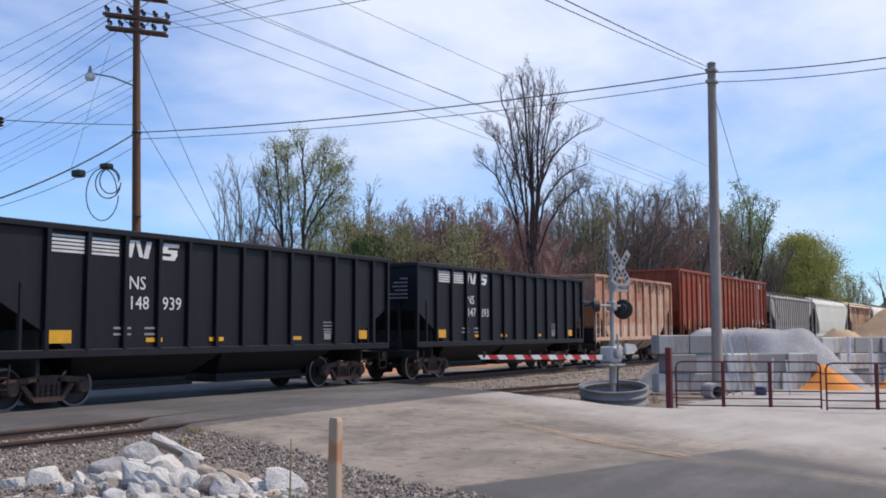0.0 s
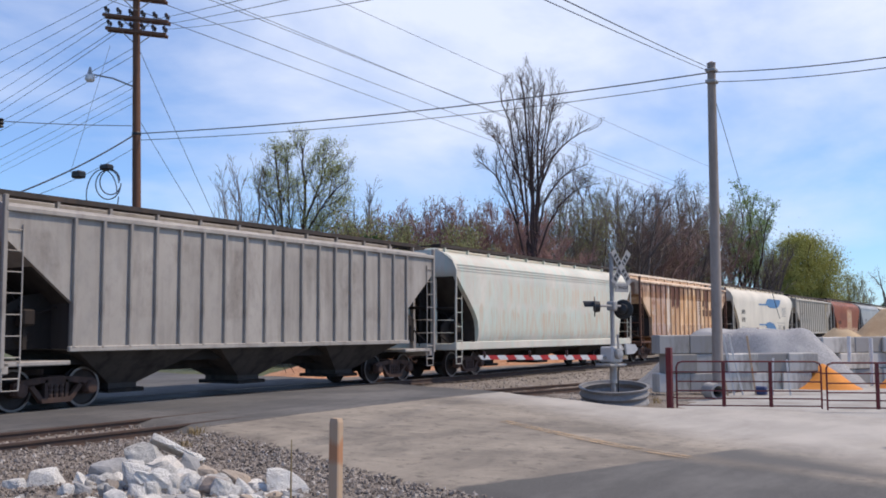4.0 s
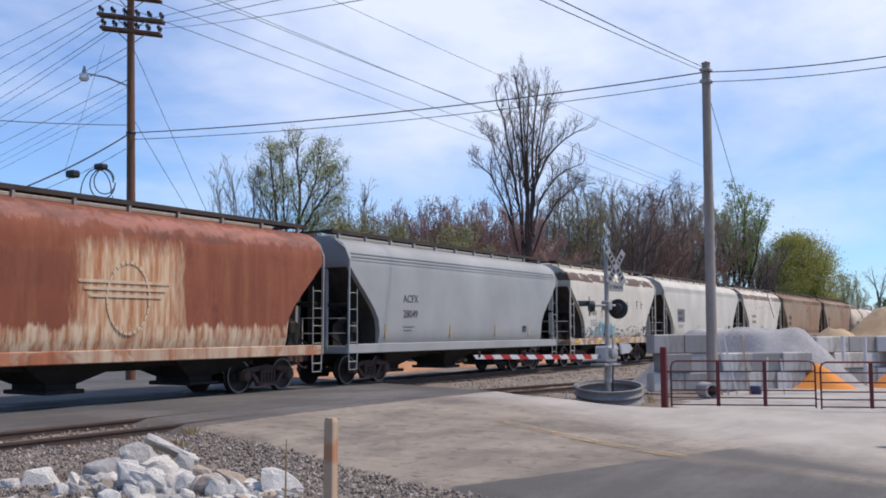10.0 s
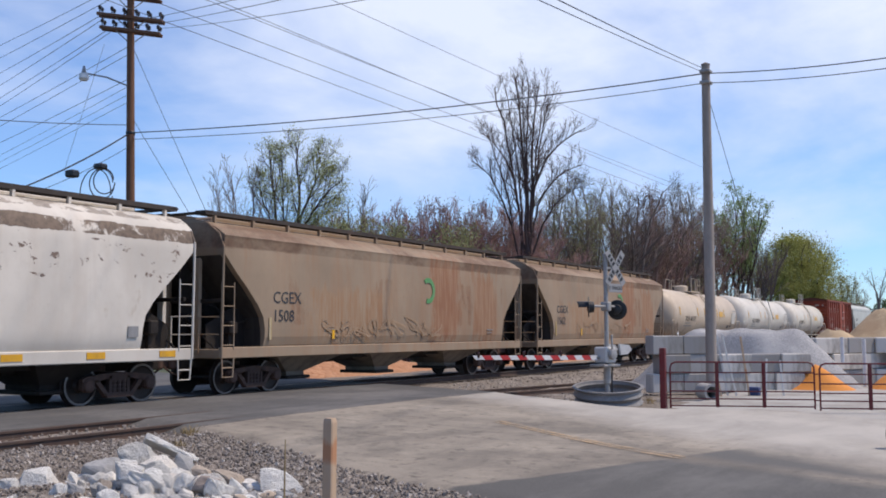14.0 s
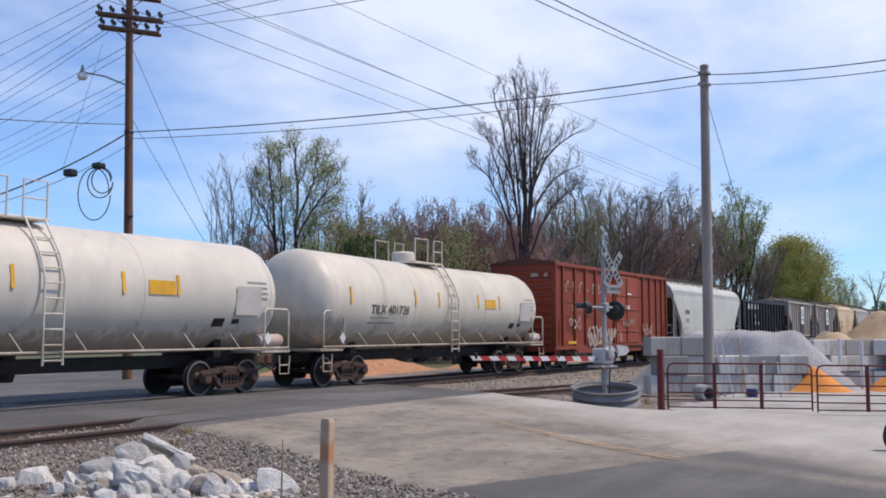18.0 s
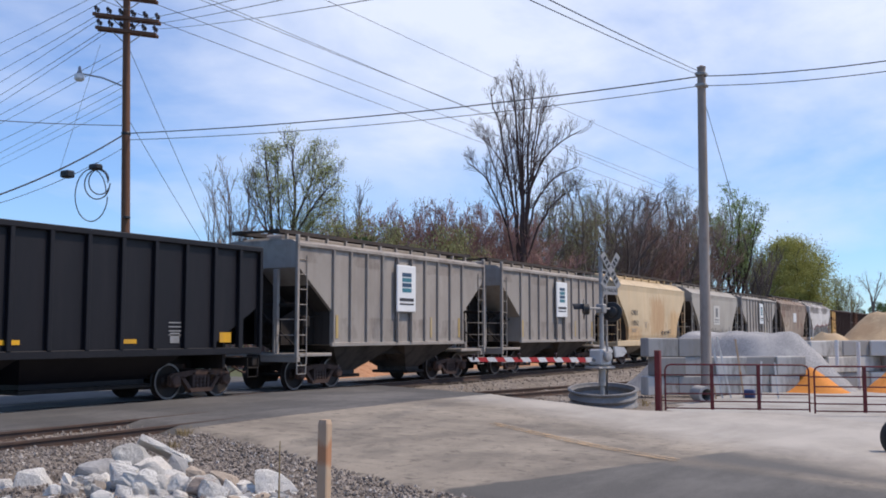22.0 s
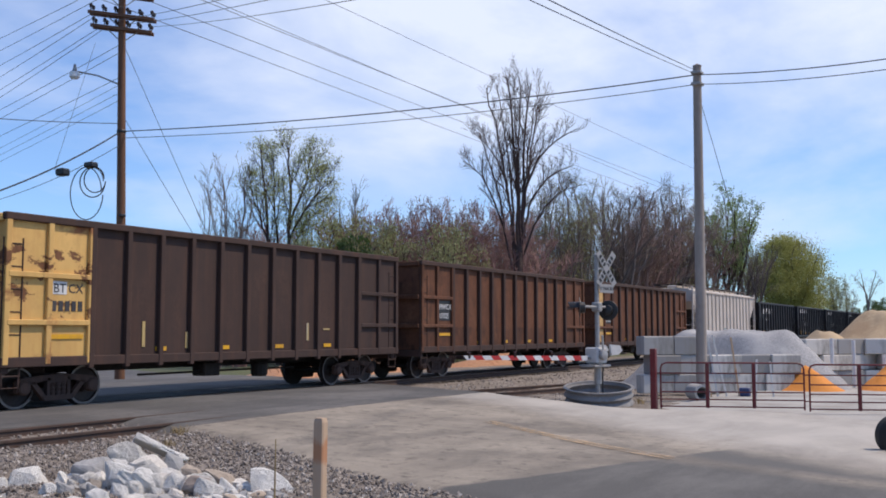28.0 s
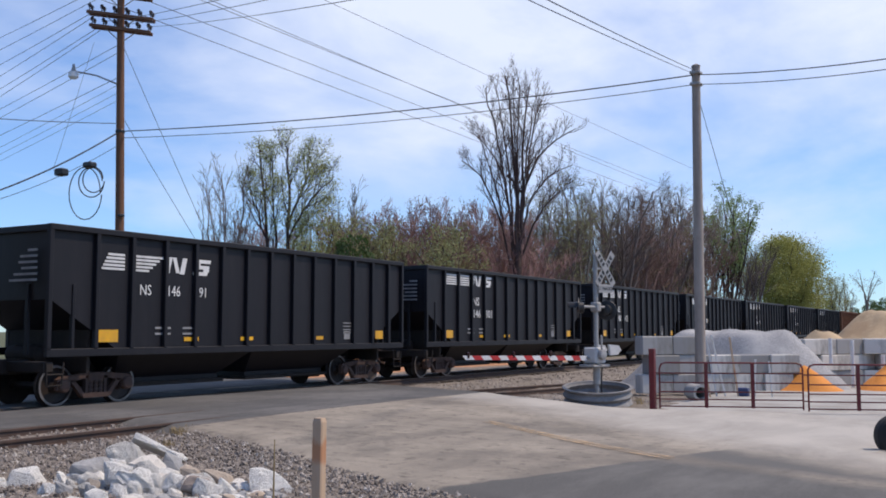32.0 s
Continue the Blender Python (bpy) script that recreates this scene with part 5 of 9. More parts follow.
M_CG = painted("tan hopper paint", (0.335, 0.25, 0.17), (0.30, 0.165, 0.09), 0.5, (0.24, 0.18, 0.12), 0.35, 0.7, 14.0)
peel(M_CG, 3.6, 4.8, (0.16, 0.085, 0.05), 0.42, 0.7, 0.75, (0.8, 0.8, 1.2), 19.0, 0.18)
peel(M_CG, 1.2, 4.0, (0.24, 0.11, 0.055), 0.55, 0.6, 0.7, (1.6, 1.6, 0.4), 20.0, 0.12)
stain_area(M_CG, 1.6, 3.6, 1.3, 4.2, 2.0, (0.25, 0.10, 0.045), (0.33, 0.19, 0.11), 0.8)
stain_area(M_CG, 4.6, 6.4, 1.3, 3.9, 2.0, (0.25, 0.11, 0.05), (0.32, 0.19, 0.11), 0.75)
stain_area(M_CG, -5.0, -1.0, 1.3, 2.9, 2.0, (0.32, 0.17, 0.08), (0.36, 0.26, 0.17), 0.6)
M_CGS = painted("faint graffiti paint", (0.37, 0.26, 0.17), (0.44, 0.30, 0.19), 0.8, rough=0.8)
M_CGB = painted("grimy tan bay paint", (0.24, 0.195, 0.15), (0.07, 0.056, 0.045), 0.7, (0.14, 0.11, 0.09), 0.5, 0.85)
M_GREENL = painted("green emblem paint", (0.10, 0.30, 0.11), (0.2, 0.25, 0.12), 0.4, rough=0.6)
for u0, u1, full in ((249.7, 266.9, True), (268.4, 284.8, False)):
    c, L = covered("s", u0, u1, "rust-streaked tan covered hopper with a green round emblem", M_CG, "tan%d" % full, crease=False, posts=12, frame_mat=M_CG, top=4.66, flat=True, bay_mat=M_CGB)
    letters(c, "CGEX", -L / 2 + 1.95, 2.45, 0.46, -1.579, M_DARKTXT)
    letters(c, "1508" if full else "1562", -L / 2 + 1.95, 1.95, 0.46, -1.579, M_DARKTXT)
    stencils(c, L / 2 - 3.0, 1.7, -1.58, M_DULL, 2, 0.5)
    sign(c, "reflector", [(-L / 2 + 1.8, 1.45, 0.1, 0.6)], -1.58, M_YWORN)
    sign(c, "reflector", [(-L / 2 + 4.6, 1.45, 0.12, 0.3)], -1.58, M_YELLOW)
    b = MB()
    for k in range(-6, 7):
        a0, a1 = 2 * math.pi * k / 20, 2 * math.pi * (k + 1) / 20
        b.plate([(1.4 + r * math.cos(a), 3.05 + r * math.sin(a)) for r, a in ((0.44, a0), (0.44, a1), (0.28, a1), (0.28, a0))], -1.59, -1.575)
    part("round_emblem", b, M_GREENL, c, "faded green ring emblem")
    scrawl(c, -L / 2 + 4.3, 1.4, 6.5, 0.8, -1.58, M_CGS, 8 + full, 9, 0.02)

# -- tank cars --
M_TANK = painted("off-white tank paint", (0.68, 0.62, 0.51), (0.45, 0.38, 0.3), 0.3, (0.42, 0.38, 0.32), 0.25, 0.45, 15.0, band=(1.35, 0.42, (0.30, 0.23, 0.165), 0.65))


M_NOTICE = painted("faded notice", (0.56, 0.53, 0.47), (0.42, 0.4, 0.36), 0.5, (0.35, 0.33, 0.3), 0.5, 0.6)
M_RESV = painted("pinkish primer", (0.52, 0.40, 0.34), (0.36, 0.26, 0.2), 0.4, rough=0.6)


def tank_mark(car, name, boxes, mat, label="", r=1.49, zc=2.61):
    """Flat marks laid on the round side of a tank: boxes of (x, z, width, height)."""
    for x, z, w, hh in boxes:
        zm = z + hh / 2
        a = math.asin((zc - zm) / r)
        m = Matrix.Translation((x, -(r + 0.008) * math.cos(a), zm)) @ Matrix.Rotation(a, 4, "X")
        part(name, MB().box(0, -0.005, -hh / 2, w, 0.005, hh / 2, 0, m), mat, car, label)


def tank_car(u0, u1, mark, num, M_TANK):
    car, L = car_thing("tank_car", "off-white tank car with ladder, dome platform and dark lettering", "tank car", u0, u1)
    tagged(car, group="freight cars")
    L2, r, zc = L / 2, 1.49, 2.61
    rot = Matrix.Translation((0, 0, zc)) @ Matrix.Rotation(radians(90), 4, "Y")
    prof = []
    H = L2 - 0.05
    for k in range(9):
        a = math.pi / 2 * k / 8
        prof.append((max(0.02, 1.075 * r * math.sin(a)), -H - 0.28 + 0.85 * (1 - math.cos(a))))
    prof += [(1.048 * r, H * -0.55), (1.012 * r, H * -0.18), (r, H * 0.0), (r, H * 0.18), (r, H * 0.55)]
    for k in range(8, -1, -1):
        a = math.pi / 2 * k / 8
        prof.append((max(0.02, r * math.sin(a)), H - 0.78 * (1 - math.cos(a))))
    stain_area(M_TANK, -H - 0.6, -H + 1.2, 0.9, 2.1, 1.2, (0.16, 0.09, 0.06), (0.34, 0.25, 0.18), 0.4)
    part("tank", MB().lathe(prof, 48, rot), M_TANK, car, smooth=True)
    for x, q in ((-H + 0.6, 1.0745), (-0.33 * H, 1.0265), (0.33 * H, 1.0), (H - 0.78, 1.0)):
        part("weld_band", MB().lathe([(q * r - 0.01, x - 0.02), (q * r + 0.006, x - 0.015), (q * r + 0.006, x + 0.015), (q * r - 0.01, x + 0.02)], 48, rot), M_TANK, car, smooth=True)
    xp = -0.6
    plat = MB().box(xp - 1.0, -0.85, zc + r - 0.02, xp + 1.0, 0.85, zc + r + 0.05, 0.02)
    part("platform", plat, M_TANK, car)
    part("dome", MB().lathe([(0.42, zc + r), (0.42, zc + r + 0.36), (0.36, zc + r + 0.42), (0.05, zc + r + 0.46)], 20, Matrix.Translation((xp - 0.4, 0, 0))), M_TANK, car, smooth=True)
    for s in (-1, 1):
        z0, y = zc + r, s * 0.85
        part("platform_rail", MB().tube([(xp + 0.3, y, z0), (xp + 0.3, y, z0 + 0.85), (xp + 0.9, y, z0 + 0.85), (xp + 0.9, y, z0)], 0.025).tube([(xp + 0.9, y, z0 + 0.45), (xp + 0.3, y, z0 + 0.45)], 0.02), M_TANK, car)
        part("platform_rail", MB().tube([(xp - 0.95, y, z0), (xp - 0.95, y, z0 + 0.85), (xp - 0.1, y, z0 + 0.85), (xp - 0.1, y, z0)], 0.025), M_TANK, car)
    for s in (-1, 1):
        lad = MB()
        pts = [(s * (r + 0.1), 0.95), (s * (r + 0.1), zc + 0.2), (s * (r * 0.93), zc + 0.75), (s * (r * 0.72), zc + 1.2), (s * 0.85, zc + r + 0.03)]
        for dx in (0.0, 0.5):
            lad.tube([(xp + 0.35 + dx, y, z) for y, z in pts], 0.03)
        for k in range(9):
            z = 1.05 + k * 0.33
            yy = r + 0.1 if z < zc + 0.2 else math.sqrt(max(0.1, (r + 0.06) ** 2 - (z - zc) ** 2))
            lad.tube([(xp + 0.35, s * yy, z), (xp + 0.85, s * yy, z)], 0.02)
        part("ladder", lad, M_TANK, car)
        side = MB().tube([(-L2 + 0.1, s * 1.5, 1.22), (L2 - 0.1, s * 1.5, 1.22)], 0.03)
        for k in range(8):
            x = -L2 + 2.2 + k * (L - 4.4) / 7
            side.tube([(x, s * 1.25, 1.62), (x + 0.15, s * 1.5, 1.22)], 0.018)
        part("side_rail", side, M_TANK, car)
        for e in (-1, 1):
            x = e * (L2 - 0.1)
            part("end_rail", MB().tube([(x, s * 1.5, 1.15), (x, s * 1.5, 2.2), (x - e * 0.1, s * 1.5, 2.28), (x - e * 0.9, s * 1.5, 2.28), (x - e * 1.0, s * 1.5, 2.2), (x - e * 1.0, s * 1.5, 1.15)], 0.03), M_TANK, car)
    for e in (-1, 1):
        part("end_platform", MB().box(e * (L2 - 1.15) - 0.05, -1.5, 1.08, e * L2, 1.5, 1.16, 0.02), M_TANK, car)
        part("saddle", MB().plate([(e * (L2 - 2.2), 1.0), (e * (L2 - 2.2), 1.75), (e * (L2 - 2.45), 1.75), (e * (L2 - 2.45), 1.0)], -0.95, 0.95), M_UNDER, car)
        part("bolster", MB().box(e * (L2 - 1.9) - 0.5, -0.6, 0.8, e * (L2 - 1.9) + 0.5, 0.6, 1.3, 0.03), M_UNDER, car)
        part("placard", MB().plate([(e * (L2 - 1.0), 1.3), (e * (L2 - 0.85), 1.48), (e * (L2 - 1.0), 1.66), (e * (L2 - 1.15), 1.48)], -1.54, -1.53), M_WHITE, car)
    part("air_reservoir", MB().lathe([(0.05, -0.5), (0.15, -0.47), (0.18, -0.4), (0.18, 0.4), (0.15, 0.47), (0.05, 0.5)], 18, Matrix.Translation((L2 - 0.75, -1.32, 1.42)) @ Matrix.Rotation(radians(90), 4, "Y")), M_RESV, car, "pale pink-grey air reservoir", smooth=True)
    common(car, L, 1.9, M_TANK, "tank", 1.1, 1.5, None, False)
    part("valve", MB().lathe([(0.18, 0.55), (0.22, 0.7), (0.22, 1.2)], 14), M_UNDER, car)
    t = part("lettering", text_mesh(mark + " " + num, 0.42, M_DARKTXT), None, car)
    t.location, t.rotation_euler = (-L2 + 2.45, -1.553, 2.23), (radians(98.5), 0, 0.0106)
    tank_mark(car, "data_panel", [(-L2 + 2.5, 2.08, 1.0, 0.05), (-L2 + 2.4, 1.92, 1.5, 0.05)], M_DULL, "", 1.582)
    tank_mark(car, "data_panel", [(L2 - 1.75, 2.95 - 0.14 * k, 0.75, 0.05) for k in range(4)], M_DULL)
    tank_mark(car, "inspection_panel", [(L2 - 2.9, 1.78, 0.4, 0.24), (L2 - 2.2, 1.86, 0.26, 0.14)], M_BLACK)
    tank_mark(car, "notice_panel", [(L2 - 2.2, 2.1, 0.95, 0.75)], M_NOTICE, "grey notice panel")
    tank_mark(car, "warning_panel", [(L2 - 5.2, 2.55, 0.85, 0.34)], M_YELLOW, "yellow warning panel")
    for x, q in ((-L2 + 1.3, 1.60), (-2.6, 1.535), (-1.0, 1.505), (1.9, 1.49), (3.6, 1.49)):
        tank_mark(car, "reflector", [(x, 2.55, 0.09, 0.5)], M_YELLOW, "", q)
    return car


tank_car(286.5, 301.85, "TILX", "401573", painted("tan cream tank paint", (0.58, 0.47, 0.345), (0.42, 0.3, 0.2), 0.3, (0.38, 0.3, 0.22), 0.25, 0.45, 15.0, band=(1.35, 0.42, (0.30, 0.23, 0.165), 0.65)))
tank_car(302.8, 318.6, "UTLX", "902874", painted("white tank paint", (0.67, 0.62, 0.53), (0.48, 0.43, 0.36), 0.25, (0.4, 0.37, 0.33), 0.25, 0.45, 16.0, band=(1.35, 0.42, (0.30, 0.23, 0.165), 0.65)))
tank_car(320.0, 335.35, "TILX", "401728", M_TANK)

# -- boxcar --
M_BOX = painted("boxcar oxide red", (0.26, 0.050, 0.024), (0.13, 0.034, 0.022), 0.5, (0.16, 0.055, 0.035), 0.45, 0.65, 19.0)
M_BOX2 = painted("boxcar door red", (0.33, 0.065, 0.03), (0.19, 0.048, 0.028), 0.4, (0.2, 0.065, 0.038), 0.4, 0.65, 20.0)
peel(M_BOX, 1.0, 4.8, (0.34, 0.09, 0.045), 0.5, 0.6, 0.5, (1.0, 1.0, 0.7), 21.0, 0.2)
M_BOXR = painted("dark boxcar roof", (0.11, 0.045, 0.032), (0.06, 0.03, 0.024), 0.5, (0.16, 0.06, 0.04), 0.4, 0.8, 19.5)
car, L = car_thing("boxcar", "oxide-red ribbed boxcar with sliding door and pale graffiti", "boxcar", 336.4, 351.75)
tagged(car, group="freight cars")
L2, hw, zt, zb = L / 2, 1.52, 4.68, 0.90
part("box_body", stack([(zb + 0.1, L2 - 0.04, hw), (zt, L2 - 0.04, hw)]), M_BOX, car)
part("roof", MB().rings([[(x, -hw - 0.05, zt - 0.05), (x, -hw - 0.05, zt + 0.06), (x, 0, zt + 0.26), (x, hw + 0.05, zt + 0.06), (x, hw + 0.05, zt - 0.05)] for x in (-L2 - 0.05, L2 + 0.05)]), M_BOXR, car)
for i in range(22):
    x = -L2 + 0.3 + i * (L - 0.6) / 21
    put("roof_rib", shared("roof_rib", lambda: MB().rings([[(x_, -hw, zt + 0.075), (x_, 0, zt + 0.285), (x_, hw, zt + 0.075), (x_, hw, zt + 0.02), (x_, 0, zt + 0.2), (x_, -hw, zt + 0.02)] for x_ in (-0.05, 0.05)]), M_BOX), car, (x, 0, 0))
for e in (-1, 1):
    for i in range(10):
        z = zb + 0.28 + i * 0.345
        put("end_corrugation", shared("corrug", lambda: MB().rings([[(-0.0, y, -0.12), (0.09 * k, y, -0.03), (0.09 * k, y, 0.03), (-0.0, y, 0.12)] for y, k in ((-1.42, 0.2), (-1.3, 1), (1.3, 1), (1.42, 0.2))]), M_BOX), car, (e * (L2 - 0.04), 0, z), 0 if e > 0 else 180)
side = [-L2 + 0.08, -L2 + 0.85, -L2 + 2.2, -L2 + 3.45, -L2 + 4.7, -L2 + 5.95, -0.55, 2.75, L2 - 3.95, L2 - 2.85, L2 - 1.75, L2 - 0.85, L2 - 0.08]
pm = shared("side_post", lambda: MB().box(-0.06, -0.05, zb + 0.12, 0.06, 0.05, zt - 0.02, 0.015), M_BOX)
seam = shared("panel_seam", lambda: MB().box(-0.6, -0.012, -0.02, 0.6, 0.012, 0.02), M_BOX)
for s in (-1, 1):
    for x in side:
        put("side_post", pm, car, (x, s * (hw + 0.045), 0))
    part("side_sill", MB().plate([(-L2, zb + 0.15), (-L2, zb - 0.03), (-L2 + 2.2, zb - 0.03), (-L2 + 2.6, zb - 0.22), (L2 - 4.5, zb - 0.22), (L2 - 4.1, zb - 0.03), (L2, zb - 0.03), (L2, zb + 0.15)],
                                 s * (hw + 0.03) - 0.03, s * (hw + 0.03) + 0.03), M_BOX, car)
    part("eave", MB().box(-L2, s * (hw + 0.05) - 0.05, zt - 0.12, L2, s * (hw + 0.05) + 0.05, zt + 0.04, 0.02), M_BOX, car)
    for a, b_ in zip(side[:-1], side[1:]):
        if -0.6 < (a + b_) / 2 < 2.7:
            continue
        for j in range(4):
            o = put("panel_seam", seam, car, ((a + b_) / 2, s * (hw + 0.012), 1.75 + 0.62 * j))
            o.scale = ((b_ - a) / 1.2 * 0.95, 1, 1)
door = part("sliding_door", MB().box(-0.42, -hw - 0.13, zb + 0.2, 2.62, -hw - 0.06, zt - 0.22, 0.02), M_BOX2, car, "oxide-red steel sliding door")
for z in (zb + 0.75, 2.2, 2.75, 3.45):
    part("door_beam", MB().box(-0.4, -hw - 0.17, z, 2.6, -hw - 0.12, z + 0.08, 0.015), M_BOX2, door)
part("door_bar", MB().tube([(0.9, -hw - 0.19, zb + 0.25), (0.9, -hw - 0.19, zt - 0.3)], 0.025), M_UNDER, door)
part("door_track", MB().box(-3.2, -hw - 0.16, zb + 0.06, 5.2, -hw - 0.03, zb + 0.16, 0.02), M_BOX, car)
M_GRAF = painted("pale graffiti paint", (0.46, 0.38, 0.32), (0.3, 0.12, 0.08), 0.7, (0.3, 0.15, 0.1), 0.6, 0.7)
y = -hw - 0.012
sign(car, "name_bars", [q for i in range(8) for q in ((-L2 + 1.25 + 0.78 * i, 3.45, 0.1, 0.5), (-L2 + 1.25 + 0.78 * i, 3.85 - 0.3 * (i % 2), 0.36, 0.1))], y, M_GRAF, "worn pale letter shapes")
letters(car, "527319", -L2 + 1.9, 2.62, 0.36, y - 0.004, M_GRAF, 1.2)
scrawl(car, -L2 + 3.5, 0.85, 4.4, 1.1, -hw - 0.105, M_GRAF, 5, 11, 0.075)
scrawl(car, -L2 + 1.5, 1.6, 1.1, 0.9, -hw - 0.105, M_GRAF, 6, 3, 0.035)
scrawl(car, 0.4, 1.9, 1.7, 0.5, -hw - 0.185, M_GRAF, 7, 5, 0.022)
scrawl(car, 3.6, 1.35, 1.5, 0.9, -hw - 0.105, M_GRAF, 9, 4, 0.03)
for x in (-L2 + 1.3, -L2 + 5.0, -L2 + 7.3, L2 - 1.4):
    sign(car, "reflector", [(x, 1.12, 0.9, 0.12)], -hw - 0.10, M_YELLOW)
sign(car, "door_panel", [(0.9, 3.55, 0.7, 0.08), (0.8, 2.8, 0.22, 0.2), (1.1, 2.8, 0.22, 0.2)], -hw - 0.18, M_WHITE)
b = MB()
for i, w in enumerate((0.35, 0.8)):
    b.box(-L2 - 0.07, -1.25 + 0.45 * i, 4.08, -L2 - 0.05, -1.25 + 0.45 * i + w * 0.45, 4.24)
part("end_data", b, M_GRAF, car)
common(car, L, 1.75, M_BOX, "box", 1.0, hw, 2.2)

M_SM = painted("pale grey-white hopper paint", (0.53, 0.53, 0.475), (0.44, 0.43, 0.39), 0.25, (0.42, 0.42, 0.39), 0.15, 0.45, 21.0)
c, L = covered("s", 353.1, 368.45, "pale grey-white smooth covered hopper with dark lettering", M_SM, "smnx", top=4.66)
letters(c, "SMNX", -L / 2 + 2.15, 2.72, 0.38, -1.577, M_DARKTXT)
letters(c, "1122", -L / 2 + 2.3, 2.2, 0.38, -1.577, M_DARKTXT)
for x in (-L / 2 + 1.85, -1.3, 1.7, 4.0, L / 2 - 2.1):
    sign(c, "reflector", [(x, 1.42, 0.1, 0.45)], -1.575, M_YWORN)
letters(c, "DO NOT", -0.6, 2.12, 0.24, -1.579, M_WRED0)
letters(c, "HAMMER ON CAR", -0.95, 1.84, 0.24, -1.579, M_WRED0, 0.8)
date_box(c, 4.9, 1.6, -1.58)
stencils(c, -L / 2 + 2.2, 1.9, -1.579, M_DULL, 2, 0.7)
stencils(c, 1.2, 1.16, -1.536, M_DULL, 1, 2.4)

black_hopper(369.45, "149026")

# -- grey ribbed cars with a name board --
M_GR = painted("weathered grey paint", (0.37, 0.335, 0.295), (0.24, 0.2, 0.17), 0.5, (0.24, 0.205, 0.18), 0.35, 0.75, 22.0)
peel(M_GR, 1.2, 2.4, (0.13, 0.10, 0.085), 0.46, 0.9, 0.6, (1.6, 1.6, 0.6), 22.0, 0.2)
peel(M_GR, 3.4, 4.7, (0.15, 0.115, 0.095), 0.46, 0.9, 0.6, (1.0, 1.0, 0.9), 23.0, 0.2)
M_BOARD = plain("white sign enamel", (0.74, 0.74, 0.72), 0.4, 0, 0.06, 4, 0.05)
M_TEAL = plain("teal enamel", (0.03, 0.16, 0.2), 0.4, 0, 0.1, 4, 0.05)
M_NAVY = plain("navy enamel", (0.02, 0.05, 0.1), 0.4, 0, 0.1, 4, 0.05)


def board(car, x, z):
    s = part("sign_board", MB().box(x, -1.68, z, x + 1.15, -1.62, z + 1.55, 0.04), M_BOARD, car, "white framed sign board with teal stripes")
    for i, mt in enumerate((M_TEAL, M_NAVY, M_TEAL, M_NAVY)):
        part("stripe", MB().box(x + 0.3, -1.69, z + 0.66 + 0.17 * i, x + 0.85, -1.676, z + 0.79 + 0.17 * i), mt, s)
    part("caption_bar", MB().box(x + 0.15, -1.69, z + 0.36, x + 1.0, -1.676, z + 0.46), M_DARKTXT, s)
    part("caption_bar", MB().box(x + 0.15, -1.69, z + 0.24, x + 1.0, -1.676, z + 0.29), M_DARKTXT, s)
    b_ = MB()
    for dx in (0.15, 1.0):
        b_.box(x + dx - 0.03, -1.64, 1.35, x + dx + 0.03, -1.55, z + 0.05)
        b_.box(x + dx - 0.03, -1.64, z + 1.5, x + dx + 0.03, -1.55, 4.1)
    part("bracket", b_, M_GR, car)


for u0, u1 in ((384.9, 396.2), (397.6, 409.0)):
    c, L = covered("r", u0, u1, "weathered grey ribbed covered hopper with a white sign board", M_GR, "gr22", ribs=10, bays=thirds(11.35, 1.75, 2))
    board(c, -0.65, 2.35)
    for x in (-L / 2 + 1.9, 1.7, L / 2 - 2.0):
        sign(c, "reflector", [(x, 1.5, 0.12, 0.7)], -1.512, M_YWORN)

M_CRB = painted("grimy cream bay paint", (0.27, 0.235, 0.185), (0.05, 0.042, 0.035), 0.6, (0.15, 0.12, 0.095), 0.4, 0.8, 24.5)
M_CR = painted("cream hopper paint", (0.66, 0.52, 0.33), (0.52, 0.36, 0.19), 0.35, (0.5, 0.38, 0.24), 0.3, 0.6, 24.0)
c, L = covered("s", 410.35, 421.8, "stained cream covered hopper with dark lettering", M_CR, "cr24", crease=False, posts=9, bays=2, top=4.64, flat=True, bay_mat=M_CRB)
stain_area(M_CR, -0.6, 1.8, 1.5, 3.6, 1.8, (0.42, 0.24, 0.11), (0.52, 0.35, 0.19), 0.8)
stain_area(M_CR, 2.6, 4.6, 1.3, 2.9, 1.6, (0.50, 0.30, 0.13), (0.60, 0.42, 0.22), 0.8)
stain_area(M_CR, -4.6, -2.2, 1.3, 2.0, 1.5, (0.48, 0.28, 0.13), (0.60, 0.42, 0.22), 0.8)
letters(c, "CMEX", -L / 2 + 2.0, 2.6, 0.38, -1.579, M_DARKTXT)
letters(c, "110552", -L / 2 + 2.0, 2.05, 0.38, -1.579, M_DARKTXT)
scrawl(c, L / 2 - 4.5, 1.5, 1.7, 0.35, -1.58, M_DARKTXT, 12, 5, 0.02)
peel(M_CR, 3.9, 4.8, (0.36, 0.26, 0.16), 0.46, 0.8, 0.6, (0.7, 0.7, 1.2), 24.0, 0.2)
peel(M_CR, 1.2, 3.4, (0.42, 0.25, 0.12), 0.56, 0.8, 0.7, (1.3, 1.3, 0.7), 25.0, 0.12)
stencils(c, -L / 2 + 2.0, 1.85, -1.58, M_DULL, 2, 0.9)
stencils(c, -1.6, 2.2, -1.58, M_DULL, 3, 0.35)
letters(c, "CMEX", -L / 2 - 0.005, 4.2, 0.2, -1.2, M_DARKTXT).rotation_euler = (radians(90), 0, radians(-90))

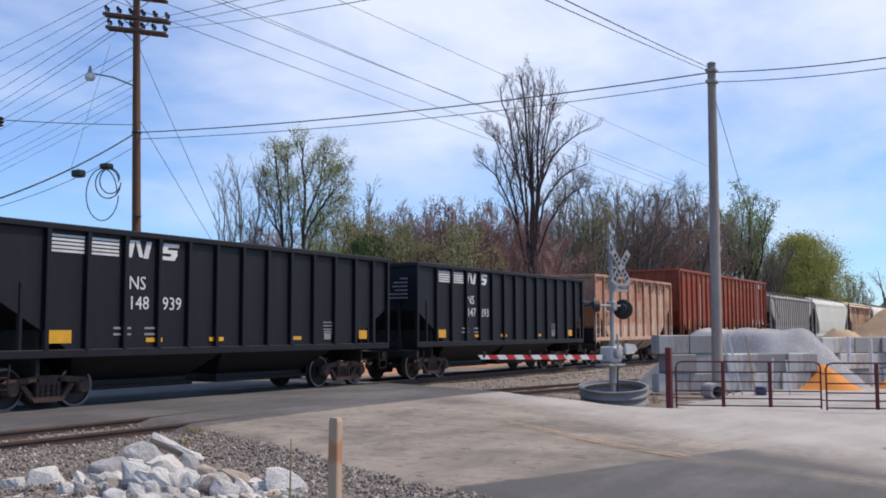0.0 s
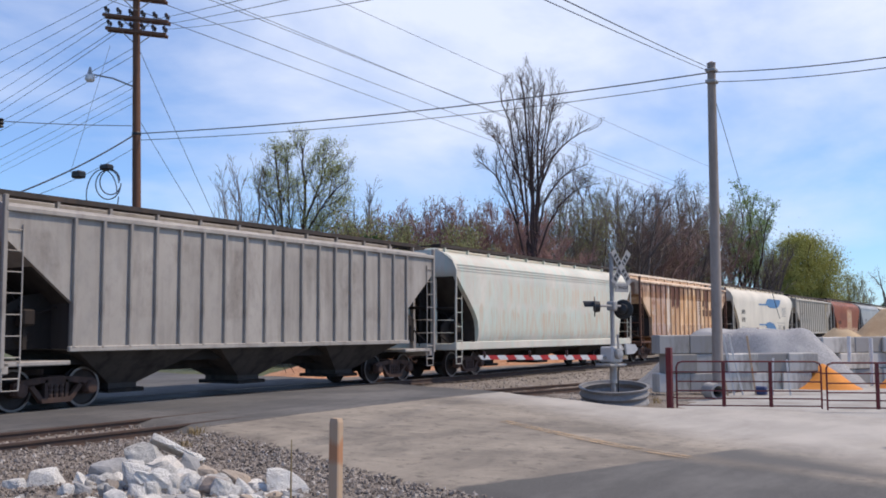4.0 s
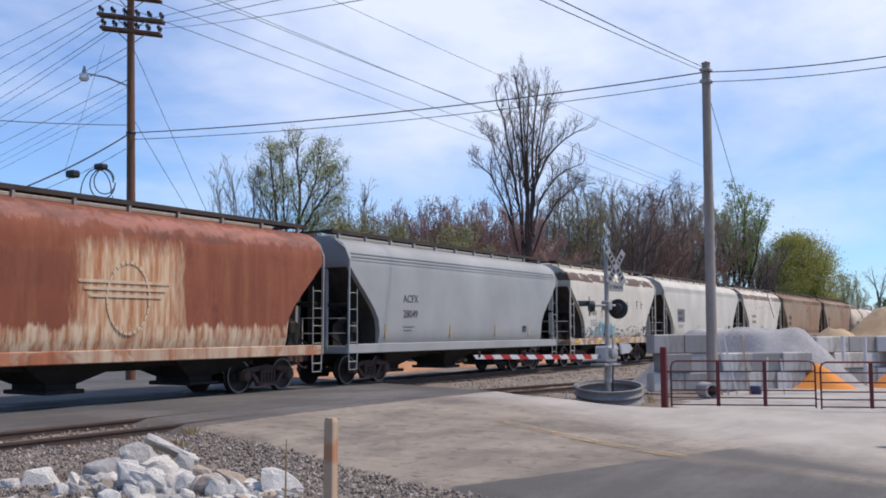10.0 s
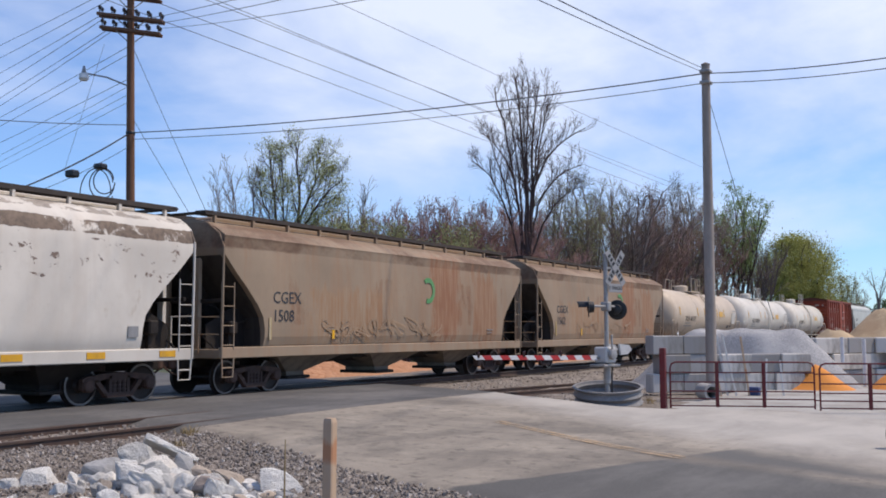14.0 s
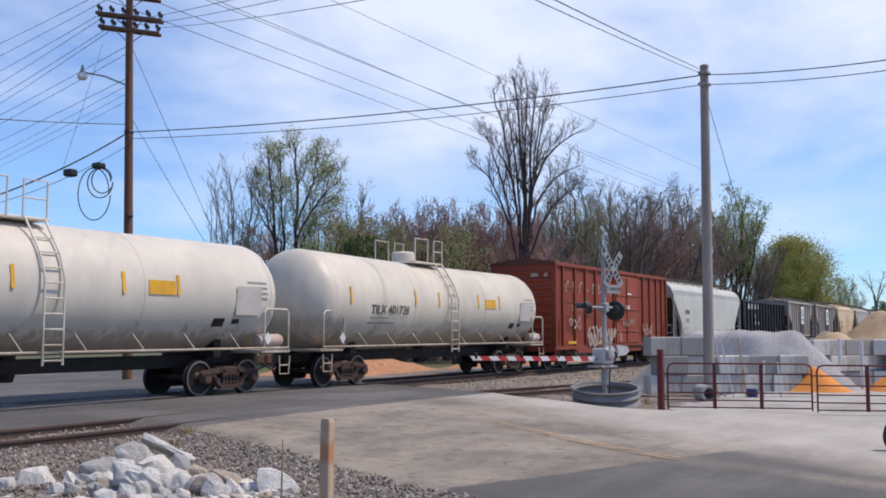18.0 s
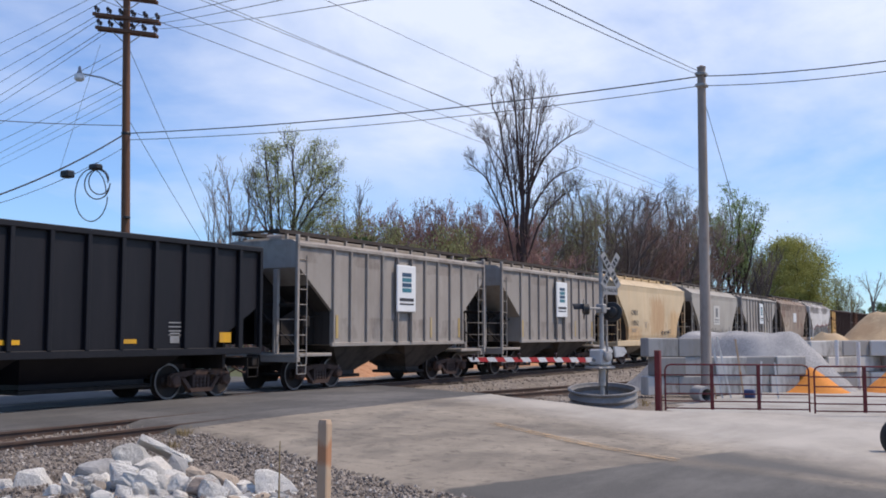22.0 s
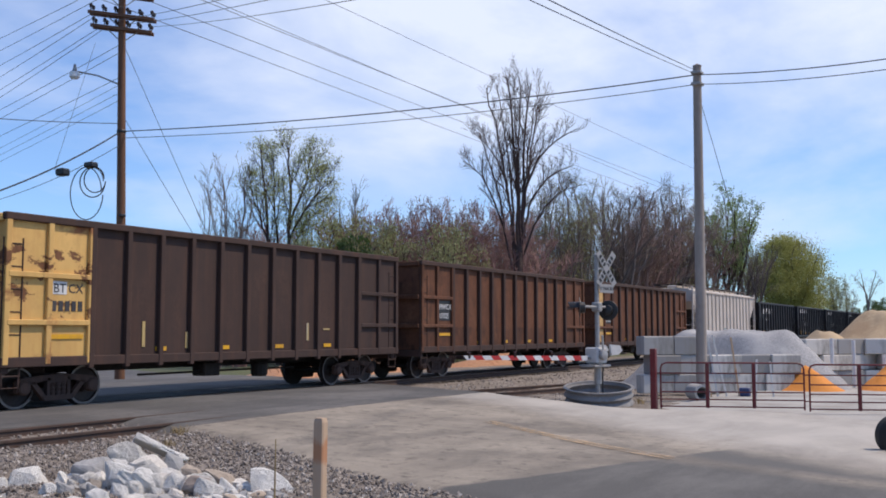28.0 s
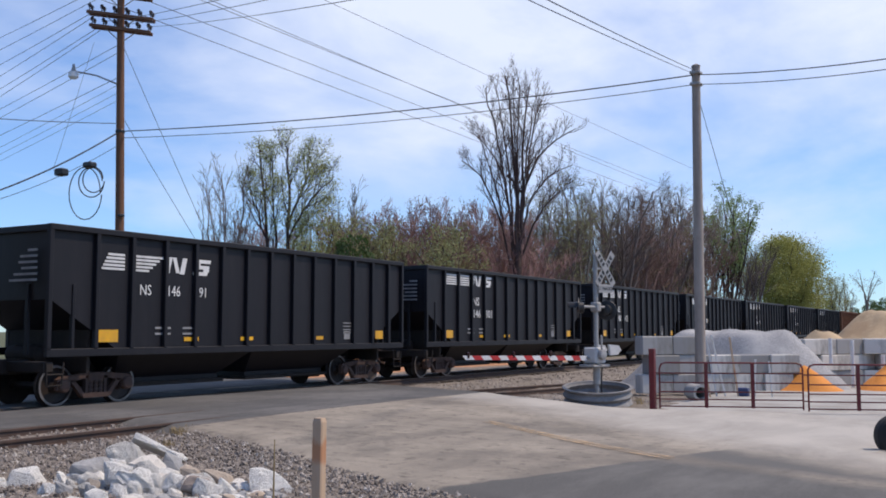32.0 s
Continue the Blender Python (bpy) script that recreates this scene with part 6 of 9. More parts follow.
M_GS = painted("pale grey streaked paint", (0.415, 0.385, 0.335), (0.32, 0.285, 0.24), 0.4, (0.33, 0.3, 0.26), 0.25, 0.65, 25.0)
peel(M_GS, 3.7, 4.8, (0.16, 0.135, 0.115), 0.42, 0.7, 0.6, (0.7, 0.7, 1.3), 26.0, 0.25)
M_CHALK = painted("worn white enamel", (0.60, 0.59, 0.55), (0.41, 0.38, 0.33), 0.9, (0.41, 0.38, 0.33), 0.8, 0.7)
c, L = covered("s", 423.3, 434.5, "pale grey covered hopper with dark graffiti along the sill", M_GS, "gs25", posts=9, bays=2, flat=True, crease=False)
scrawl(c, -1.95, 1.38, 2.4, 0.8, -1.58, M_DARKTXT, 14, 6, 0.022)
scrawl(c, 0.5, 1.38, 2.9, 0.75, -1.58, M_PANEL, 15, 7, 0.016)
sign(c, "faded_board", [(-0.65, 2.2, 1.35, 1.25)], -1.577, M_CHALK, "worn white painted square")
sign(c, "faded_stripe", [(-0.25, 2.7, 0.55, 0.6)], -1.586, M_PANEL)
sign(c, "caption_bar", [(-0.5, 2.48, 1.0, 0.08), (-0.5, 2.34, 1.0, 0.05)], -1.586, M_PANEL)
M_TEALF = painted("faded teal stencil", (0.16, 0.27, 0.29), (0.36, 0.37, 0.34), 0.7, (0.36, 0.35, 0.31), 0.5, 0.7)
sign(c, "number_bars", [(-3.95 + 0.24 * i, 2.52 - 0.45 * j, 0.11, 0.2) for i in range(3) for j in range(2)], -1.579, M_TEALF)
date_box(c, 3.7, 1.6, -1.58, 0.36, 0.2)

c, L = covered("r", 435.75, 447.4, "weathered grey ribbed covered hopper with a white sign board", M_G4, "gr26", ribs=10, bays=thirds(11.65, 1.75, 2))
board(c, -0.65, 2.35)
for x in (-L / 2 + 1.9, 1.7):
    sign(c, "reflector", [(x, 1.5, 0.12, 0.7)], -1.512, M_YWORN)

M_R27 = painted("brown stained grey paint", (0.34, 0.27, 0.21), (0.17, 0.1, 0.07), 0.7, (0.14, 0.1, 0.08), 0.5, 0.75, 27.0, 0.25, (0.2, 0.12, 0.08))
peel(M_R27, 1.2, 3.6, (0.52, 0.43, 0.32), 0.5, 0.6, 0.8, (1.0, 1.0, 0.8), 27.0, 0.1)
peel(M_R27, 3.2, 4.8, (0.12, 0.075, 0.05), 0.44, 0.7, 0.8, (1.0, 1.0, 0.9), 28.0, 0.15)
c, L = covered("s", 448.85, 460.3, "brown-stained grey covered hopper", M_R27, "r27", crease=False, posts=9, bays=2, flat=True)
sign(c, "white_patch", [(-0.6, 2.6, 1.3, 0.8)], -1.60, M_WHITE)

M_W28 = painted("grimy white paint", (0.64, 0.62, 0.59), (0.42, 0.38, 0.34), 0.5, (0.36, 0.33, 0.31), 0.35, 0.7, 28.0)
peel(M_W28, 3.2, 4.9, (0.14, 0.115, 0.10), 0.41, 0.6, 0.8, (0.8, 0.8, 1.2), 29.0, 0.12)
peel(M_W28, 1.0, 3.6, (0.30, 0.24, 0.20), 0.50, 0.8, 0.7, (1.0, 1.0, 0.9), 30.0, 0.08)
c, L = covered("s", 461.8, 473.25, "grimy white covered hopper with dark and red graffiti", M_W28, "w28", crease=False, posts=9, bays=2, flat=True)
M_SPRAYG = painted("grey spray paint", (0.20, 0.19, 0.18), (0.36, 0.33, 0.30), 0.7, (0.07, 0.065, 0.06), 0.6, 0.7)
peel(M_SPRAYG, 1.0, 2.8, (0.06, 0.055, 0.055), 0.46, 1.6, 0.85, (1.2, 1.2, 0.7), 40.0, 0.1)
M_SPRAYD = painted("dark spray paint", (0.075, 0.072, 0.072), (0.16, 0.15, 0.14), 0.6, (0.2, 0.18, 0.17), 0.5, 0.6)
M_SPRAYR = painted("dull red spray paint", (0.30, 0.11, 0.10), (0.3, 0.2, 0.18), 0.5, rough=0.65)
M_SPRAYT = painted("teal spray paint", (0.20, 0.30, 0.31), (0.2, 0.2, 0.2), 0.6, (0.14, 0.14, 0.14), 0.5, rough=0.65)
rng = random.Random(28)
xs = [-L / 2 + 1.95 + 0.76 * i for i in range(11)]
for i, x in enumerate(xs):
    top = 2.15 + 0.28 * rng.random() - (0.2 if i in (0, 10) else 0)
    arch = [(x, 1.3)] + [(x + 0.74 * (0.5 - 0.5 * math.cos(math.pi * k / 6)), top + 0.16 * math.sin(math.pi * k / 6)) for k in range(7)] + [(x + 0.74, 1.3)]
    g = part("graffiti", MB().plate(arch, -1.584, -1.575), M_SPRAYG, c, "grey sprayed letter")
    rim = MB().tube([(px_, -1.586, pz_) for px_, pz_ in arch[1:-1]], 0.03, 5)
    part("graffiti_outline", rim, M_SPRAYR, g, "dull red sprayed outline")
    if i % 3 != 1:
        part("graffiti_fill", MB().plate([(x + 0.2, 1.45), (x + 0.55, 1.45), (x + 0.5, top - 0.35), (x + 0.28, top - 0.25)], -1.592, -1.585), M_SPRAYD, g)
    else:
        part("graffiti_fill", MB().plate([(x + 0.2, 1.4), (x + 0.42, 1.35), (x + 0.5, 1.55), (x + 0.38, 1.62), (x + 0.26, 1.58)], -1.592, -1.585), M_SPRAYT, g)
date_box(c, 2.1, 1.75, -1.60, 0.5, 0.42)
for i in range(5):
    sign(c, "reflector", [(-L / 2 + 0.5 + 2.5 * i, 1.07, 0.5, 0.15)], -1.54, M_YELLOW)

# -- gondolas --
M_GON = painted("dark brown gondola rust", (0.062, 0.038, 0.031), (0.10, 0.05, 0.033), 0.5, (0.035, 0.026, 0.024), 0.4, 0.8, 30.0)
M_GON2 = painted("brown gondola rust", (0.135, 0.054, 0.028), (0.05, 0.025, 0.017), 0.65, (0.20, 0.083, 0.038), 0.5, 0.8, 31.0, 0.32, (0.10, 0.042, 0.022))
M_YEL = painted("rusted yellow paint", (0.72, 0.45, 0.15), (0.50, 0.26, 0.08), 0.5, (0.45, 0.24, 0.09), 0.4, 0.7, 32.0, 0.24, (0.26, 0.10, 0.04))
M_CREAMG = painted("rusted cream paint", (0.60, 0.38, 0.15), (0.35, 0.17, 0.08), 0.5, (0.3, 0.16, 0.08), 0.45, 0.7, 33.0, 0.3, (0.2, 0.1, 0.05))


peel(M_YEL, 1.0, 4.2, (0.17, 0.07, 0.035), 0.55, 1.5, 0.95, (1.0, 1.0, 1.5), 31.0)
peel(M_CREAMG, 1.0, 4.2, (0.2, 0.085, 0.04), 0.55, 1.5, 0.95, (1.0, 1.0, 1.5), 32.0)
peel(M_GON2, 1.0, 4.1, (0.23, 0.105, 0.055), 0.47, 0.5, 0.7, (1.0, 1.0, 0.7), 33.0, 0.2)
peel(M_GON2, 0.8, 2.1, (0.05, 0.026, 0.019), 0.44, 0.9, 0.75, (1.2, 1.2, 0.8), 34.0, 0.2)
peel(M_GON, 1.0, 4.1, (0.10, 0.055, 0.04), 0.5, 0.6, 0.6, (1.4, 1.4, 0.5), 35.0, 0.2)


def gondola(u0, u1, key, body, end_mat, label, mark="", num="", rib_mat=None, half=False):
    car, L = car_thing("gondola_car", label, "gondola car", u0, u1)
    tagged(car, group="freight cars")
    L2, hw, zb, zt = L / 2, 1.44, 0.97, 4.06
    rib_mat = rib_mat or body
    part("tub", stack([(zb, L2 - 0.12, hw - 0.1), (zb + 0.1, L2 - 0.1, hw), (zt, L2 - 0.1, hw), (zt, L2 - 0.18, hw - 0.07), (1.4, L2 - 0.2, hw - 0.07)]), body, car)
    chord = shared("top_chord:%s" % key, lambda: MB().box(-L2, -0.08, zt - 0.1, L2, 0.08, zt + 0.06, 0.02), rib_mat)
    sill = shared("side_sill:%s" % key, lambda: MB().box(-L2, -0.06, zb - 0.05, L2, 0.06, zb + 0.16, 0.015), rib_mat)
    for s in (-1, 1):
        put("top_chord", chord, car, (0, s * (hw + 0.04), 0))
        put("side_sill", sill, car, (0, s * (hw + 0.04), 0))
    rib = shared("rib:%s" % key, lambda: MB().box(-0.07, -0.07, zb - 0.12, 0.07, 0.07, zt - 0.05, 0.015), rib_mat)
    for i in range(11):
        x = -L2 + 2.25 + (L - 4.5) * i / 10
        for s in (-1, 1):
            put("rib", rib, car, (x, s * (hw + 0.05), 0))
    for e in (-1, 1):
        end_m = end_mat if e < 0 else body
        for s in (-1, 1):
            em = end_m
            part("end_side_panel", MB().box(e * (L2 - 0.06), s * (hw - 0.02), zb + 0.1, e * (L2 - 1.12), s * (hw + 0.025), zt - 0.08, 0.01), em, car)
            em = body if half else em
            part("end_side_panel", MB().box(e * (L2 - 1.12), s * (hw - 0.02), zb + 0.1, e * (L2 - 2.15), s * (hw + 0.025), zt - 0.08, 0.01), em, car)
            for x in (0.1, 1.12, 2.2):
                part("end_side_post", MB().box(e * (L2 - x) - 0.07, s * (hw + 0.05) - 0.06, zb, e * (L2 - x) + 0.07, s * (hw + 0.05) + 0.06, zt - 0.02, 0.015), em, car)
            for z in (1.85, 2.85):
                part("end_side_beam", MB().box(e * (L2 - 0.1), s * (hw + 0.05) - 0.07, z - 0.06, e * (L2 - 2.15), s * (hw + 0.05) + 0.05, z + 0.06, 0.015), em, car)
        part("end_wall", MB().box(e * (L2 - 0.1) - 0.05, -hw, zb + 0.05, e * (L2 - 0.1) + 0.05, hw, zt, 0.01), em, car)
        for z in (1.85, 2.85, zt - 0.05):
            part("end_beam", MB().box(e * (L2 - 0.03) - 0.09, -hw, z - 0.08, e * (L2 - 0.03) + 0.09, hw, z + 0.08, 0.02), em, car)
    tub = shared("belly:%s" % key, lambda: MB().rings([[(-3.6, -1.1, 0.5), (3.6, -1.1, 0.5), (3.6, 1.1, 0.5), (-3.6, 1.1, 0.5)], [(-4.2, -1.2, 1.0), (4.2, -1.2, 1.0), (4.2, 1.2, 1.0), (-4.2, 1.2, 1.0)]]), M_UNDER)
    brake = shared("brake_gear", lambda: MB().tube([(-3.2, -0.9, 0.62), (0.4, -0.7, 0.62), (3.1, -0.6, 0.6)], 0.03).lathe([(0.2, 0.42), (0.24, 0.5), (0.24, 0.75), (0.2, 0.8)], 12, Matrix.Translation((1.2, -0.9, 0))).box(-1.0, -0.95, 0.5, -0.4, -0.5, 0.85, 0.03), M_UNDER)
    put("brake_gear", brake, car, (0, 0, 0))
    if mark:
        part("number_panel", MB().box(-L2 + 1.22, -hw - 0.04, 2.05, -L2 + 2.1, -hw - 0.026, 2.75), M_BLACK, car, "black number panel")
        letters(car, mark, -L2 + 1.28, 2.44, 0.28, -hw - 0.046, M_WHITE, 0.95)
        letters(car, num, -L2 + 1.27, 2.12, 0.28, -hw - 0.046, M_WHITE, 0.82)
    sign(car, "reflector", [(-L2 + 1.2, 1.5, 0.85, 0.1)], -hw - 0.045, M_YELLOW)
    for i in range(4):
        sign(car, "reflector", [(-L2 + 4.2 + 2.2 * i, 1.2, 0.35, 0.1)], -hw - 0.012, M_YELLOW)
    common(car, L, 1.8, rib_mat, key, 1.0, hw, 3.6)
    return car


c = gondola(474.7, 489.45, "gon29", M_GON, M_YEL, "dark brown high-sided gondola with a rusted yellow end")
part("number_panel", MB().box(-6.15, -1.475, 2.46, -5.78, -1.462, 2.74), M_WHITE, c, "white number panel")
letters(c, "BT", -6.13, 2.5, 0.28, -1.479, M_DARKTXT)
letters(c, "CX", -5.74, 2.5, 0.28, -1.47, M_DARKTXT)
sign(c, "number_bars", [(-6.15 + 0.17 * i, 2.1, 0.11, 0.22) for i in range(5)], -1.472, M_DARKTXT)
for x, z, w, hh in ((-3.6, 1.3, 0.09, 0.6), (-2.2, 1.25, 0.12, 0.4), (2.6, 1.4, 0.1, 0.5), (3.4, 1.7, 0.3, 0.05)):
    sign(c, "paint_smear", [(x, z, w, hh)], -1.452, M_YWORN)
gondola(490.9, 505.65, "gon30", M_GON2, M_GON2, "rust-brown high-sided ribbed gondola with number panel", "MWCX", "101025", M_GON)
gondola(507.2, 522.1, "gon31", M_GON2, M_CREAMG, "rust-brown high-sided gondola with a cream-painted end", "MWCX", "101042", M_GON, True)

M_GR32 = painted("pale grey ribbed paint", (0.58, 0.515, 0.45), (0.44, 0.38, 0.33), 0.35, (0.35, 0.32, 0.3), 0.3, 0.65, 34.0)
c, L = covered("r", 523.5, 540.3, "pale grey ribbed covered hopper with white ladders", M_GR32, "gr32", ribs=15, bays=thirds(16.8, 1.75, 3), bay_mat=painted("dusty bay paint", (0.22, 0.19, 0.165), (0.06, 0.05, 0.043), 0.6, (0.13, 0.11, 0.095), 0.4, 0.85, 34.5))
letters(c, "47", -L / 2 + 2.72, 2.3, 0.4, -1.515, M_DULL)
letters(c, "NL", -L / 2 + 2.72, 2.8, 0.34, -1.515, M_DULL)
sign(c, "orange_patch", [(-L / 2 + 1.85, 1.85, 0.5, 0.35)], -1.51, M_YWORN)
sign(c, "blue_patch", [(-0.75, 1.62, 0.5, 0.26)], -1.51, M_TEALF)
stencils(c, 5.0, 1.7, -1.515, M_DULL, 2, 0.5)

black_hopper(541.8, "146291", slant=True, low=True)
for k, num in enumerate(("146301", "148542", "147008", "146877", "148215", "147660")):
    black_hopper(557.3 + 15.5 * k, num)
for k in range(3):
    u = 650.4 + 15.6 * k
    c, L = car_thing("hopper_car", "rust-brown ribbed steel open hopper", "hopper car", u, u + 14.0)
    tagged(c, group="freight cars")
    open_hopper(c, L, NS_TOP, "brownfar", M_GON2, NS_RIBS, bays=(-2.6, 2.0), bay_l=2.3, bay_w=1.75, bay_z=0.40)


# ---- ground, road, tracks ----
def ease(a, b, v):
    t = min(1.0, max(0.0, (v - a) / (b - a)))
    return t * t * (3 - 2 * t)


def road_z(y):
    return -0.02 - 0.08 * ease(-5.5, -9.0, y) - 0.2 * ease(-8.0, -14.0, y) - 0.14 * ease(-13.0, -24.0, y) - 0.22 * ease(3.0, 16.0, y)


def ground_z(x, y):
    drop = ease(-2.6, -5.0, y) * min(0.45, max(0.0, 0.019 * (x - 16)))
    near = 0.24 * ease(-7.0, -13.0, y)
    far = 0.1 * ease(3.0, 9.0, y) + 0.25 * ease(9, 40, y)
    n = 0.05 * noise.noise((x * 0.6, y * 0.6, 0.0)) + 0.025 * noise.noise((x * 2.1, y * 2.1, 4.0))
    bury = 0.055 * ease(-3.2, -4.0, y) * ease(-7.6, -6.6, y)
    z = -0.2 + bury - max(drop, near) - far + n * (1.0 if y < 30 else 2.0)
    if -30 < y < -6.2:
        xl = 13.35 + 0.347 * (y + 5.6)
        k = ease(xl - 2.4, xl - 0.3, x) * (1 - ease(xl + 3, xl + 5, x)) * ease(-6.2, -7.2, y)
        z = z * (1 - k) + (road_z(y) - 0.05 + 0.4 * n) * k
    return z


def spread(lo, hi, step, out):
    pts = [lo + step * i for i in range(int((hi - lo) / step) + 1)]
    d, v = step, pts[-1]
    while v < out:
        d *= 1.35
        v += d
        pts.append(v)
    d, v = step, pts[0]
    while v > -out:
        d *= 1.35
        v -= d
        pts.insert(0, v)
    return pts


M_GROUND, nt, bs = mat_nodes("gravelly ground")
tc, vo = nt.nodes.new("ShaderNodeTexCoord"), nt.nodes.new("ShaderNodeTexVoronoi")
vo.inputs["Scale"].default_value = 17
nt.links.new(tc.outputs["Object"], vo.inputs["Vector"])
sepc, sepp = nt.nodes.new("ShaderNodeSeparateColor"), nt.nodes.new("ShaderNodeSeparateXYZ")
nt.links.new(vo.outputs["Color"], sepc.inputs[0])
nt.links.new(tc.outputs["Object"], sepp.inputs[0])
stone = ramp_node(nt, sepc.outputs[0], [(0.0, (0.10, 0.082, 0.068)), (0.3, (0.18, 0.152, 0.127)), (0.7, (0.25, 0.215, 0.182)), (1.0, (0.36, 0.32, 0.275))])
dirt = ramp_node(nt, noise_node(nt, 2.5, 7, 0.65), [(0.3, (0.12, 0.096, 0.074)), (0.7, (0.22, 0.185, 0.145))])
col = mix_col(nt, steps(nt, noise_node(nt, 0.45, 6, 0.6), 0.46, 0.66), stone, dirt)
grass = ramp_node(nt, noise_node(nt, 1.2, 7, 0.7), [(0.3, (0.10, 0.085, 0.05)), (0.55, (0.09, 0.11, 0.045)), (0.75, (0.17, 0.14, 0.085))])
edge = nt.nodes.new("ShaderNodeMath")
edge.operation = "MULTIPLY_ADD"
nt.links.new(noise_node(nt, 0.5, 5, 0.6), edge.inputs[0])
edge.inputs[1].default_value = 5.0
nt.links.new(sepp.outputs[1], edge.inputs[2])
col = mix_col(nt, steps(nt, edge.outputs[0], 8.5, 11.5), col, grass)
nt.links.new(col, bs.inputs["Base Color"])
bs.inputs["Roughness"].default_value = 0.95
bump_to(nt, bs, vo.outputs["Distance"], 0.9, 0.03)

b = MB()
gx, gy = spread(-6, 62, 0.5, 2500), spread(-26, 20, 0.5, 2500)
b.v = [(x, y, ground_z(x, y)) for x in gx for y in gy]
ny = len(gy)
b.f = [(i * ny + j, (i + 1) * ny + j, (i + 1) * ny + j + 1, i * ny + j + 1) for i in range(len(gx) - 1) for j in range(ny - 1)]
solid("ground", b, M_GROUND, "gravel and dirt ground beside the tracks", "ground", kind="structure", smooth=True)


def road_edges(y):
    wob = 0.18 * noise.noise((y * 0.7, 3.3, 0)) + 0.07 * noise.noise((y * 2.7, 8.1, 0))
    wob2 = 0.22 * noise.noise((y * 0.6, 13.3, 0)) + 0.08 * noise.noise((y * 2.9, 18.1, 0))
    return 13.35 + 0.347 * (y + 5.6) + wob - 9.0 * ease(-4.4, -3.2, y), 24.3 + 0.40 * (y + 6.7) + wob2 + 3.5 * ease(-10.0, -14.5, y)


def paving(name, base, dust, crack, dust_lo, dust_hi, fine, newer=None):
    """Worn asphalt under dust; newer: the tone of the repaved lane, which ends along a ragged seam."""
    m, nt, bs = mat_nodes(name)
    big = noise_node(nt, 0.3, 9, 0.68, (1.0, 0.55, 1.0), distort=0.3)
    sweep = noise_node(nt, 0.55, 9, 0.7, (0.55, 1.25, 1.0), shift=(4, 1, 0), distort=0.4)
    small = noise_node(nt, fine, 5, 0.7)
    c = ramp_node(nt, small, [(0.25, tuple(v * 0.6 for v in base)), (0.5, base), (0.75, tuple(v * 1.4 for v in base))])
    c = mix_col(nt, steps(nt, big, dust_lo, dust_hi), c, dust)
    t = nt.nodes.new("ShaderNodeMath")
    t.operation = "MULTIPLY"
    nt.links.new(steps(nt, sweep, 0.44, 0.64), t.inputs[0])
    t.inputs[1].default_value = 0.75
    c = mix_col(nt, t.outputs[0], c, crack)
    spot = noise_node(nt, 4.5, 8, 0.75, (1.0, 0.8, 1.0), shift=(7, 2, 0))
    c = mix_col(nt, steps(nt, spot, 0.53, 0.66), c, tuple(v * 0.68 for v in base))
    if newer:
        tc, sp = nt.nodes.new("ShaderNodeTexCoord"), nt.nodes.new("ShaderNodeSeparateXYZ")
        nt.links.new(tc.outputs["Object"], sp.inputs[0])

        def side(kx, ky, k0, wob, soft, scale):
            a_, b_, c_ = (nt.nodes.new("ShaderNodeMath") for _ in range(3))
            for q in (a_, b_, c_):
                q.operation = "MULTIPLY_ADD"
            nt.links.new(sp.outputs[0], a_.inputs[0])
            a_.inputs[1].default_value, a_.inputs[2].default_value = kx, k0 - 0.5 * wob
            nt.links.new(sp.outputs[1], b_.inputs[0])
            b_.inputs[1].default_value = ky
            nt.links.new(a_.outputs[0], b_.inputs[2])
            nt.links.new(noise_node(nt, scale, 6, 0.6, (1.0, 1.0, 1.0), shift=(k0, 2, 0)), c_.inputs[0])
            c_.inputs[1].default_value = wob
            nt.links.new(b_.outputs[0], c_.inputs[2])
            return steps(nt, c_.outputs[0], -soft, soft)

        def both(x_, y_):
            q = nt.nodes.new("ShaderNodeMath")
            q.operation = "MULTIPLY"
            nt.links.new(x_, q.inputs[0])
            nt.links.new(y_, q.inputs[1])
            return q.outputs[0]
        rough_ = ramp_node(nt, small, [(0.25, tuple(v * 0.7 for v in newer)), (0.75, tuple(v * 1.3 for v in newer))])
        rough_ = mix_col(nt, steps(nt, noise_node(nt, 0.8, 8, 0.7, (0.5, 1.4, 1.0), shift=(9, 3, 0)), 0.45, 0.75), rough_, tuple(v * 1.7 for v in newer))
        seam_ = side(-0.345, -0.939, -8.52, 0.4, 0.05, 1.1)
        lane = side(-0.95, 0.312, 18.53, 0.7, 0.3, 0.8)
        pale = nt.nodes.new("ShaderNodeMath")
        pale.operation = "MULTIPLY"
        nt.links.new(side(0.836, -0.548, -22.63, 1.6, 1.0, 0.6), pale.inputs[0])
        pale.inputs[1].default_value = 0.8
        c = mix_col(nt, pale.outputs[0], c, mix_col(nt, steps(nt, sweep, 0.4, 0.7), (0.47, 0.44, 0.39), (0.34, 0.316, 0.278)))
        c = mix_col(nt, both(seam_, lane), c, rough_)
        rut = both(side(-0.862, 0.508, 21.74, 1.0, 0.4, 0.7), side(0.95, -0.312, -19.0, 0.8, 0.3, 0.7))
        c = mix_col(nt, both(rut, seam_), c, tuple(v * 1.25 for v in newer))
    nt.links.new(c, bs.inputs["Base Color"])
    bs.inputs["Roughness"].default_value = 0.88
    bump_to(nt, bs, small, 0.35, 0.008)
    return m


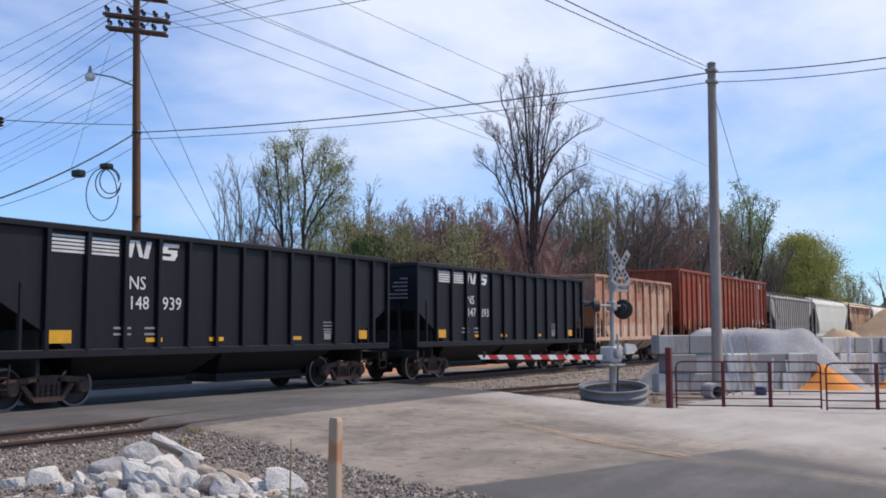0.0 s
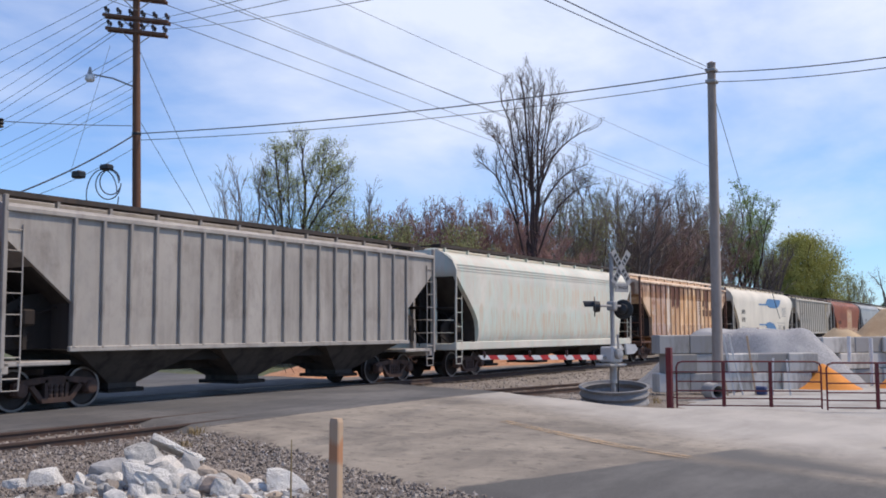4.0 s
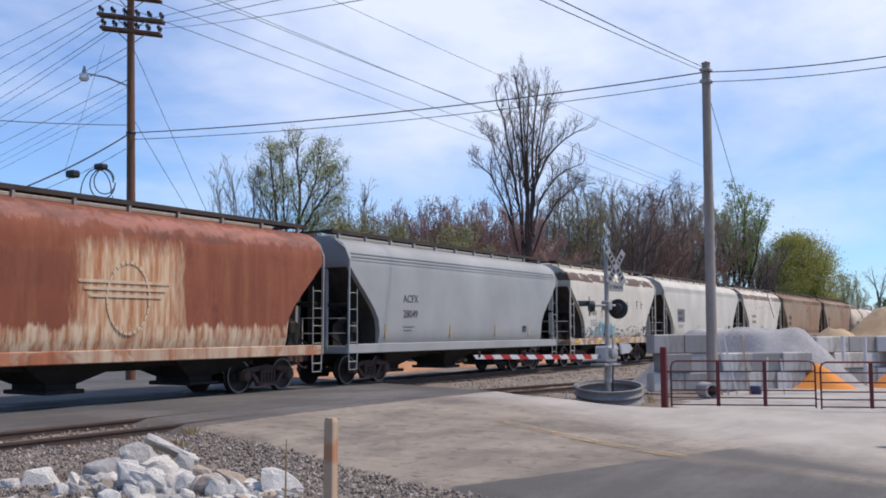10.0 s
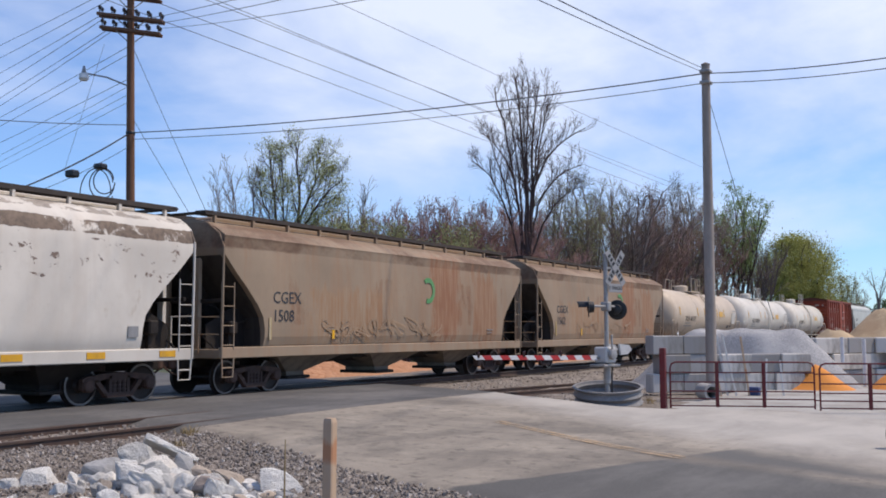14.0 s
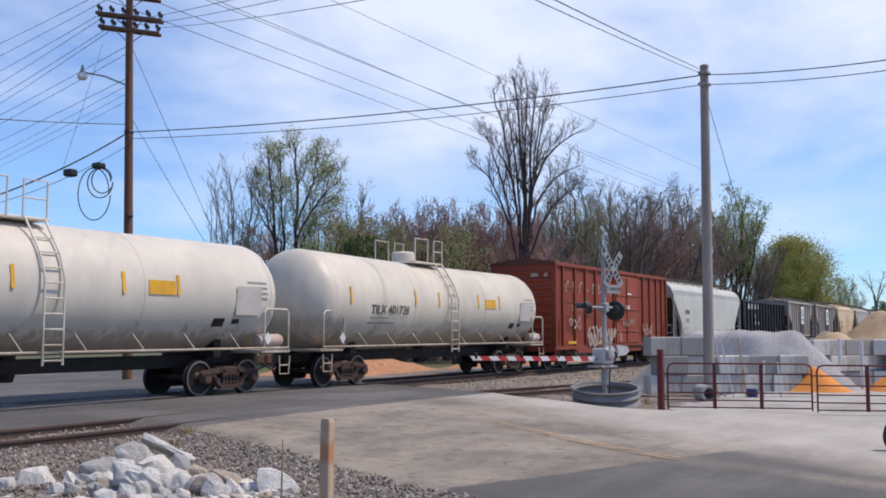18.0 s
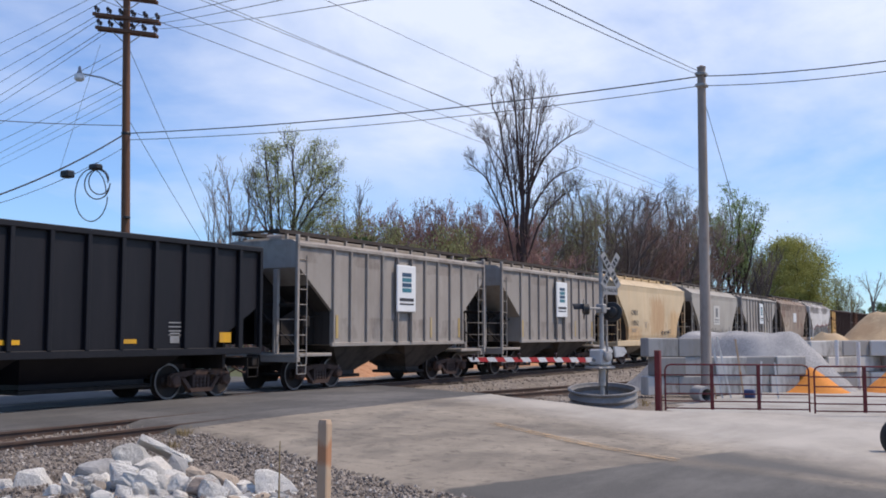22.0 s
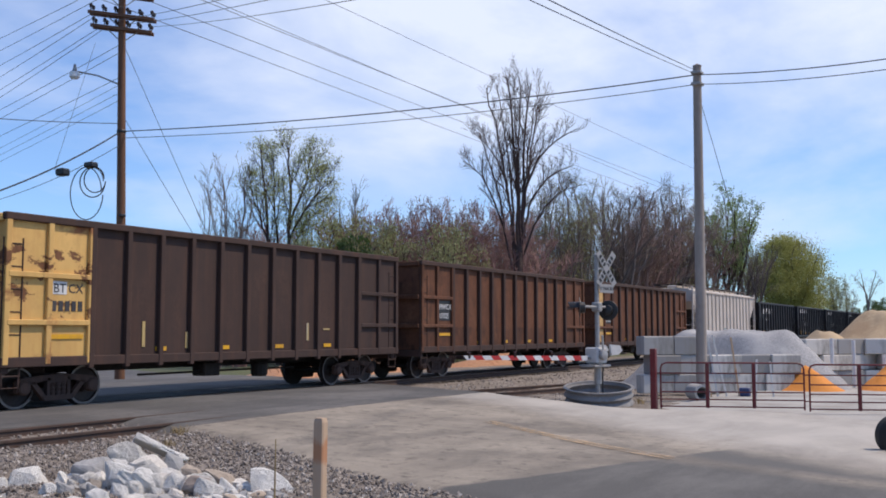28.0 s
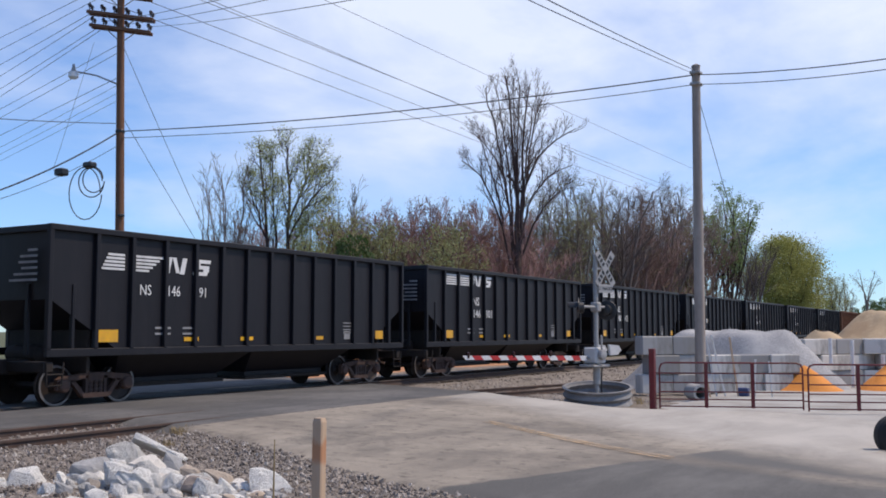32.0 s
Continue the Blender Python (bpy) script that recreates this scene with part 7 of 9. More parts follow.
M_ROAD = paving("worn dusty road", (0.155, 0.133, 0.106), (0.33, 0.286, 0.226), (0.13, 0.114, 0.093), 0.36, 0.62, 34, (0.085, 0.081, 0.074))
M_CROSS = paving("crossing asphalt", (0.09, 0.085, 0.078), (0.17, 0.162, 0.152), (0.055, 0.054, 0.055), 0.42, 0.7, 40)


def strip(name, y_list, mat, label, lo=0.0, hi=1.0, lift=0.0, n=44, cut=None):
    b = MB()
    top, cnt = [], 0
    for y in y_list:
        xl, xr = road_edges(y)
        row = []
        for i in range(n + 1):
            s = lo + (hi - lo) * i / n
            x = xl + (xr - xl) * s
            yy = y + (cut(s, y) if cut else 0.0)
            crown = 0.04 * (1 - (2 * s - 1) ** 2)
            row.append((x, yy, road_z(yy) + crown + lift + 0.012 * noise.noise((x, yy, 2.0))))
        b.v.append((row[0][0] - 0.5, row[0][1], row[0][2] - 0.12))
        b.v.extend(row)
        b.v.append((row[-1][0] + 0.45, row[-1][1], row[-1][2] - 0.4))
        cnt += 1
    w = n + 3
    for k in range(cnt - 1):
        for i in range(w - 1):
            a = k * w + i
            b.f.append((a, a + 1, a + w + 1, a + w))
    return solid(name, b, mat, label, "road", kind="structure", smooth=True)


def yr(a, b_, st):
    k = max(1, int(abs(b_ - a) / st))
    return [a + (b_ - a) * i / k for i in range(k + 1)]


strip("road", yr(-45.0, -6.4, 0.4), M_ROAD, "worn pale dusty road with a darker repaved lane", n=60)
strip("road_crossing", yr(-6.4, -1.15, 0.35), M_CROSS, "grey asphalt between the tracks", lift=0.002)
strip("road_middle", yr(-0.65, 0.65, 0.3), M_CROSS, "grey asphalt between the rails")
strip("road_beyond", yr(0.86, 70.0, 0.9), M_CROSS, "grey road beyond the tracks")

# faded centre line
M_LINE, nt, bs = mat_nodes("worn yellow line")
nt.links.new(ramp_node(nt, noise_node(nt, 6, 6, 0.7), [(0.3, (0.34, 0.25, 0.16)), (0.7, (0.56, 0.39, 0.22))]), bs.inputs["Base Color"])
bs.inputs["Roughness"].default_value = 0.9
gone, lay = nt.nodes.new("ShaderNodeBsdfTransparent"), nt.nodes.new("ShaderNodeMixShader")
nt.links.new(steps(nt, noise_node(nt, 1.6, 9, 0.8, shift=(3, 1, 0)), 0.62, 0.34), lay.inputs[0])
nt.links.new(gone.outputs[0], lay.inputs[1])
nt.links.new(bs.outputs[0], lay.inputs[2])
nt.links.new(lay.outputs[0], nt.nodes["Material Output"].inputs[0])


def LINE(y):
    return 15.22 + 0.555 * (y + 14.0)


for off in (-0.10, 0.10):
    b = MB()
    ys = yr(-14.7, -10.2, 0.25)
    for y in ys:
        xl, xr = road_edges(y)
        x = LINE(y) + off
        q = (x - xl) / (xr - xl)
        z = road_z(y) + 0.04 * (1 - (2 * q - 1) ** 2) + 0.016
        b.v.extend([(x - 0.07, y, z), (x + 0.07, y, z)])
    b.f = [(2 * i, 2 * i + 1, 2 * i + 3, 2 * i + 2) for i in range(len(ys) - 1)]
    solid("centre_line", b, M_LINE, "worn yellow painted centre line", "road marking", kind="structure")

# dusty yard beside the road
M_YARD = grains("pale quarry dust", [(0.35, 0.335, 0.305), (0.42, 0.40, 0.365), (0.47, 0.45, 0.41), (0.39, 0.37, 0.335)], 24, 0.3, bump=0.4, dist=0.015,
                patch=(0.26, 0.236, 0.205), patch_scale=0.55, lo=0.47, hi=0.68)
b = MB()
xs, ys = yr(20.5, 75, 0.8), yr(-45, -10.2, 0.8)
for x in xs:
    for y in ys:
        b.v.append((x, y + 0.35 * noise.noise((x * 0.8, 0, 7)) * (y > -12), -0.385 + 0.025 * noise.noise((x * 0.7, y * 0.7, 9)) - 0.1 * (y > -10.6) - 0.02 * max(0, 23 - x)))
k = len(ys)
b.f = [(i * k + j, (i + 1) * k + j, (i + 1) * k + j + 1, i * k + j + 1) for i in range(len(xs) - 1) for j in range(k - 1)]
solid("yard", b, M_YARD, "pale dusty quarry yard", "ground", kind="structure", smooth=True)


def rail_profile(dx, x0, x1, top):
    prof = [(-0.07, -0.17), (0.07, -0.17), (0.065, -0.155), (0.012, -0.13), (0.012, -0.05), (0.036, -0.04), (0.036, -0.006), (0.028, 0.0), (-0.028, 0.0), (-0.036, -0.006), (-0.036, -0.04), (-0.012, -0.05), (-0.012, -0.13), (-0.065, -0.155)]
    xs = yr(x0, x1, 6.0)
    return MB().rings([[(x, dx + p, top(x) + q) for p, q in prof] for x in xs])


def siding_top(x):
    return -0.0 - min(0.5, max(0.0, 0.019 * (x - 18)))


for nm, yc, top, lab in (("main_track", 0.0, lambda x: 0.0, "main line track with polished rails"), ("siding_track", -5.1, siding_top, "rusty siding track parallel to the main line")):
    tr = thing(nm, lab, "railway track", kind="structure")
    for s in (-1, 1):
        part("rail", rail_profile(yc + s * 0.755, -80, 420, top), M_STEEL, tr)
        if yc == 0.0:
            part("rail_head", MB().box(-80, yc + s * 0.755 - 0.026, 0.0, 420, yc + s * 0.755 + 0.026, 0.003), M_RAILTOP, tr, "polished rail head")
    tm = MB().box(-0.115, -1.3, -0.30, 0.115, 1.3, -0.155, 0.012).mesh("tie", M_TIE)
    for i in range(104):
        x = 2.0 + 0.54 * i
        xl, xr = road_edges(yc)
        if xl - 0.4 < x < xr + 0.4:
            continue
        o = part("tie", tm, None, tr)
        o.location = (x + 0.03 * math.sin(i * 7.1), yc, top(x) - 0.012 + 0.008 * math.sin(i * 3.7))
    rest = MB()
    for i in range(220):
        for x in (58.2 + 0.54 * i, 1.4 - 0.54 * (i % 60)):
            rest.box(x - 0.115, yc - 1.3, top(x) - 0.3, x + 0.115, yc + 1.3, top(x) - 0.16)
    tagged(part("far_ties", rest, M_TIE, tr), kind="stuff")

# heaped soil and spoil behind the tracks
def mound(name, cx_, cy_, rx, ry, hh, mat, label, category, base, seed, n=40, rings_n=14, flat=0.0, rough=0.12):
    rng = seed * 11.7
    b = MB()
    for i in range(rings_n + 1):
        s = i / rings_n
        for j in range(n):
            a = 2 * math.pi * j / n
            wob = 1 + 0.18 * noise.noise((math.cos(a) * 1.3 + rng, math.sin(a) * 1.3, rng))
            x, y = cx_ + rx * s * wob * math.cos(a), cy_ + ry * s * wob * math.sin(a)
            prof = max(0.0, 1 - (max(0.0, s - flat) / (1 - flat))) ** 1.05
            z = base + hh * prof * (1 + rough * noise.noise((x * 0.7, y * 0.7, rng))) + 0.10 * noise.noise((x * 2.3, y * 2.3, rng)) * min(1, prof * 5) - 0.12 * s
            b.v.append((x, y, z))
    for i in range(rings_n):
        for j in range(n):
            a, c_ = i * n + j, i * n + (j + 1) % n
            b.f.append((a, c_, c_ + n, a + n))
    return solid(name, b, mat, label, category, smooth=True)


mound("soil_bank", 37, 7.6, 9.5, 2.3, 1.15, M_SOIL, "heaped orange-brown soil beside the track", "soil heap", -0.35, 1)
mound("soil_bank", 54, 7.0, 11, 2.2, 1.0, M_SOIL, "heaped orange-brown soil beside the track", "soil heap", -0.35, 2)
M_GRAV = grains("grey crushed stone", [(0.20, 0.20, 0.205), (0.28, 0.28, 0.285), (0.34, 0.34, 0.34), (0.43, 0.425, 0.42)], 26, 0.5, bump=0.3, patch=(0.44, 0.43, 0.415), patch_scale=0.4, lo=0.46, hi=0.66, dist=0.03)
M_SAND = grains("tan sand", [(0.42, 0.30, 0.17), (0.50, 0.37, 0.22), (0.56, 0.42, 0.26), (0.46, 0.33, 0.19)], 14, 0.35, bump=0.3, patch=(0.38, 0.26, 0.15), patch_scale=0.4)
M_ORANGE = grains("orange sand", [(0.64, 0.21, 0.03), (0.74, 0.26, 0.045), (0.80, 0.31, 0.06), (0.68, 0.24, 0.035)], 16, 0.5, bump=0.3, dist=0.02)
mound("gravel_mound", 38.3, -9.9, 3.2, 4.6, 2.1, M_GRAV, "pile of grey crushed stone behind concrete blocks", "gravel pile", -0.42, 3, 48, 18, 0.48)
mound("sand_mound", 53.6, -13.6, 6.4, 4.3, 3.1, M_SAND, "large pile of tan sand", "sand pile", -0.42, 4, 48, 18, 0.2)
mound("sand_mound", 50.2, -11.3, 4.6, 3.0, 2.0, M_SAND, "lower shoulder of the tan sand pile", "sand pile", -0.42, 9, 40, 14, 0.15)
mound("orange_mound", 36.4, -12.75, 1.4, 1.5, 0.98, M_ORANGE, "small spill of bright orange sand", "sand pile", -0.42, 5, 32, 12)
mound("orange_mound", 37.9, -15.3, 1.5, 1.2, 0.95, M_ORANGE, "small spill of bright orange sand", "sand pile", -0.42, 6, 32, 12)

# ---- concrete block walls ----
BLOCK = [MB().box(-0.9, -0.3, 0.0, 0.9, 0.3, 0.59, 0.03).mesh("block", M_BLOCKS), MB().box(-0.45, -0.3, 0.0, 0.45, 0.3, 0.59, 0.03).mesh("block", M_CONC)]


def block_wall(x, y, ang, rows, label, bw=1.8, bh=0.6):
    w = thing("block_wall", label, "wall", pose(x, y, -0.42, 0, 0, ang))
    for r, (start, cnt) in enumerate(rows):
        for i in range(cnt):
            o = part("block", BLOCK[0], None, w)
            o.scale = (bw / 1.8, 1.0, (bh - 0.01) / 0.59)
            o.location = (start + (bw + 0.02) * i + bw / 2, 0.05 * math.sin(i * 3 + r * 5), bh * r)
            o.rotation_euler = (0, 0, 0.03 * math.sin(i * 5.3 + r))
    return w


block_wall(32.1, -8.2, -46, [(0.0, 5), (0.25, 5), (0.0, 2)], "stepped wall of stacked pale concrete blocks", 1.12, 0.64)
block_wall(38.2, -12.2, -30, [(0.0, 5), (0.9, 5), (0.0, 5)], "grey concrete block wall holding back sand")
block_wall(41.2, -14.0, -62, [(0.0, 3), (0.6, 3), (0.0, 3)], "grey concrete block wall between heaps")

# ---- crossing signal ----
MX, MY = 25.66, -9.24
ARM = Vector((21.6, -7.45, 0.0)) - Vector((25.4, -9.2, 0.0))
sig = thing("crossing_signal", "grey steel level-crossing mast with crossbuck and lowered striped arm", "crossing signal", pose(MX, MY, 0))
part("mast", MB().tube([(0, 0, -0.5), (0, 0, 3.72)], 0.062, 14), M_GALV, sig, smooth=True)
part("mast_cap", MB().lathe([(0.075, 3.70), (0.075, 3.78), (0.02, 3.83)], 12), M_GALV, sig)
face = Matrix.Rotation(radians(-17), 4, "Z")
M_WSIGN = plain("faded sign sheet", (0.27, 0.265, 0.26), 0.5, 0, 0.1, 6, 0.05)
M_WRED = painted("red barrier paint", (0.50, 0.035, 0.035), (0.35, 0.05, 0.05), 0.3, rough=0.5)
M_WWHITE = painted("white barrier paint", (0.72, 0.71, 0.69), (0.5, 0.48, 0.46), 0.3, rough=0.5)
for a in (45, -45):
    m = face @ Matrix.Translation((0.30, -0.1 - 0.012 * (a > 0), 3.40)) @ Matrix.Rotation(radians(a * 1.13), 4, "Y")
    part("crossbuck_blade", MB().box(-0.58, -0.006, -0.11, 0.58, 0.006, 0.11, 0.004, m), M_WSIGN, sig, "white crossbuck blade")
    bl = MB()
    for i in range(7):
        if i != 3:
            bl.box(-0.46 + 0.135 * i, -0.014, -0.06, -0.38 + 0.135 * i, -0.008, 0.06, 0, m)
    tagged(part("blade_letters", bl, M_BLACK, sig), kind="stuff")
part("sign_bracket", MB().box(-0.06, -0.09, 3.37, 0.5, -0.06, 3.42, 0, face).box(-0.06, -0.09, 2.83, 0.4, -0.06, 2.87, 0, face), M_GALV, sig)
tp = part("track_plate", MB().box(-0.01, -0.115, 2.72, 0.60, -0.10, 2.96, 0.006, face), M_WSIGN, sig, "white number-of-tracks plate")
t = part("plate_text", text_mesh("2 TRACKS", 0.13, M_BLACK, "CENTER"), None, tp)
t.matrix_basis = face @ Matrix.Translation((0.30, -0.118, 2.80)) @ Matrix.Rotation(radians(90), 4, "X")
part("lamp_crossarm", MB().tube([tuple(face @ Vector((-0.92, -0.05, 2.33))), tuple(face @ Vector((0.62, -0.05, 2.33)))], 0.035, 8).box(-0.12, -0.12, 2.2, 0.12, 0.12, 2.46, 0.03), M_GALV, sig)
M_WEIGHT = plain("pale grey enamel", (0.52, 0.51, 0.49), 0.5, 0.0, 0.2, 7)
M_LENS = plain("dark red lens", (0.03, 0.006, 0.006), 0.15, 0, 0.1, 6, 0)
for x, back in ((0.42, 0), (-0.78, 0)):
    base = face @ Matrix.Translation((x, -0.08, 2.28)) @ Matrix.Rotation(radians(90 if x > 0 else 48), 4, "X" if x > 0 else "Y")
    if x < 0:
        base = face @ Matrix.Translation((x, -0.05, 2.30)) @ Matrix.Rotation(radians(222), 4, "Z") @ Matrix.Rotation(radians(90), 4, "X")
    else:
        base = face @ Matrix.Translation((x, -0.05, 2.24)) @ Matrix.Rotation(radians(112), 4, "Z") @ Matrix.Rotation(radians(90), 4, "X")
    lampd = part("flasher", MB().lathe([(0.05, -0.14), (0.14, -0.12), (0.16, 0.0), (0.27, 0.01), (0.28, 0.03), (0.16, 0.035)], 24, base), M_BLACK, sig, "black round flasher with hood")
    part("lens", MB().lathe([(0.14, 0.036), (0.11, 0.06), (0.02, 0.07)], 20, base), M_LENS, lampd)
    hood = MB()
    for k in range(13):
        a = math.pi * (k / 12)
        for r, z in ((0.155, 0.035), (0.155, 0.34 - 0.05 * math.cos(a) ** 2), (0.145, 0.34 - 0.05 * math.cos(a) ** 2), (0.145, 0.035)):
            hood.v.append(tuple(base @ Vector((r * math.cos(a), r * math.sin(a), z))))
    hood.f = [(4 * k + i, 4 * k + 4 + i, 4 * k + 4 + (i + 1) % 4, 4 * k + (i + 1) % 4) for k in range(12) for i in range(4)]
    part("hood", hood, M_BLACK, lampd)
part("mechanism_box", MB().box(-0.3, -0.22, 0.78, 0.16, 0.22, 1.22, 0.04, face), M_WEIGHT, sig, "pale grey gate mechanism housing")
for y0 in (-0.34, 0.2):
    part("counterweight", MB().plate([(0.16, 1.30), (0.52, 1.27), (0.62, 1.14), (0.48, 1.02), (0.2, 1.0)], y0, y0 + 0.07), M_WEIGHT, sig, "pale grey counterweight arm").rotation_euler = (0, 0, radians(-25))
part("gear_shelf", MB().box(-0.45, -0.26, 0.68, 0.28, 0.26, 0.75, 0.02, face), M_GALV, sig)
part("gear_rod", MB().tube([(-0.2, -0.24, 1.15), (-0.25, -0.24, 1.55)], 0.03), M_GALV, sig)
part("mast_collar", MB().lathe([(0.08, 0.2), (0.1, 0.22), (0.1, 0.68), (0.08, 0.7)], 14), M_GALV, sig)
part("gear_cover", MB().lathe([(0.04, -0.1), (0.13, -0.08), (0.15, 0.0), (0.13, 0.06), (0.04, 0.08)], 16, face @ Matrix.Translation((-0.1, -0.28, 1.02)) @ Matrix.Rotation(radians(90), 4, "X")), M_GALV, sig)
part("conduit", MB().tube([(0.09, -0.1, -0.4), (0.1, -0.1, 0.5), (0.16, -0.12, 0.78)], 0.022), M_BLACK, sig)
arm = part("barrier_arm", MB().tube([(-0.3, 0.1, 0.93), tuple(Vector((-0.3, 0.1, 0.93)) + ARM * 0.02)], 0.04), M_GALV, sig)
p0 = Vector((-0.32, 0.14, 0.93))
dirn = ARM.normalized()
nrm = Vector((-dirn.y, dirn.x, 0))
N, LEN = 15, ARM.length
for i in range(N):
    a, e = p0 + dirn * (LEN * i / N), p0 + dirn * (LEN * (i + 1) / N)
    hgt = 0.065 - 0.012 * i / N
    sk = 0.05
    bb = MB()
    for s in (-0.018, 0.018):
        for q, dz, sh in ((a, -hgt, -sk), (e, -hgt, -sk), (e, hgt, sk), (a, hgt, sk)):
            bb.v.append(tuple(q + nrm * s + Vector((0, 0, dz + 0.005 * i)) + dirn * (sh if 0 < i else 0)))
    bb.f = [(0, 1, 2, 3), (7, 6, 5, 4), (0, 4, 5, 1), (1, 5, 6, 2), (2, 6, 7, 3), (3, 7, 4, 0)]
    part("arm_band", bb, M_WRED if i % 2 else M_WWHITE, arm)
for s in (0.32, 0.62, 0.97):
    q = p0 + dirn * LEN * s
    part("arm_lamp", MB().lathe([(0.035, 0.06), (0.045, 0.1), (0.045, 0.19), (0.02, 0.21)], 10, Matrix.Translation(q)), M_LENS, arm)

ring = MB()
prof = [(0.93 + 0.035 * math.sin(k * 1.25), -0.52 + 0.045 * k) for k in range(16)]
prof = prof + [(0.98, 0.17), (0.98, 0.20), (0.89, 0.20)] + [(r - 0.04, z) for r, z in reversed(prof)]
ring.lathe(prof, 48)
M_RING = plain("weathered galvanised steel", (0.26, 0.25, 0.24), 0.65, 0.3, 0.3, 7)
cul = solid("culvert_ring", ring, M_RING, "grey corrugated steel ring round the signal base", "culvert ring", smooth=True)
cul.matrix_basis = Matrix.Translation((26.05, -9.1, -0.08)) @ Matrix.Rotation(radians(-7.5), 4, Vector((-0.36, 0.93, 0)))
solid("signal_footing", MB().box(MX - 0.35, MY - 0.35, -0.6, MX + 0.35, MY + 0.35, -0.28, 0.03), M_CONC, "concrete footing of the signal mast", "footing")

# ---- farm gates ----
def farm_gate(p, q, label):
    p, q = Vector(p), Vector(q)
    L = (q - p).length
    ang = math.degrees(math.atan2(q.y - p.y, q.x - p.x))
    g = thing("farm_gate", label, "gate", pose(p.x, p.y, p.z, 0, 0, ang), group="yard gates")
    H, r = 1.16, 0.02
    pts = [(0, 0, 0), (0, 0, H - 0.14), (0.04, 0, H - 0.04), (0.14, 0, H), (L - 0.14, 0, H), (L - 0.04, 0, H - 0.04), (L, 0, H - 0.14), (L, 0, 0)]
    part("gate_frame", MB().tube(pts, r * 1.15, 8), M_RED, g, smooth=True)
    for z in (0.06, 0.24, 0.43, 0.66, 0.9):
        part("gate_bar", MB().tube([(0, 0, z), (L, 0, z)], r * 0.85, 8), M_RED, g, smooth=True)
    for x in (L * 0.33, L * 0.655):
        part("gate_stay", MB().box(x - 0.045, -0.03, 0.03, x + 0.045, 0.03, H, 0.012), M_RED, g)
    for z in (0.25, 0.9):
        part("hinge", MB().tube([(-0.14, 0, z), (0.0, 0, z)], 0.016, 6), M_RED, g)
    return g


GP, GQ = Vector((24.62, -11.35, -0.30)), Vector((25.85, -14.62, -0.33))
GD = (GQ - GP).normalized()
farm_gate(GP, GQ, "maroon tubular farm gate, closed, at the yard entrance")
farm_gate(GQ + GD * 0.13, GQ + GD * 3.7, "maroon tubular farm gate, closed, beside its twin")
solid("gate_post", MB().box(24.52 - 0.075, -11.2 - 0.075, -0.7, 24.52 + 0.075, -11.2 + 0.075, 1.22, 0.015), M_RED, "maroon square steel gate post", "post")

# ---- utility poles ----
M_INS = plain("dark glass insulator", (0.05, 0.035, 0.03), 0.25, 0, 0.2, 8, 0)


def insulator(parent, p):
    part("insulator", MB().lathe([(0.02, 0.0), (0.02, 0.12), (0.065, 0.13), (0.05, 0.18), (0.075, 0.2), (0.05, 0.26), (0.02, 0.28)], 10, Matrix.Translation(p)), M_INS, parent)


PL = Vector((25.35, 9.45, 0.0))
pole = thing("utility_pole", "brown wooden utility pole with two crossarms and a street lamp", "utility pole", pose(PL.x, PL.y, 0))
part("shaft", MB().tube([(0.25, 0.1, -0.8), (0.0, 0.0, 6.0), (-0.38, -0.16, 14.6)], [0.19, 0.165, 0.13], 14), M_WOODPOLE, pole, smooth=True)
ad = Vector((0.52, -0.855, 0.0))
WIRE_FROM = []
for z, hl, k in ((14.25, 1.15, 4), (13.45, 1.25, 6), (12.95, 1.15, 6)):
    cpt = Vector((-0.36 + (14.3 - z) * 0.04, -0.15, z))
    a, e = cpt - ad * hl + Vector((0, 0, 0.16)), cpt + ad * hl - Vector((0, 0, 0.16))
    m = Matrix.Translation(cpt) @ Matrix.Rotation(math.atan2(ad.y, ad.x), 4, "Z") @ Matrix.Rotation(radians(7), 4, "Y")
    arm_ = part("crossarm", MB().box(-hl, -0.19, -0.06, hl, -0.08, 0.06, 0.01, m).box(-hl, 0.08, -0.06, hl, 0.19, 0.06, 0.01, m), M_WOODPOLE, pole)
    part("brace", MB().tube([tuple(cpt + Vector((0, 0, -0.5))), tuple(cpt + ad * 0.6 - Vector((0, 0, 0.07)))], 0.02).tube([tuple(cpt + Vector((0, 0, -0.5))), tuple(cpt - ad * 0.6 + Vector((0, 0, 0.07)))], 0.02), M_GALV, arm_)
    for i in range(k):
        s = -0.92 + 1.84 * i / (k - 1)
        if abs(s) < 0.15:
            continue
        for dd in (-0.135, 0.135):
            p = m @ Vector((hl * s, dd, 0.06))
            insulator(arm_, p)
        WIRE_FROM.append(PL + m @ Vector((hl * s, 0.0, 0.25)))
lampz = 10.85
la = Vector((-1.0, 1.45, 0)).normalized()
lp = part("lamp_arm", MB().tube([(-0.25, -0.1, lampz), tuple(la * 0.9 + Vector((-0.2, -0.1, lampz + 0.36))), tuple(la * 1.75 + Vector((-0.2, -0.1, lampz + 0.52)))], 0.03, 8), M_GALV, pole)
hd = la * 1.75 + Vector((-0.2, -0.1, lampz + 0.52))
part("lamp_head", MB().lathe([(0.04, 0.26), (0.07, 0.1), (0.1, 0.0), (0.17, -0.04)], 16, Matrix.Translation(hd)), M_GALV, lp)
part("lamp_shade", MB().lathe([(0.17, -0.04), (0.19, -0.22), (0.13, -0.29)], 16, Matrix.Translation(hd)), plain("lamp acrylic", (0.7, 0.7, 0.68), 0.3, 0, 0.08, 6, 0), lp)
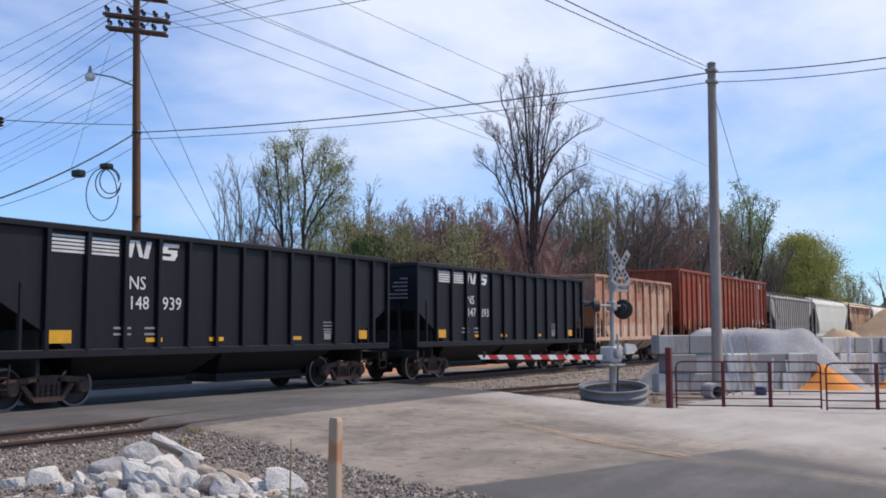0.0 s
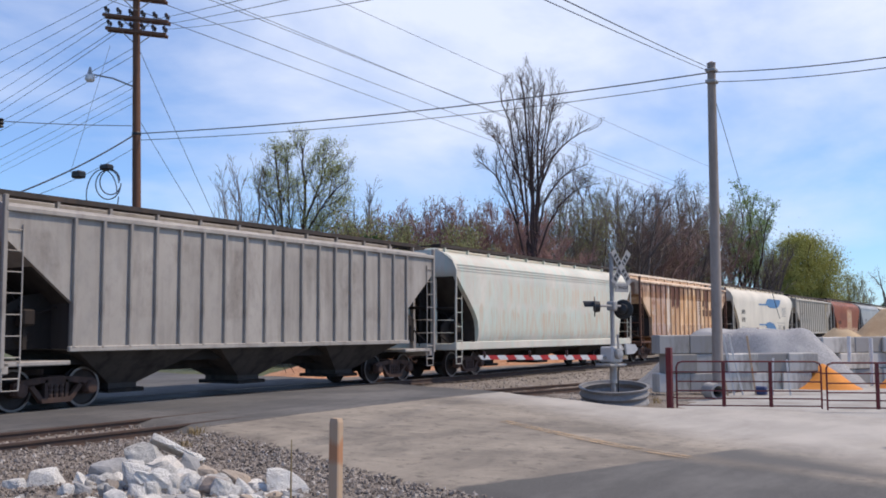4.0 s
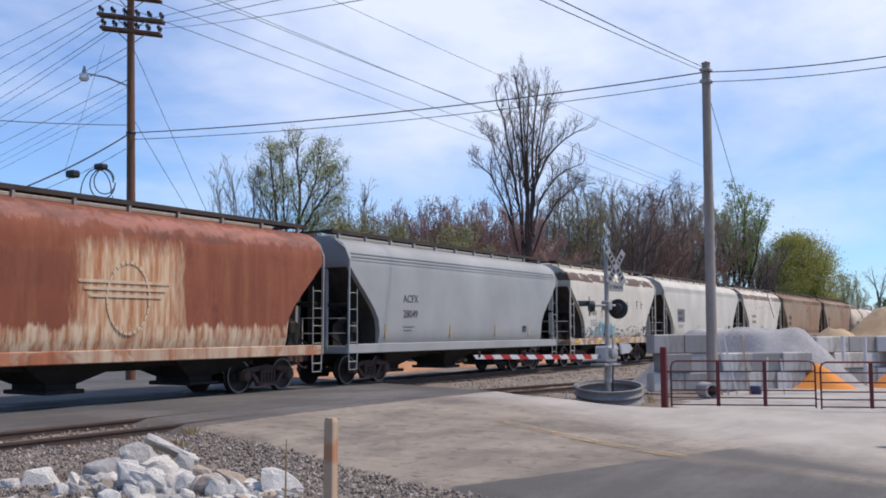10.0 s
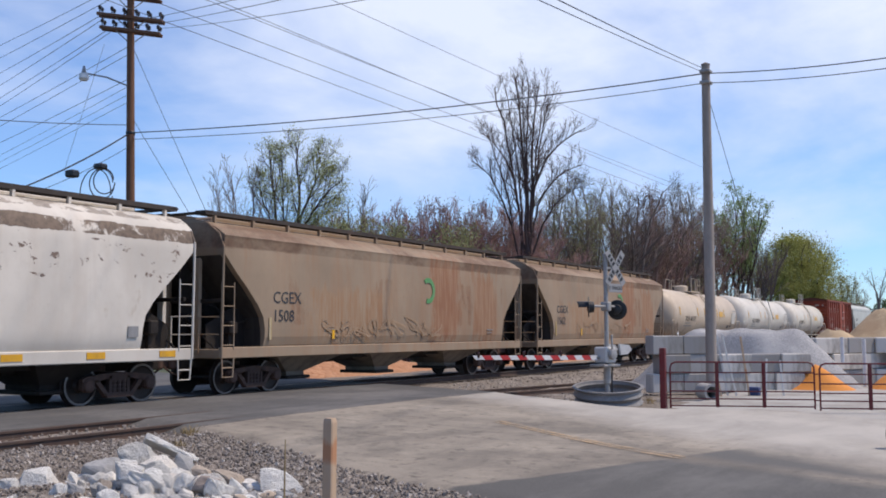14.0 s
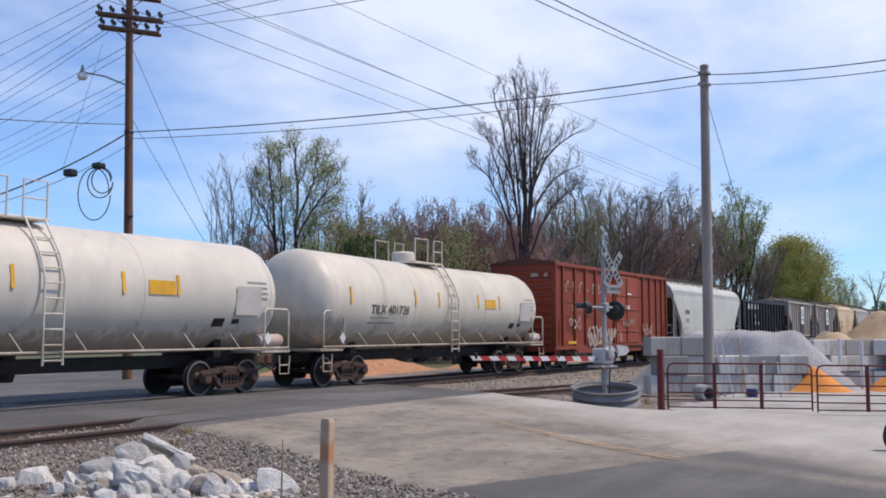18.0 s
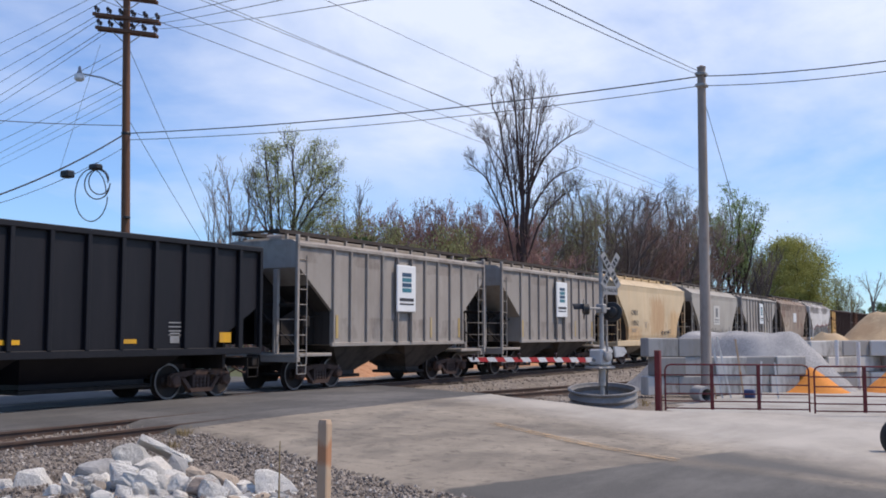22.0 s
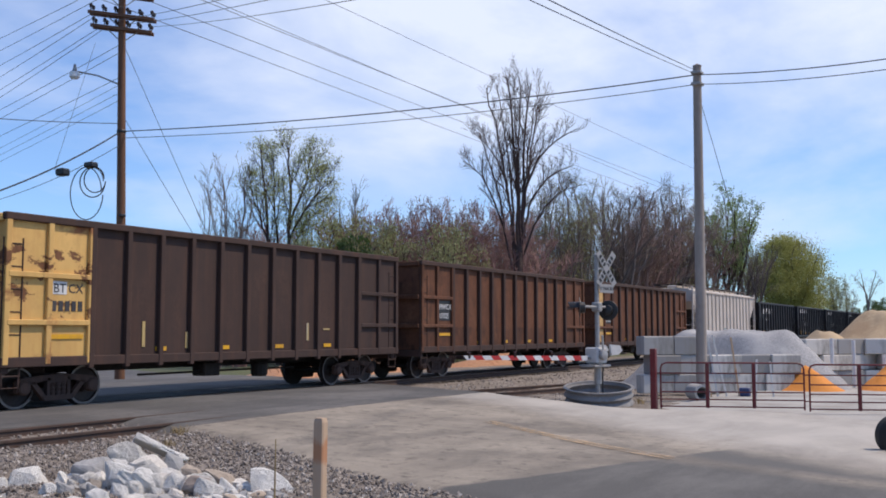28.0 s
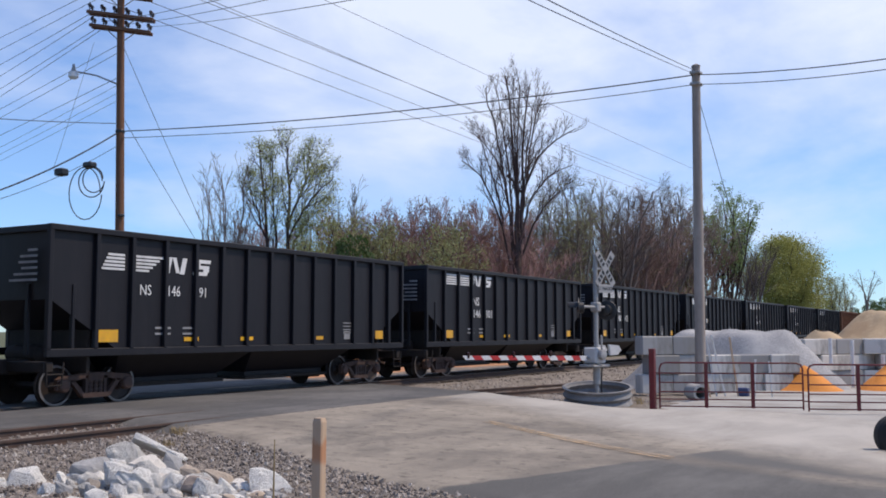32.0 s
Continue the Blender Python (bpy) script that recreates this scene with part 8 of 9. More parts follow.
part("pole_band", MB().lathe([(0.16, 9.05), (0.175, 9.08), (0.175, 9.15), (0.16, 9.18)], 12, Matrix.Translation((-0.13, -0.05, 0))), M_BLACK, pole)
part("bracket", MB().box(-0.25, -0.28, 5.9, 0.0, -0.15, 6.0, 0.02), M_BLACK, pole)

PR = Vector((29.9, -10.95, 0.0))
pole2 = thing("utility_pole", "weathered grey wooden utility pole beside the yard", "utility pole", pose(PR.x, PR.y, 0))
part("shaft", MB().tube([(0.3, 0.12, -0.9), (0.1, 0.03, 4.0), (-0.45, -0.16, 9.75)], [0.17, 0.155, 0.125], 14), M_GREYPOLE, pole2, smooth=True)
part("pole_cap", MB().lathe([(0.13, 9.72), (0.14, 9.78), (0.02, 9.84)], 12, Matrix.Translation((-0.45, -0.16, 0))), M_GREYPOLE, pole2)
for z in (9.55, 9.2):
    part("wire_clamp", MB().box(-0.62, -0.32, z - 0.05, -0.28, 0.0, z + 0.05, 0.02), M_GALV, pole2)


def wire(a, c_, sag, r, label="thin dark overhead wire", n=18, group="overhead wires"):
    a, c_ = Vector(a), Vector(c_)
    pts = []
    for i in range(n + 1):
        s = i / n
        p = a.lerp(c_, s)
        p.z -= 4 * sag * s * (1 - s)
        pts.append(p)
    return solid("overhead_wire", MB().tube(pts, r * 0.8, 5, False), M_WIRE, label, "wire", group)


for y, z, zz in ((9.0, 13.68, 12.95), (9.0, 14.31, 14.05), (9.0, 15.17, 15.5), (9.05, 15.4, 14.95), (9.0, 17.55, 18.35)):
    wire((24.9, y, z), (100, y, zz), 0.08, 0.017)
    wire((-20, y, z + 0.6), (24.9, y, z), 0.0, 0.016)
for x, z, zz in ((24.2, 14.35, 15.70), (24.6, 14.30, 15.05), (23.9, 13.35, 14.26), (24.0, 13.25, 13.61), (24.1, 12.80, 12.97), (24.2, 12.72, 12.55), (25.15, 12.46, 12.02), (25.15, 12.16, 11.57),
                 (25.15, 11.19, 10.76), (25.15, 10.91, 10.11), (25.15, 10.60, 9.78), (25.15, 10.31, 9.45)):
    wire((x, 9.45, z), (x + (29.4 - x) * 1.5, 9.45 + 14.55 * 1.5, z + (zz - z) * 1.5), 0.06, 0.014 if z > 11 else 0.010)
wire((23.95, 9.45, 12.2), (21.7, 8.6, 7.1), 0.0, 0.009)
for i, q in enumerate(((11.78, -12.47, 6.6), (11.35, -11.78, 6.76), (10.94, -11.09, 6.77))):
    wire(WIRE_FROM[-1 - 2 * i], q, 0.1, 0.010)
R_TOP = PR + Vector((-0.45, -0.16, 9.5))
L_TAP = PL + Vector((-0.15, -0.05, 9.12))
wire(L_TAP, R_TOP, 0.25, 0.025, "black bundled cable between the poles")
wire(L_TAP - Vector((0, 0, 0.25)), R_TOP - Vector((0, 0, 0.3)), 0.28, 0.016)
wire(R_TOP, (26.25, -17.27, 8.42), 0.1, 0.02)
wire(R_TOP - Vector((0, 0, 0.3)), (26.27, -17.26, 8.16), 0.1, 0.016)
wire(R_TOP + Vector((0, 0, 0.12)), (10.34, -13.86, 6.1), 0.03, 0.013)
wire(R_TOP + Vector((0, 0, 0.0)), (10.12, -13.51, 6.15), 0.03, 0.011)
wire(L_TAP, (18.1, 8.25, 5.5), 0.22, 0.035, "thick black service cable")
wire(L_TAP - Vector((0, 0, 0.5)), (18.1, 8.26, 5.3), 0.25, 0.014)
wire(L_TAP + Vector((0, 0, 0.3)), (17.75, 8.43, 8.2), 0.05, 0.018)
wire(PL + Vector((-0.3, -0.1, 12.6)), (31.0, 6.9, 0.0), 0.1, 0.013, "thin steel guy wire anchoring the pole")
wire(PL + Vector((-0.2, -0.1, 9.8)), (31.6, 7.0, 0.0), 0.1, 0.013, "thin steel guy wire anchoring the pole")
wire(R_TOP - Vector((0, 0, 0.5)), (32.6, -12.2, 2.0), 0.0, 0.012, "thin steel guy wire anchoring the pole")


def loop_cable(cx_, cy_, cz, rx, rz, r):
    d = Vector((0.52, -0.855, 0))
    pts = [Vector((cx_, cy_, cz)) + d * (rx * math.cos(a)) + Vector((0, 0, rz * math.sin(a))) + Vector((0.02 * k, 0.02 * k, 0)) for k, a in enumerate([2 * math.pi * i / 24 for i in range(25)])]
    return MB().tube(pts, r, 5, False)


coil = thing("cable_coil", "coil of spare black cable hanging from the line", "cable coil")
part("coil", loop_cable(22.9, 8.2, 6.85, 0.42, 0.5, 0.022), M_WIRE, coil)
part("coil", loop_cable(22.75, 8.3, 6.45, 0.55, 0.9, 0.02), M_WIRE, coil)
part("coil", loop_cable(23.0, 8.2, 6.95, 0.36, 0.42, 0.022), M_WIRE, coil)
part("clamp", MB().box(22.7, 8.0, 7.3, 23.05, 8.4, 7.5, 0.05), M_BLACK, coil)
solid("strain_insulator", MB().lathe([(0.03, -0.16), (0.1, -0.12), (0.06, -0.06), (0.11, 0.0), (0.06, 0.06), (0.1, 0.12), (0.03, 0.16)], 12, Matrix.Translation((18.92, 8.43, 8.28))), M_BLACK, "black strain insulator on the service wire", "insulator")
solid("splice_box", MB().box(21.9, 8.45, 6.95, 22.25, 8.85, 7.2, 0.05), M_BLACK, "black cable splice box on the line", "splice box")

# ---- rocks, stake, weeds ----
M_ROCK, nt, bs = mat_nodes("broken limestone")
oi = nt.nodes.new("ShaderNodeObjectInfo")
tone = ramp_node(nt, oi.outputs["Random"], [(0.0, (0.50, 0.48, 0.44)), (0.3, (0.68, 0.655, 0.60)), (0.85, (0.84, 0.81, 0.745)), (1.0, (0.70, 0.60, 0.48))])
vein = noise_node(nt, 4.0, 8, 0.7, distort=1.2)
col = mix_col(nt, steps(nt, vein, 0.50, 0.70), tone, (0.80, 0.78, 0.73))
col = mix_col(nt, steps(nt, noise_node(nt, 5, 8, 0.75, shift=(5, 5, 5)), 0.58, 0.80), col, (0.33, 0.30, 0.26))
col = mix_col(nt, steps(nt, noise_node(nt, 40, 4, 0.7, shift=(2, 5, 1)), 0.62, 0.78), col, (0.16, 0.145, 0.125))
nt.links.new(col, bs.inputs["Base Color"])
bs.inputs["Roughness"].default_value = 0.9
bump_to(nt, bs, noise_node(nt, 9, 9, 0.8), 1.0, 0.06)


def rock_bm(rng, sx, sy, sz, n=17):
    """A broken block: the hull of loose corners, its faces slightly uneven."""
    bm = bmesh.new()
    for i in range(n):
        c = Vector(((1 if i & 1 else -1), (1 if i & 2 else -1), (1 if i & 4 else -1))) if i < 5 else Vector((rng.gauss(0, 1), rng.gauss(0, 1), rng.gauss(0, 1))).normalized() * 1.12
        v = Vector((c.x * rng.uniform(0.6, 0.92), c.y * rng.uniform(0.6, 0.92), c.z * rng.uniform(0.55, 0.95)))
        bm.verts.new((v.x * sx, v.y * sy, v.z * sz))
    r = bmesh.ops.convex_hull(bm, input=bm.verts)
    bmesh.ops.delete(bm, geom=[g for g in r["geom_interior"] if isinstance(g, bmesh.types.BMVert)], context="VERTS")
    size = (sx + sy + sz) / 3
    bmesh.ops.triangulate(bm, faces=bm.faces)
    bmesh.ops.subdivide_edges(bm, edges=list(bm.edges), cuts=3, use_grid_fill=True)
    bmesh.ops.smooth_vert(bm, verts=bm.verts, factor=0.35, use_axis_x=True, use_axis_y=True, use_axis_z=True)
    bm.normal_update()
    k = rng.uniform(0, 90)
    for v in bm.verts:
        q = v.co / size
        v.co += v.normal * size * (0.13 * noise.noise((q.x * 1.3 + k, q.y * 1.3, q.z * 1.3)) + 0.05 * noise.noise((q.x * 4.5, q.y * 4.5 + k, q.z * 4.5)))
    return bm


M_ROCKG = plain("grey broken stone", (0.33, 0.325, 0.315), 0.9, 0, 0.35, 9, 0.6, 0.03)
M_ROCKB = plain("brown broken stone", (0.30, 0.245, 0.205), 0.9, 0, 0.4, 8, 0.6, 0.03)
M_ROCKT = plain("tan broken stone", (0.44, 0.36, 0.28), 0.9, 0, 0.35, 8, 0.6, 0.03)
rng = random.Random(11)
side_ = Vector((0.518, -0.855, 0))
# x, y, z, half width, half height, lean (degrees), stone
HEAP = [(9.77, -9.15, 0.07, 0.44, 0.06, 26, 0), (9.30, -9.06, 0.02, 0.22, 0.18, -20, 0), (9.21, -9.55, -0.13, 0.28, 0.19, -8, 0), (8.86, -8.98, -0.13, 0.33, 0.19, 4, 1), (8.59, -9.48, -0.25, 0.19, 0.11, 0, 0),
        (8.88, -9.97, -0.27, 0.20, 0.16, 12, 0), (9.40, -10.09, -0.14, 0.12, 0.10, -14, 3), (9.22, -10.54, -0.27, 0.26, 0.15, 16, 2), (9.60, -10.41, -0.19, 0.21, 0.10, 4, 3), (9.95, -10.99, -0.29, 0.30, 0.22, -6, 0),
        (8.11, -8.66, -0.23, 0.28, 0.19, 6, 0), (7.78, -8.45, -0.23, 0.16, 0.14, 0, 0), (8.35, -8.98, -0.22, 0.14, 0.12, 20, 0), (9.55, -9.62, -0.10, 0.16, 0.15, 10, 1), (9.0, -9.22, -0.08, 0.12, 0.11, 0, 0),
        (9.05, -10.22, -0.30, 0.17, 0.12, -10, 1), (9.7, -10.75, -0.34, 0.14, 0.09, 0, 0)]
for i in range(24):
    t_ = min(0.8, max(0.1, rng.gauss(0.44, 0.16)))
    q = Vector((7.9, -8.3, 0)).lerp(Vector((9.9, -11.3, 0)), t_) + Vector((0.855, 0.52, 0)) * rng.uniform(-0.25, 0.3)
    HEAP.append((q.x, q.y, -0.28 + 0.25 * math.exp(-((t_ - 0.42) / 0.16) ** 2) * rng.uniform(0.2, 1.0), rng.uniform(0.14, 0.22), rng.uniform(0.10, 0.16), rng.uniform(-30, 30), 0))
for i in range(105):
    t_ = rng.random()
    q = Vector((7.5, -8.0, 0)).lerp(Vector((9.7, -11.5, 0)), t_) + Vector((0.855, 0.52, 0)) * rng.uniform(-0.75, 0.35)
    hill = 0.30 * math.exp(-((t_ - 0.42) / 0.2) ** 2)
    HEAP.append((q.x, q.y, -0.40 + hill * rng.uniform(0.0, 0.75), rng.uniform(0.07, 0.17), rng.uniform(0.06, 0.12), rng.uniform(-25, 25), rng.choice((0, 0, 0, 0, 0, 1, 1, 3))))
for x, y, z, w, hh, lean_, tone_ in HEAP:
    bm = rock_bm(rng, w * 1.15, w * (rng.uniform(0.75, 0.95) if hh > 0.07 else 0.5), hh * 1.25)
    m = Matrix.Rotation(math.atan2(side_.y, side_.x) + rng.uniform(-0.25, 0.25), 4, "Z") @ Matrix.Rotation(radians(lean_), 4, "Y") @ Matrix.Rotation(rng.uniform(-0.3, 0.3), 4, "X")
    bmesh.ops.rotate(bm, verts=bm.verts, matrix=m.to_3x3())
    me = bpy.data.meshes.new("boulder")
    bm.to_mesh(me)
    bm.free()
    me.materials.append((M_ROCK, M_ROCKG, M_ROCKB, M_ROCKT)[tone_])
    o = new("boulder", me)
    o.location = (x, y, z)
    tagged(o, ("angular broken pale limestone boulder in a roadside heap", "angular broken dark grey boulder in a roadside heap", "rough brown boulder in a roadside heap", "rough tan boulder in a roadside heap")[tone_], "boulder", "boulders in the heap")

b = MB()
octa = [(1, 0, 0), (-1, 0, 0), (0, 1, 0), (0, -1, 0), (0, 0, 1), (0, 0, -1)]
of = [(0, 2, 4), (2, 1, 4), (1, 3, 4), (3, 0, 4), (2, 0, 5), (1, 2, 5), (3, 1, 5), (0, 3, 5)]
for i in range(26000):
    x, y = rng.uniform(5.5, 17), rng.uniform(-15.5, -3.4)
    if i > 10000:
        x, y = rng.uniform(5.6, 13.5), rng.uniform(-13.5, -5.2)
    if 7000 < i <= 10000:
        x, y = rng.uniform(24.5, 60), rng.uniform(-8.6, -2.0)
    xl, xr = road_edges(y)
    if xl - 0.1 < x < xr + 0.3:
        if not (x < xl + 0.8 and rng.random() < 0.06):
            continue
    s = rng.uniform(0.012, 0.03) * (1.7 if i % 9 == 0 else 1) if i > 10000 else rng.uniform(0.015, 0.05)
    q = Euler((rng.uniform(0, 6), rng.uniform(0, 6), rng.uniform(0, 6))).to_matrix()
    z = ground_z(x, y) + s * 0.4
    b.add([q @ Vector((p[0] * s * rng.uniform(0.7, 1.3), p[1] * s * rng.uniform(0.6, 1.1), p[2] * s * 0.8)) + Vector((x, y, z)) for p in octa], of)
M_PEB, nt, bs = mat_nodes("loose ballast stone")
gi = nt.nodes.new("ShaderNodeNewGeometry")
nt.links.new(ramp_node(nt, gi.outputs["Random Per Island"], [(0.0, (0.13, 0.108, 0.09)), (0.4, (0.215, 0.182, 0.152)), (0.88, (0.30, 0.262, 0.225)), (1.0, (0.50, 0.46, 0.41))]), bs.inputs["Base Color"])
bs.inputs["Roughness"].default_value = 0.9
solid("loose_ballast", b, M_PEB, "loose ballast stones", "gravel", kind="stuff")

M_STAKE = painted("weathered brown stake", (0.52, 0.37, 0.245), (0.33, 0.22, 0.145), 0.5, (0.46, 0.37, 0.29), 0.5, 0.9, band=(0.8, 0.12, (0.42, 0.17, 0.07), 0.7))
b = MB()
b.rings([[(0.034 * c_ + 0.014 * (z - 1.0), 0.038 * s_, z) for c_, s_ in ((-1, -1), (-0.6, -1.15), (1, -1), (1.1, 0.6), (1, 1), (-1, 1))] for z in (-0.7, 0.3, 1.0)] + [[(0.03 * c_, 0.03 * s_, 1.03) for c_, s_ in ((-1, -1), (-0.6, -1.15), (1, -1), (1.1, 0.6), (1, 1), (-1, 1))]])
o = solid("stake", b, M_STAKE, "weathered wooden marker stake by the road", "stake")
o.location = (5.83, -14.88, 0.0)
M_DRY = plain("dry weed", (0.30, 0.22, 0.10), 0.9, 0, 0.4, 8, 0)
b = MB()
b.tube([(5.77, -14.5, -0.6), (5.75, -14.52, 0.3), (5.78, -14.5, 0.86)], [0.012, 0.009, 0.004], 5)
solid("dead_stalk", b, M_DRY, "thin dead weed stalk beside the stake", "weed")


def tuft(x, y, n, hh, seed):
    r = random.Random(seed)
    b = MB()
    for _ in range(n):
        a, l = r.uniform(0, 6.28), r.uniform(0.4, 1.0) * hh
        bx, by = x + r.gauss(0, 0.08), y + r.gauss(0, 0.08)
        z = ground_z(bx, by) - 0.02
        t_ = Vector((bx + math.cos(a) * l * 0.5, by + math.sin(a) * l * 0.5, z + l))
        w = Vector((-math.sin(a), math.cos(a), 0)) * 0.006
        p = Vector((bx, by, z))
        mid = (p + t_) / 2 + Vector((0, 0, l * 0.15))
        b.add([p - w, p + w, mid + w * 0.7, mid - w * 0.7, t_], [(0, 1, 2, 3), (3, 2, 4)])
    return tagged(solid("grass_tuft", b, M_DRY, "small tuft of dry yellow grass", "grass"), kind="stuff")


for i, (x, y) in enumerate(((12.6, -6.6), (12.3, -6.9), (12.9, -6.4), (11.4, -7.6), (27.8, -9.0), (28.6, -9.4), (27.0, -10.0))):
    tuft(x, y, 50, 0.2, i)

pipe = MB().lathe([(0.24, -0.38), (0.24, 0.38), (0.17, 0.38), (0.17, -0.38), (0.24, -0.38)], 28)
o = solid("concrete_pipe", pipe, M_CONC, "short concrete pipe lying in the yard", "pipe", smooth=True)
o.matrix_basis = pose(29.3, -10.95, -0.15, 90, 0, -52)
M_LATH = plain("whitewashed lath", (0.62, 0.60, 0.56), 0.85, 0, 0.2, 8)
for i, (x, y, l, t_) in enumerate(((31.4, -11.0, 1.95, 8), (31.5, -11.25, 2.0, 11), (31.2, -10.85, 1.9, 9), (31.7, -11.6, 1.9, 6), (31.7, -12.1, 1.2, -4), (31.9, -12.6, 1.15, 3))):
    o = solid("survey_lath", MB().box(-0.03, -0.012, -0.1, 0.03, 0.012, l, 0.003), M_STAKE if i in (2, 3) else M_LATH, "thin wooden lath leaning by the blocks", "lath", "laths")
    o.matrix_basis = pose(x, y, -0.42, 0, 0, -59) @ pose(0, 0, 0, -4, -t_, 0)
for x, y, z, l in ((38.6, -14.05, -0.42, 1.75), (39.2, -15.0, -0.42, 1.2), (38.0, -13.4, 0.5, 0.9)):
    o = solid("white_pipe", MB().tube([(0, 0, 0), (0, 0, l)], 0.07, 10), M_WWHITE, "white plastic pipe standing at the block wall", "pipe")
    o.matrix_basis = pose(x, y, z)
solid("yard_battery", MB().box(31.7, -11.9, -0.40, 31.95, -11.55, -0.12, 0.03), plain("navy plastic", (0.03, 0.05, 0.14), 0.5), "small dark blue plastic box on the yard floor", "box")
for i, (x, y, w) in enumerate(((21.5, -13.6, 0.4), (20.9, -14.9, 0.45), (19.6, -14.35, 0.5))):
    solid("drain_cover", MB().lathe([(w * 0.5, -0.02), (w * 0.5, 0.012), (w * 0.42, 0.016), (w * 0.42, 0.008), (0.02, 0.008)], 20, Matrix.Translation((x, y, -0.372))), M_UNDER, "dark flat iron cover in the dusty ground", "cover")

# ---- trailer parked at the yard edge ----
M_TYRE = plain("tyre rubber", (0.022, 0.022, 0.023), 0.85, 0, 0.25, 9)
v = thing("flat_trailer", "dark steel flat trailer with black tyres parked in the yard", "trailer", pose(18.15, -17.48, -0.42, 0, 0, -59))
for y in (0.0, -1.7):
    m = Matrix.Translation((0, y, 0.34)) @ Matrix.Rotation(radians(90), 4, "X")
    w_ = part("wheel", MB().lathe([(0.19, -0.11), (0.30, -0.12), (0.34, -0.08), (0.345, 0.0), (0.34, 0.08), (0.30, 0.12), (0.19, 0.11)], 32, m), M_TYRE, v, "black rubber tyre", smooth=True)
    part("rim", MB().lathe([(0.03, -0.07), (0.10, -0.08), (0.19, -0.10), (0.19, 0.10), (0.10, 0.08), (0.03, 0.07)], 20, m), M_GALV, w_)
part("axle", MB().tube([(0, 0, 0.34), (0, -1.7, 0.34)], 0.04, 8), M_UNDER, v)
part("deck", MB().box(0.35, -1.6, 0.5, 4.4, -0.1, 0.62, 0.02), M_UNDER, v)
part("spring_hanger", MB().box(-0.05, -0.3, 0.34, 0.6, -0.2, 0.55, 0.02), M_UNDER, v)
part("drawbar", MB().tube([(4.3, -0.85, 0.5), (6.0, -0.85, 0.45)], 0.05, 8), M_UNDER, v)
part("jockey_leg", MB().tube([(5.8, -0.85, 0.5), (5.8, -0.85, 0.0)], 0.035, 8), M_UNDER, v)


# ---- trees ----
def bark(name, col):
    return painted(name, col, tuple(c_ * 0.6 for c_ in col), 0.6, tuple(min(1, c_ * 1.5) for c_ in col), 0.4, 0.95)


def leaf_mat(name, cols):
    m, nt, bs = mat_nodes(name)
    g = nt.nodes.new("ShaderNodeNewGeometry")
    nt.links.new(ramp_node(nt, g.outputs["Random Per Island"], [(i / (len(cols) - 1), c_) for i, c_ in enumerate(cols)]), bs.inputs["Base Color"])
    bs.inputs["Roughness"].default_value = 0.7
    bs.inputs["Subsurface Weight"].default_value = 0.0
    tr = nt.nodes.new("ShaderNodeBsdfTranslucent")
    tr.inputs["Color"].default_value = (*cols[-1], 1)
    mx = nt.nodes.new("ShaderNodeMixShader")
    mx.inputs[0].default_value = 0.35
    nt.links.new(bs.outputs[0], mx.inputs[1])
    nt.links.new(tr.outputs[0], mx.inputs[2])
    nt.links.new(mx.outputs[0], nt.nodes["Material Output"].inputs[0])
    return m


M_LEAFY = leaf_mat("spring leaves", [(0.26, 0.31, 0.10), (0.36, 0.40, 0.15), (0.45, 0.47, 0.20)])
M_LEAFB = leaf_mat("yellow-green leaves", [(0.25, 0.25, 0.06), (0.33, 0.33, 0.085), (0.40, 0.395, 0.12)])
M_LEAFG = leaf_mat("green leaves", [(0.13, 0.21, 0.06), (0.20, 0.29, 0.09), (0.28, 0.36, 0.14)])
M_LEAFD = leaf_mat("cedar leaves", [(0.03, 0.06, 0.016), (0.055, 0.095, 0.025), (0.085, 0.13, 0.04)])
M_LEAFH = leaf_mat("pale green buds", [(0.20, 0.21, 0.09), (0.28, 0.29, 0.12), (0.36, 0.36, 0.17)])
M_BUD = leaf_mat("reddish buds", [(0.17, 0.10, 0.08), (0.24, 0.15, 0.11), (0.22, 0.19, 0.10)])


TWIG = {"least": 0.0055}      # radius of the finest twigs


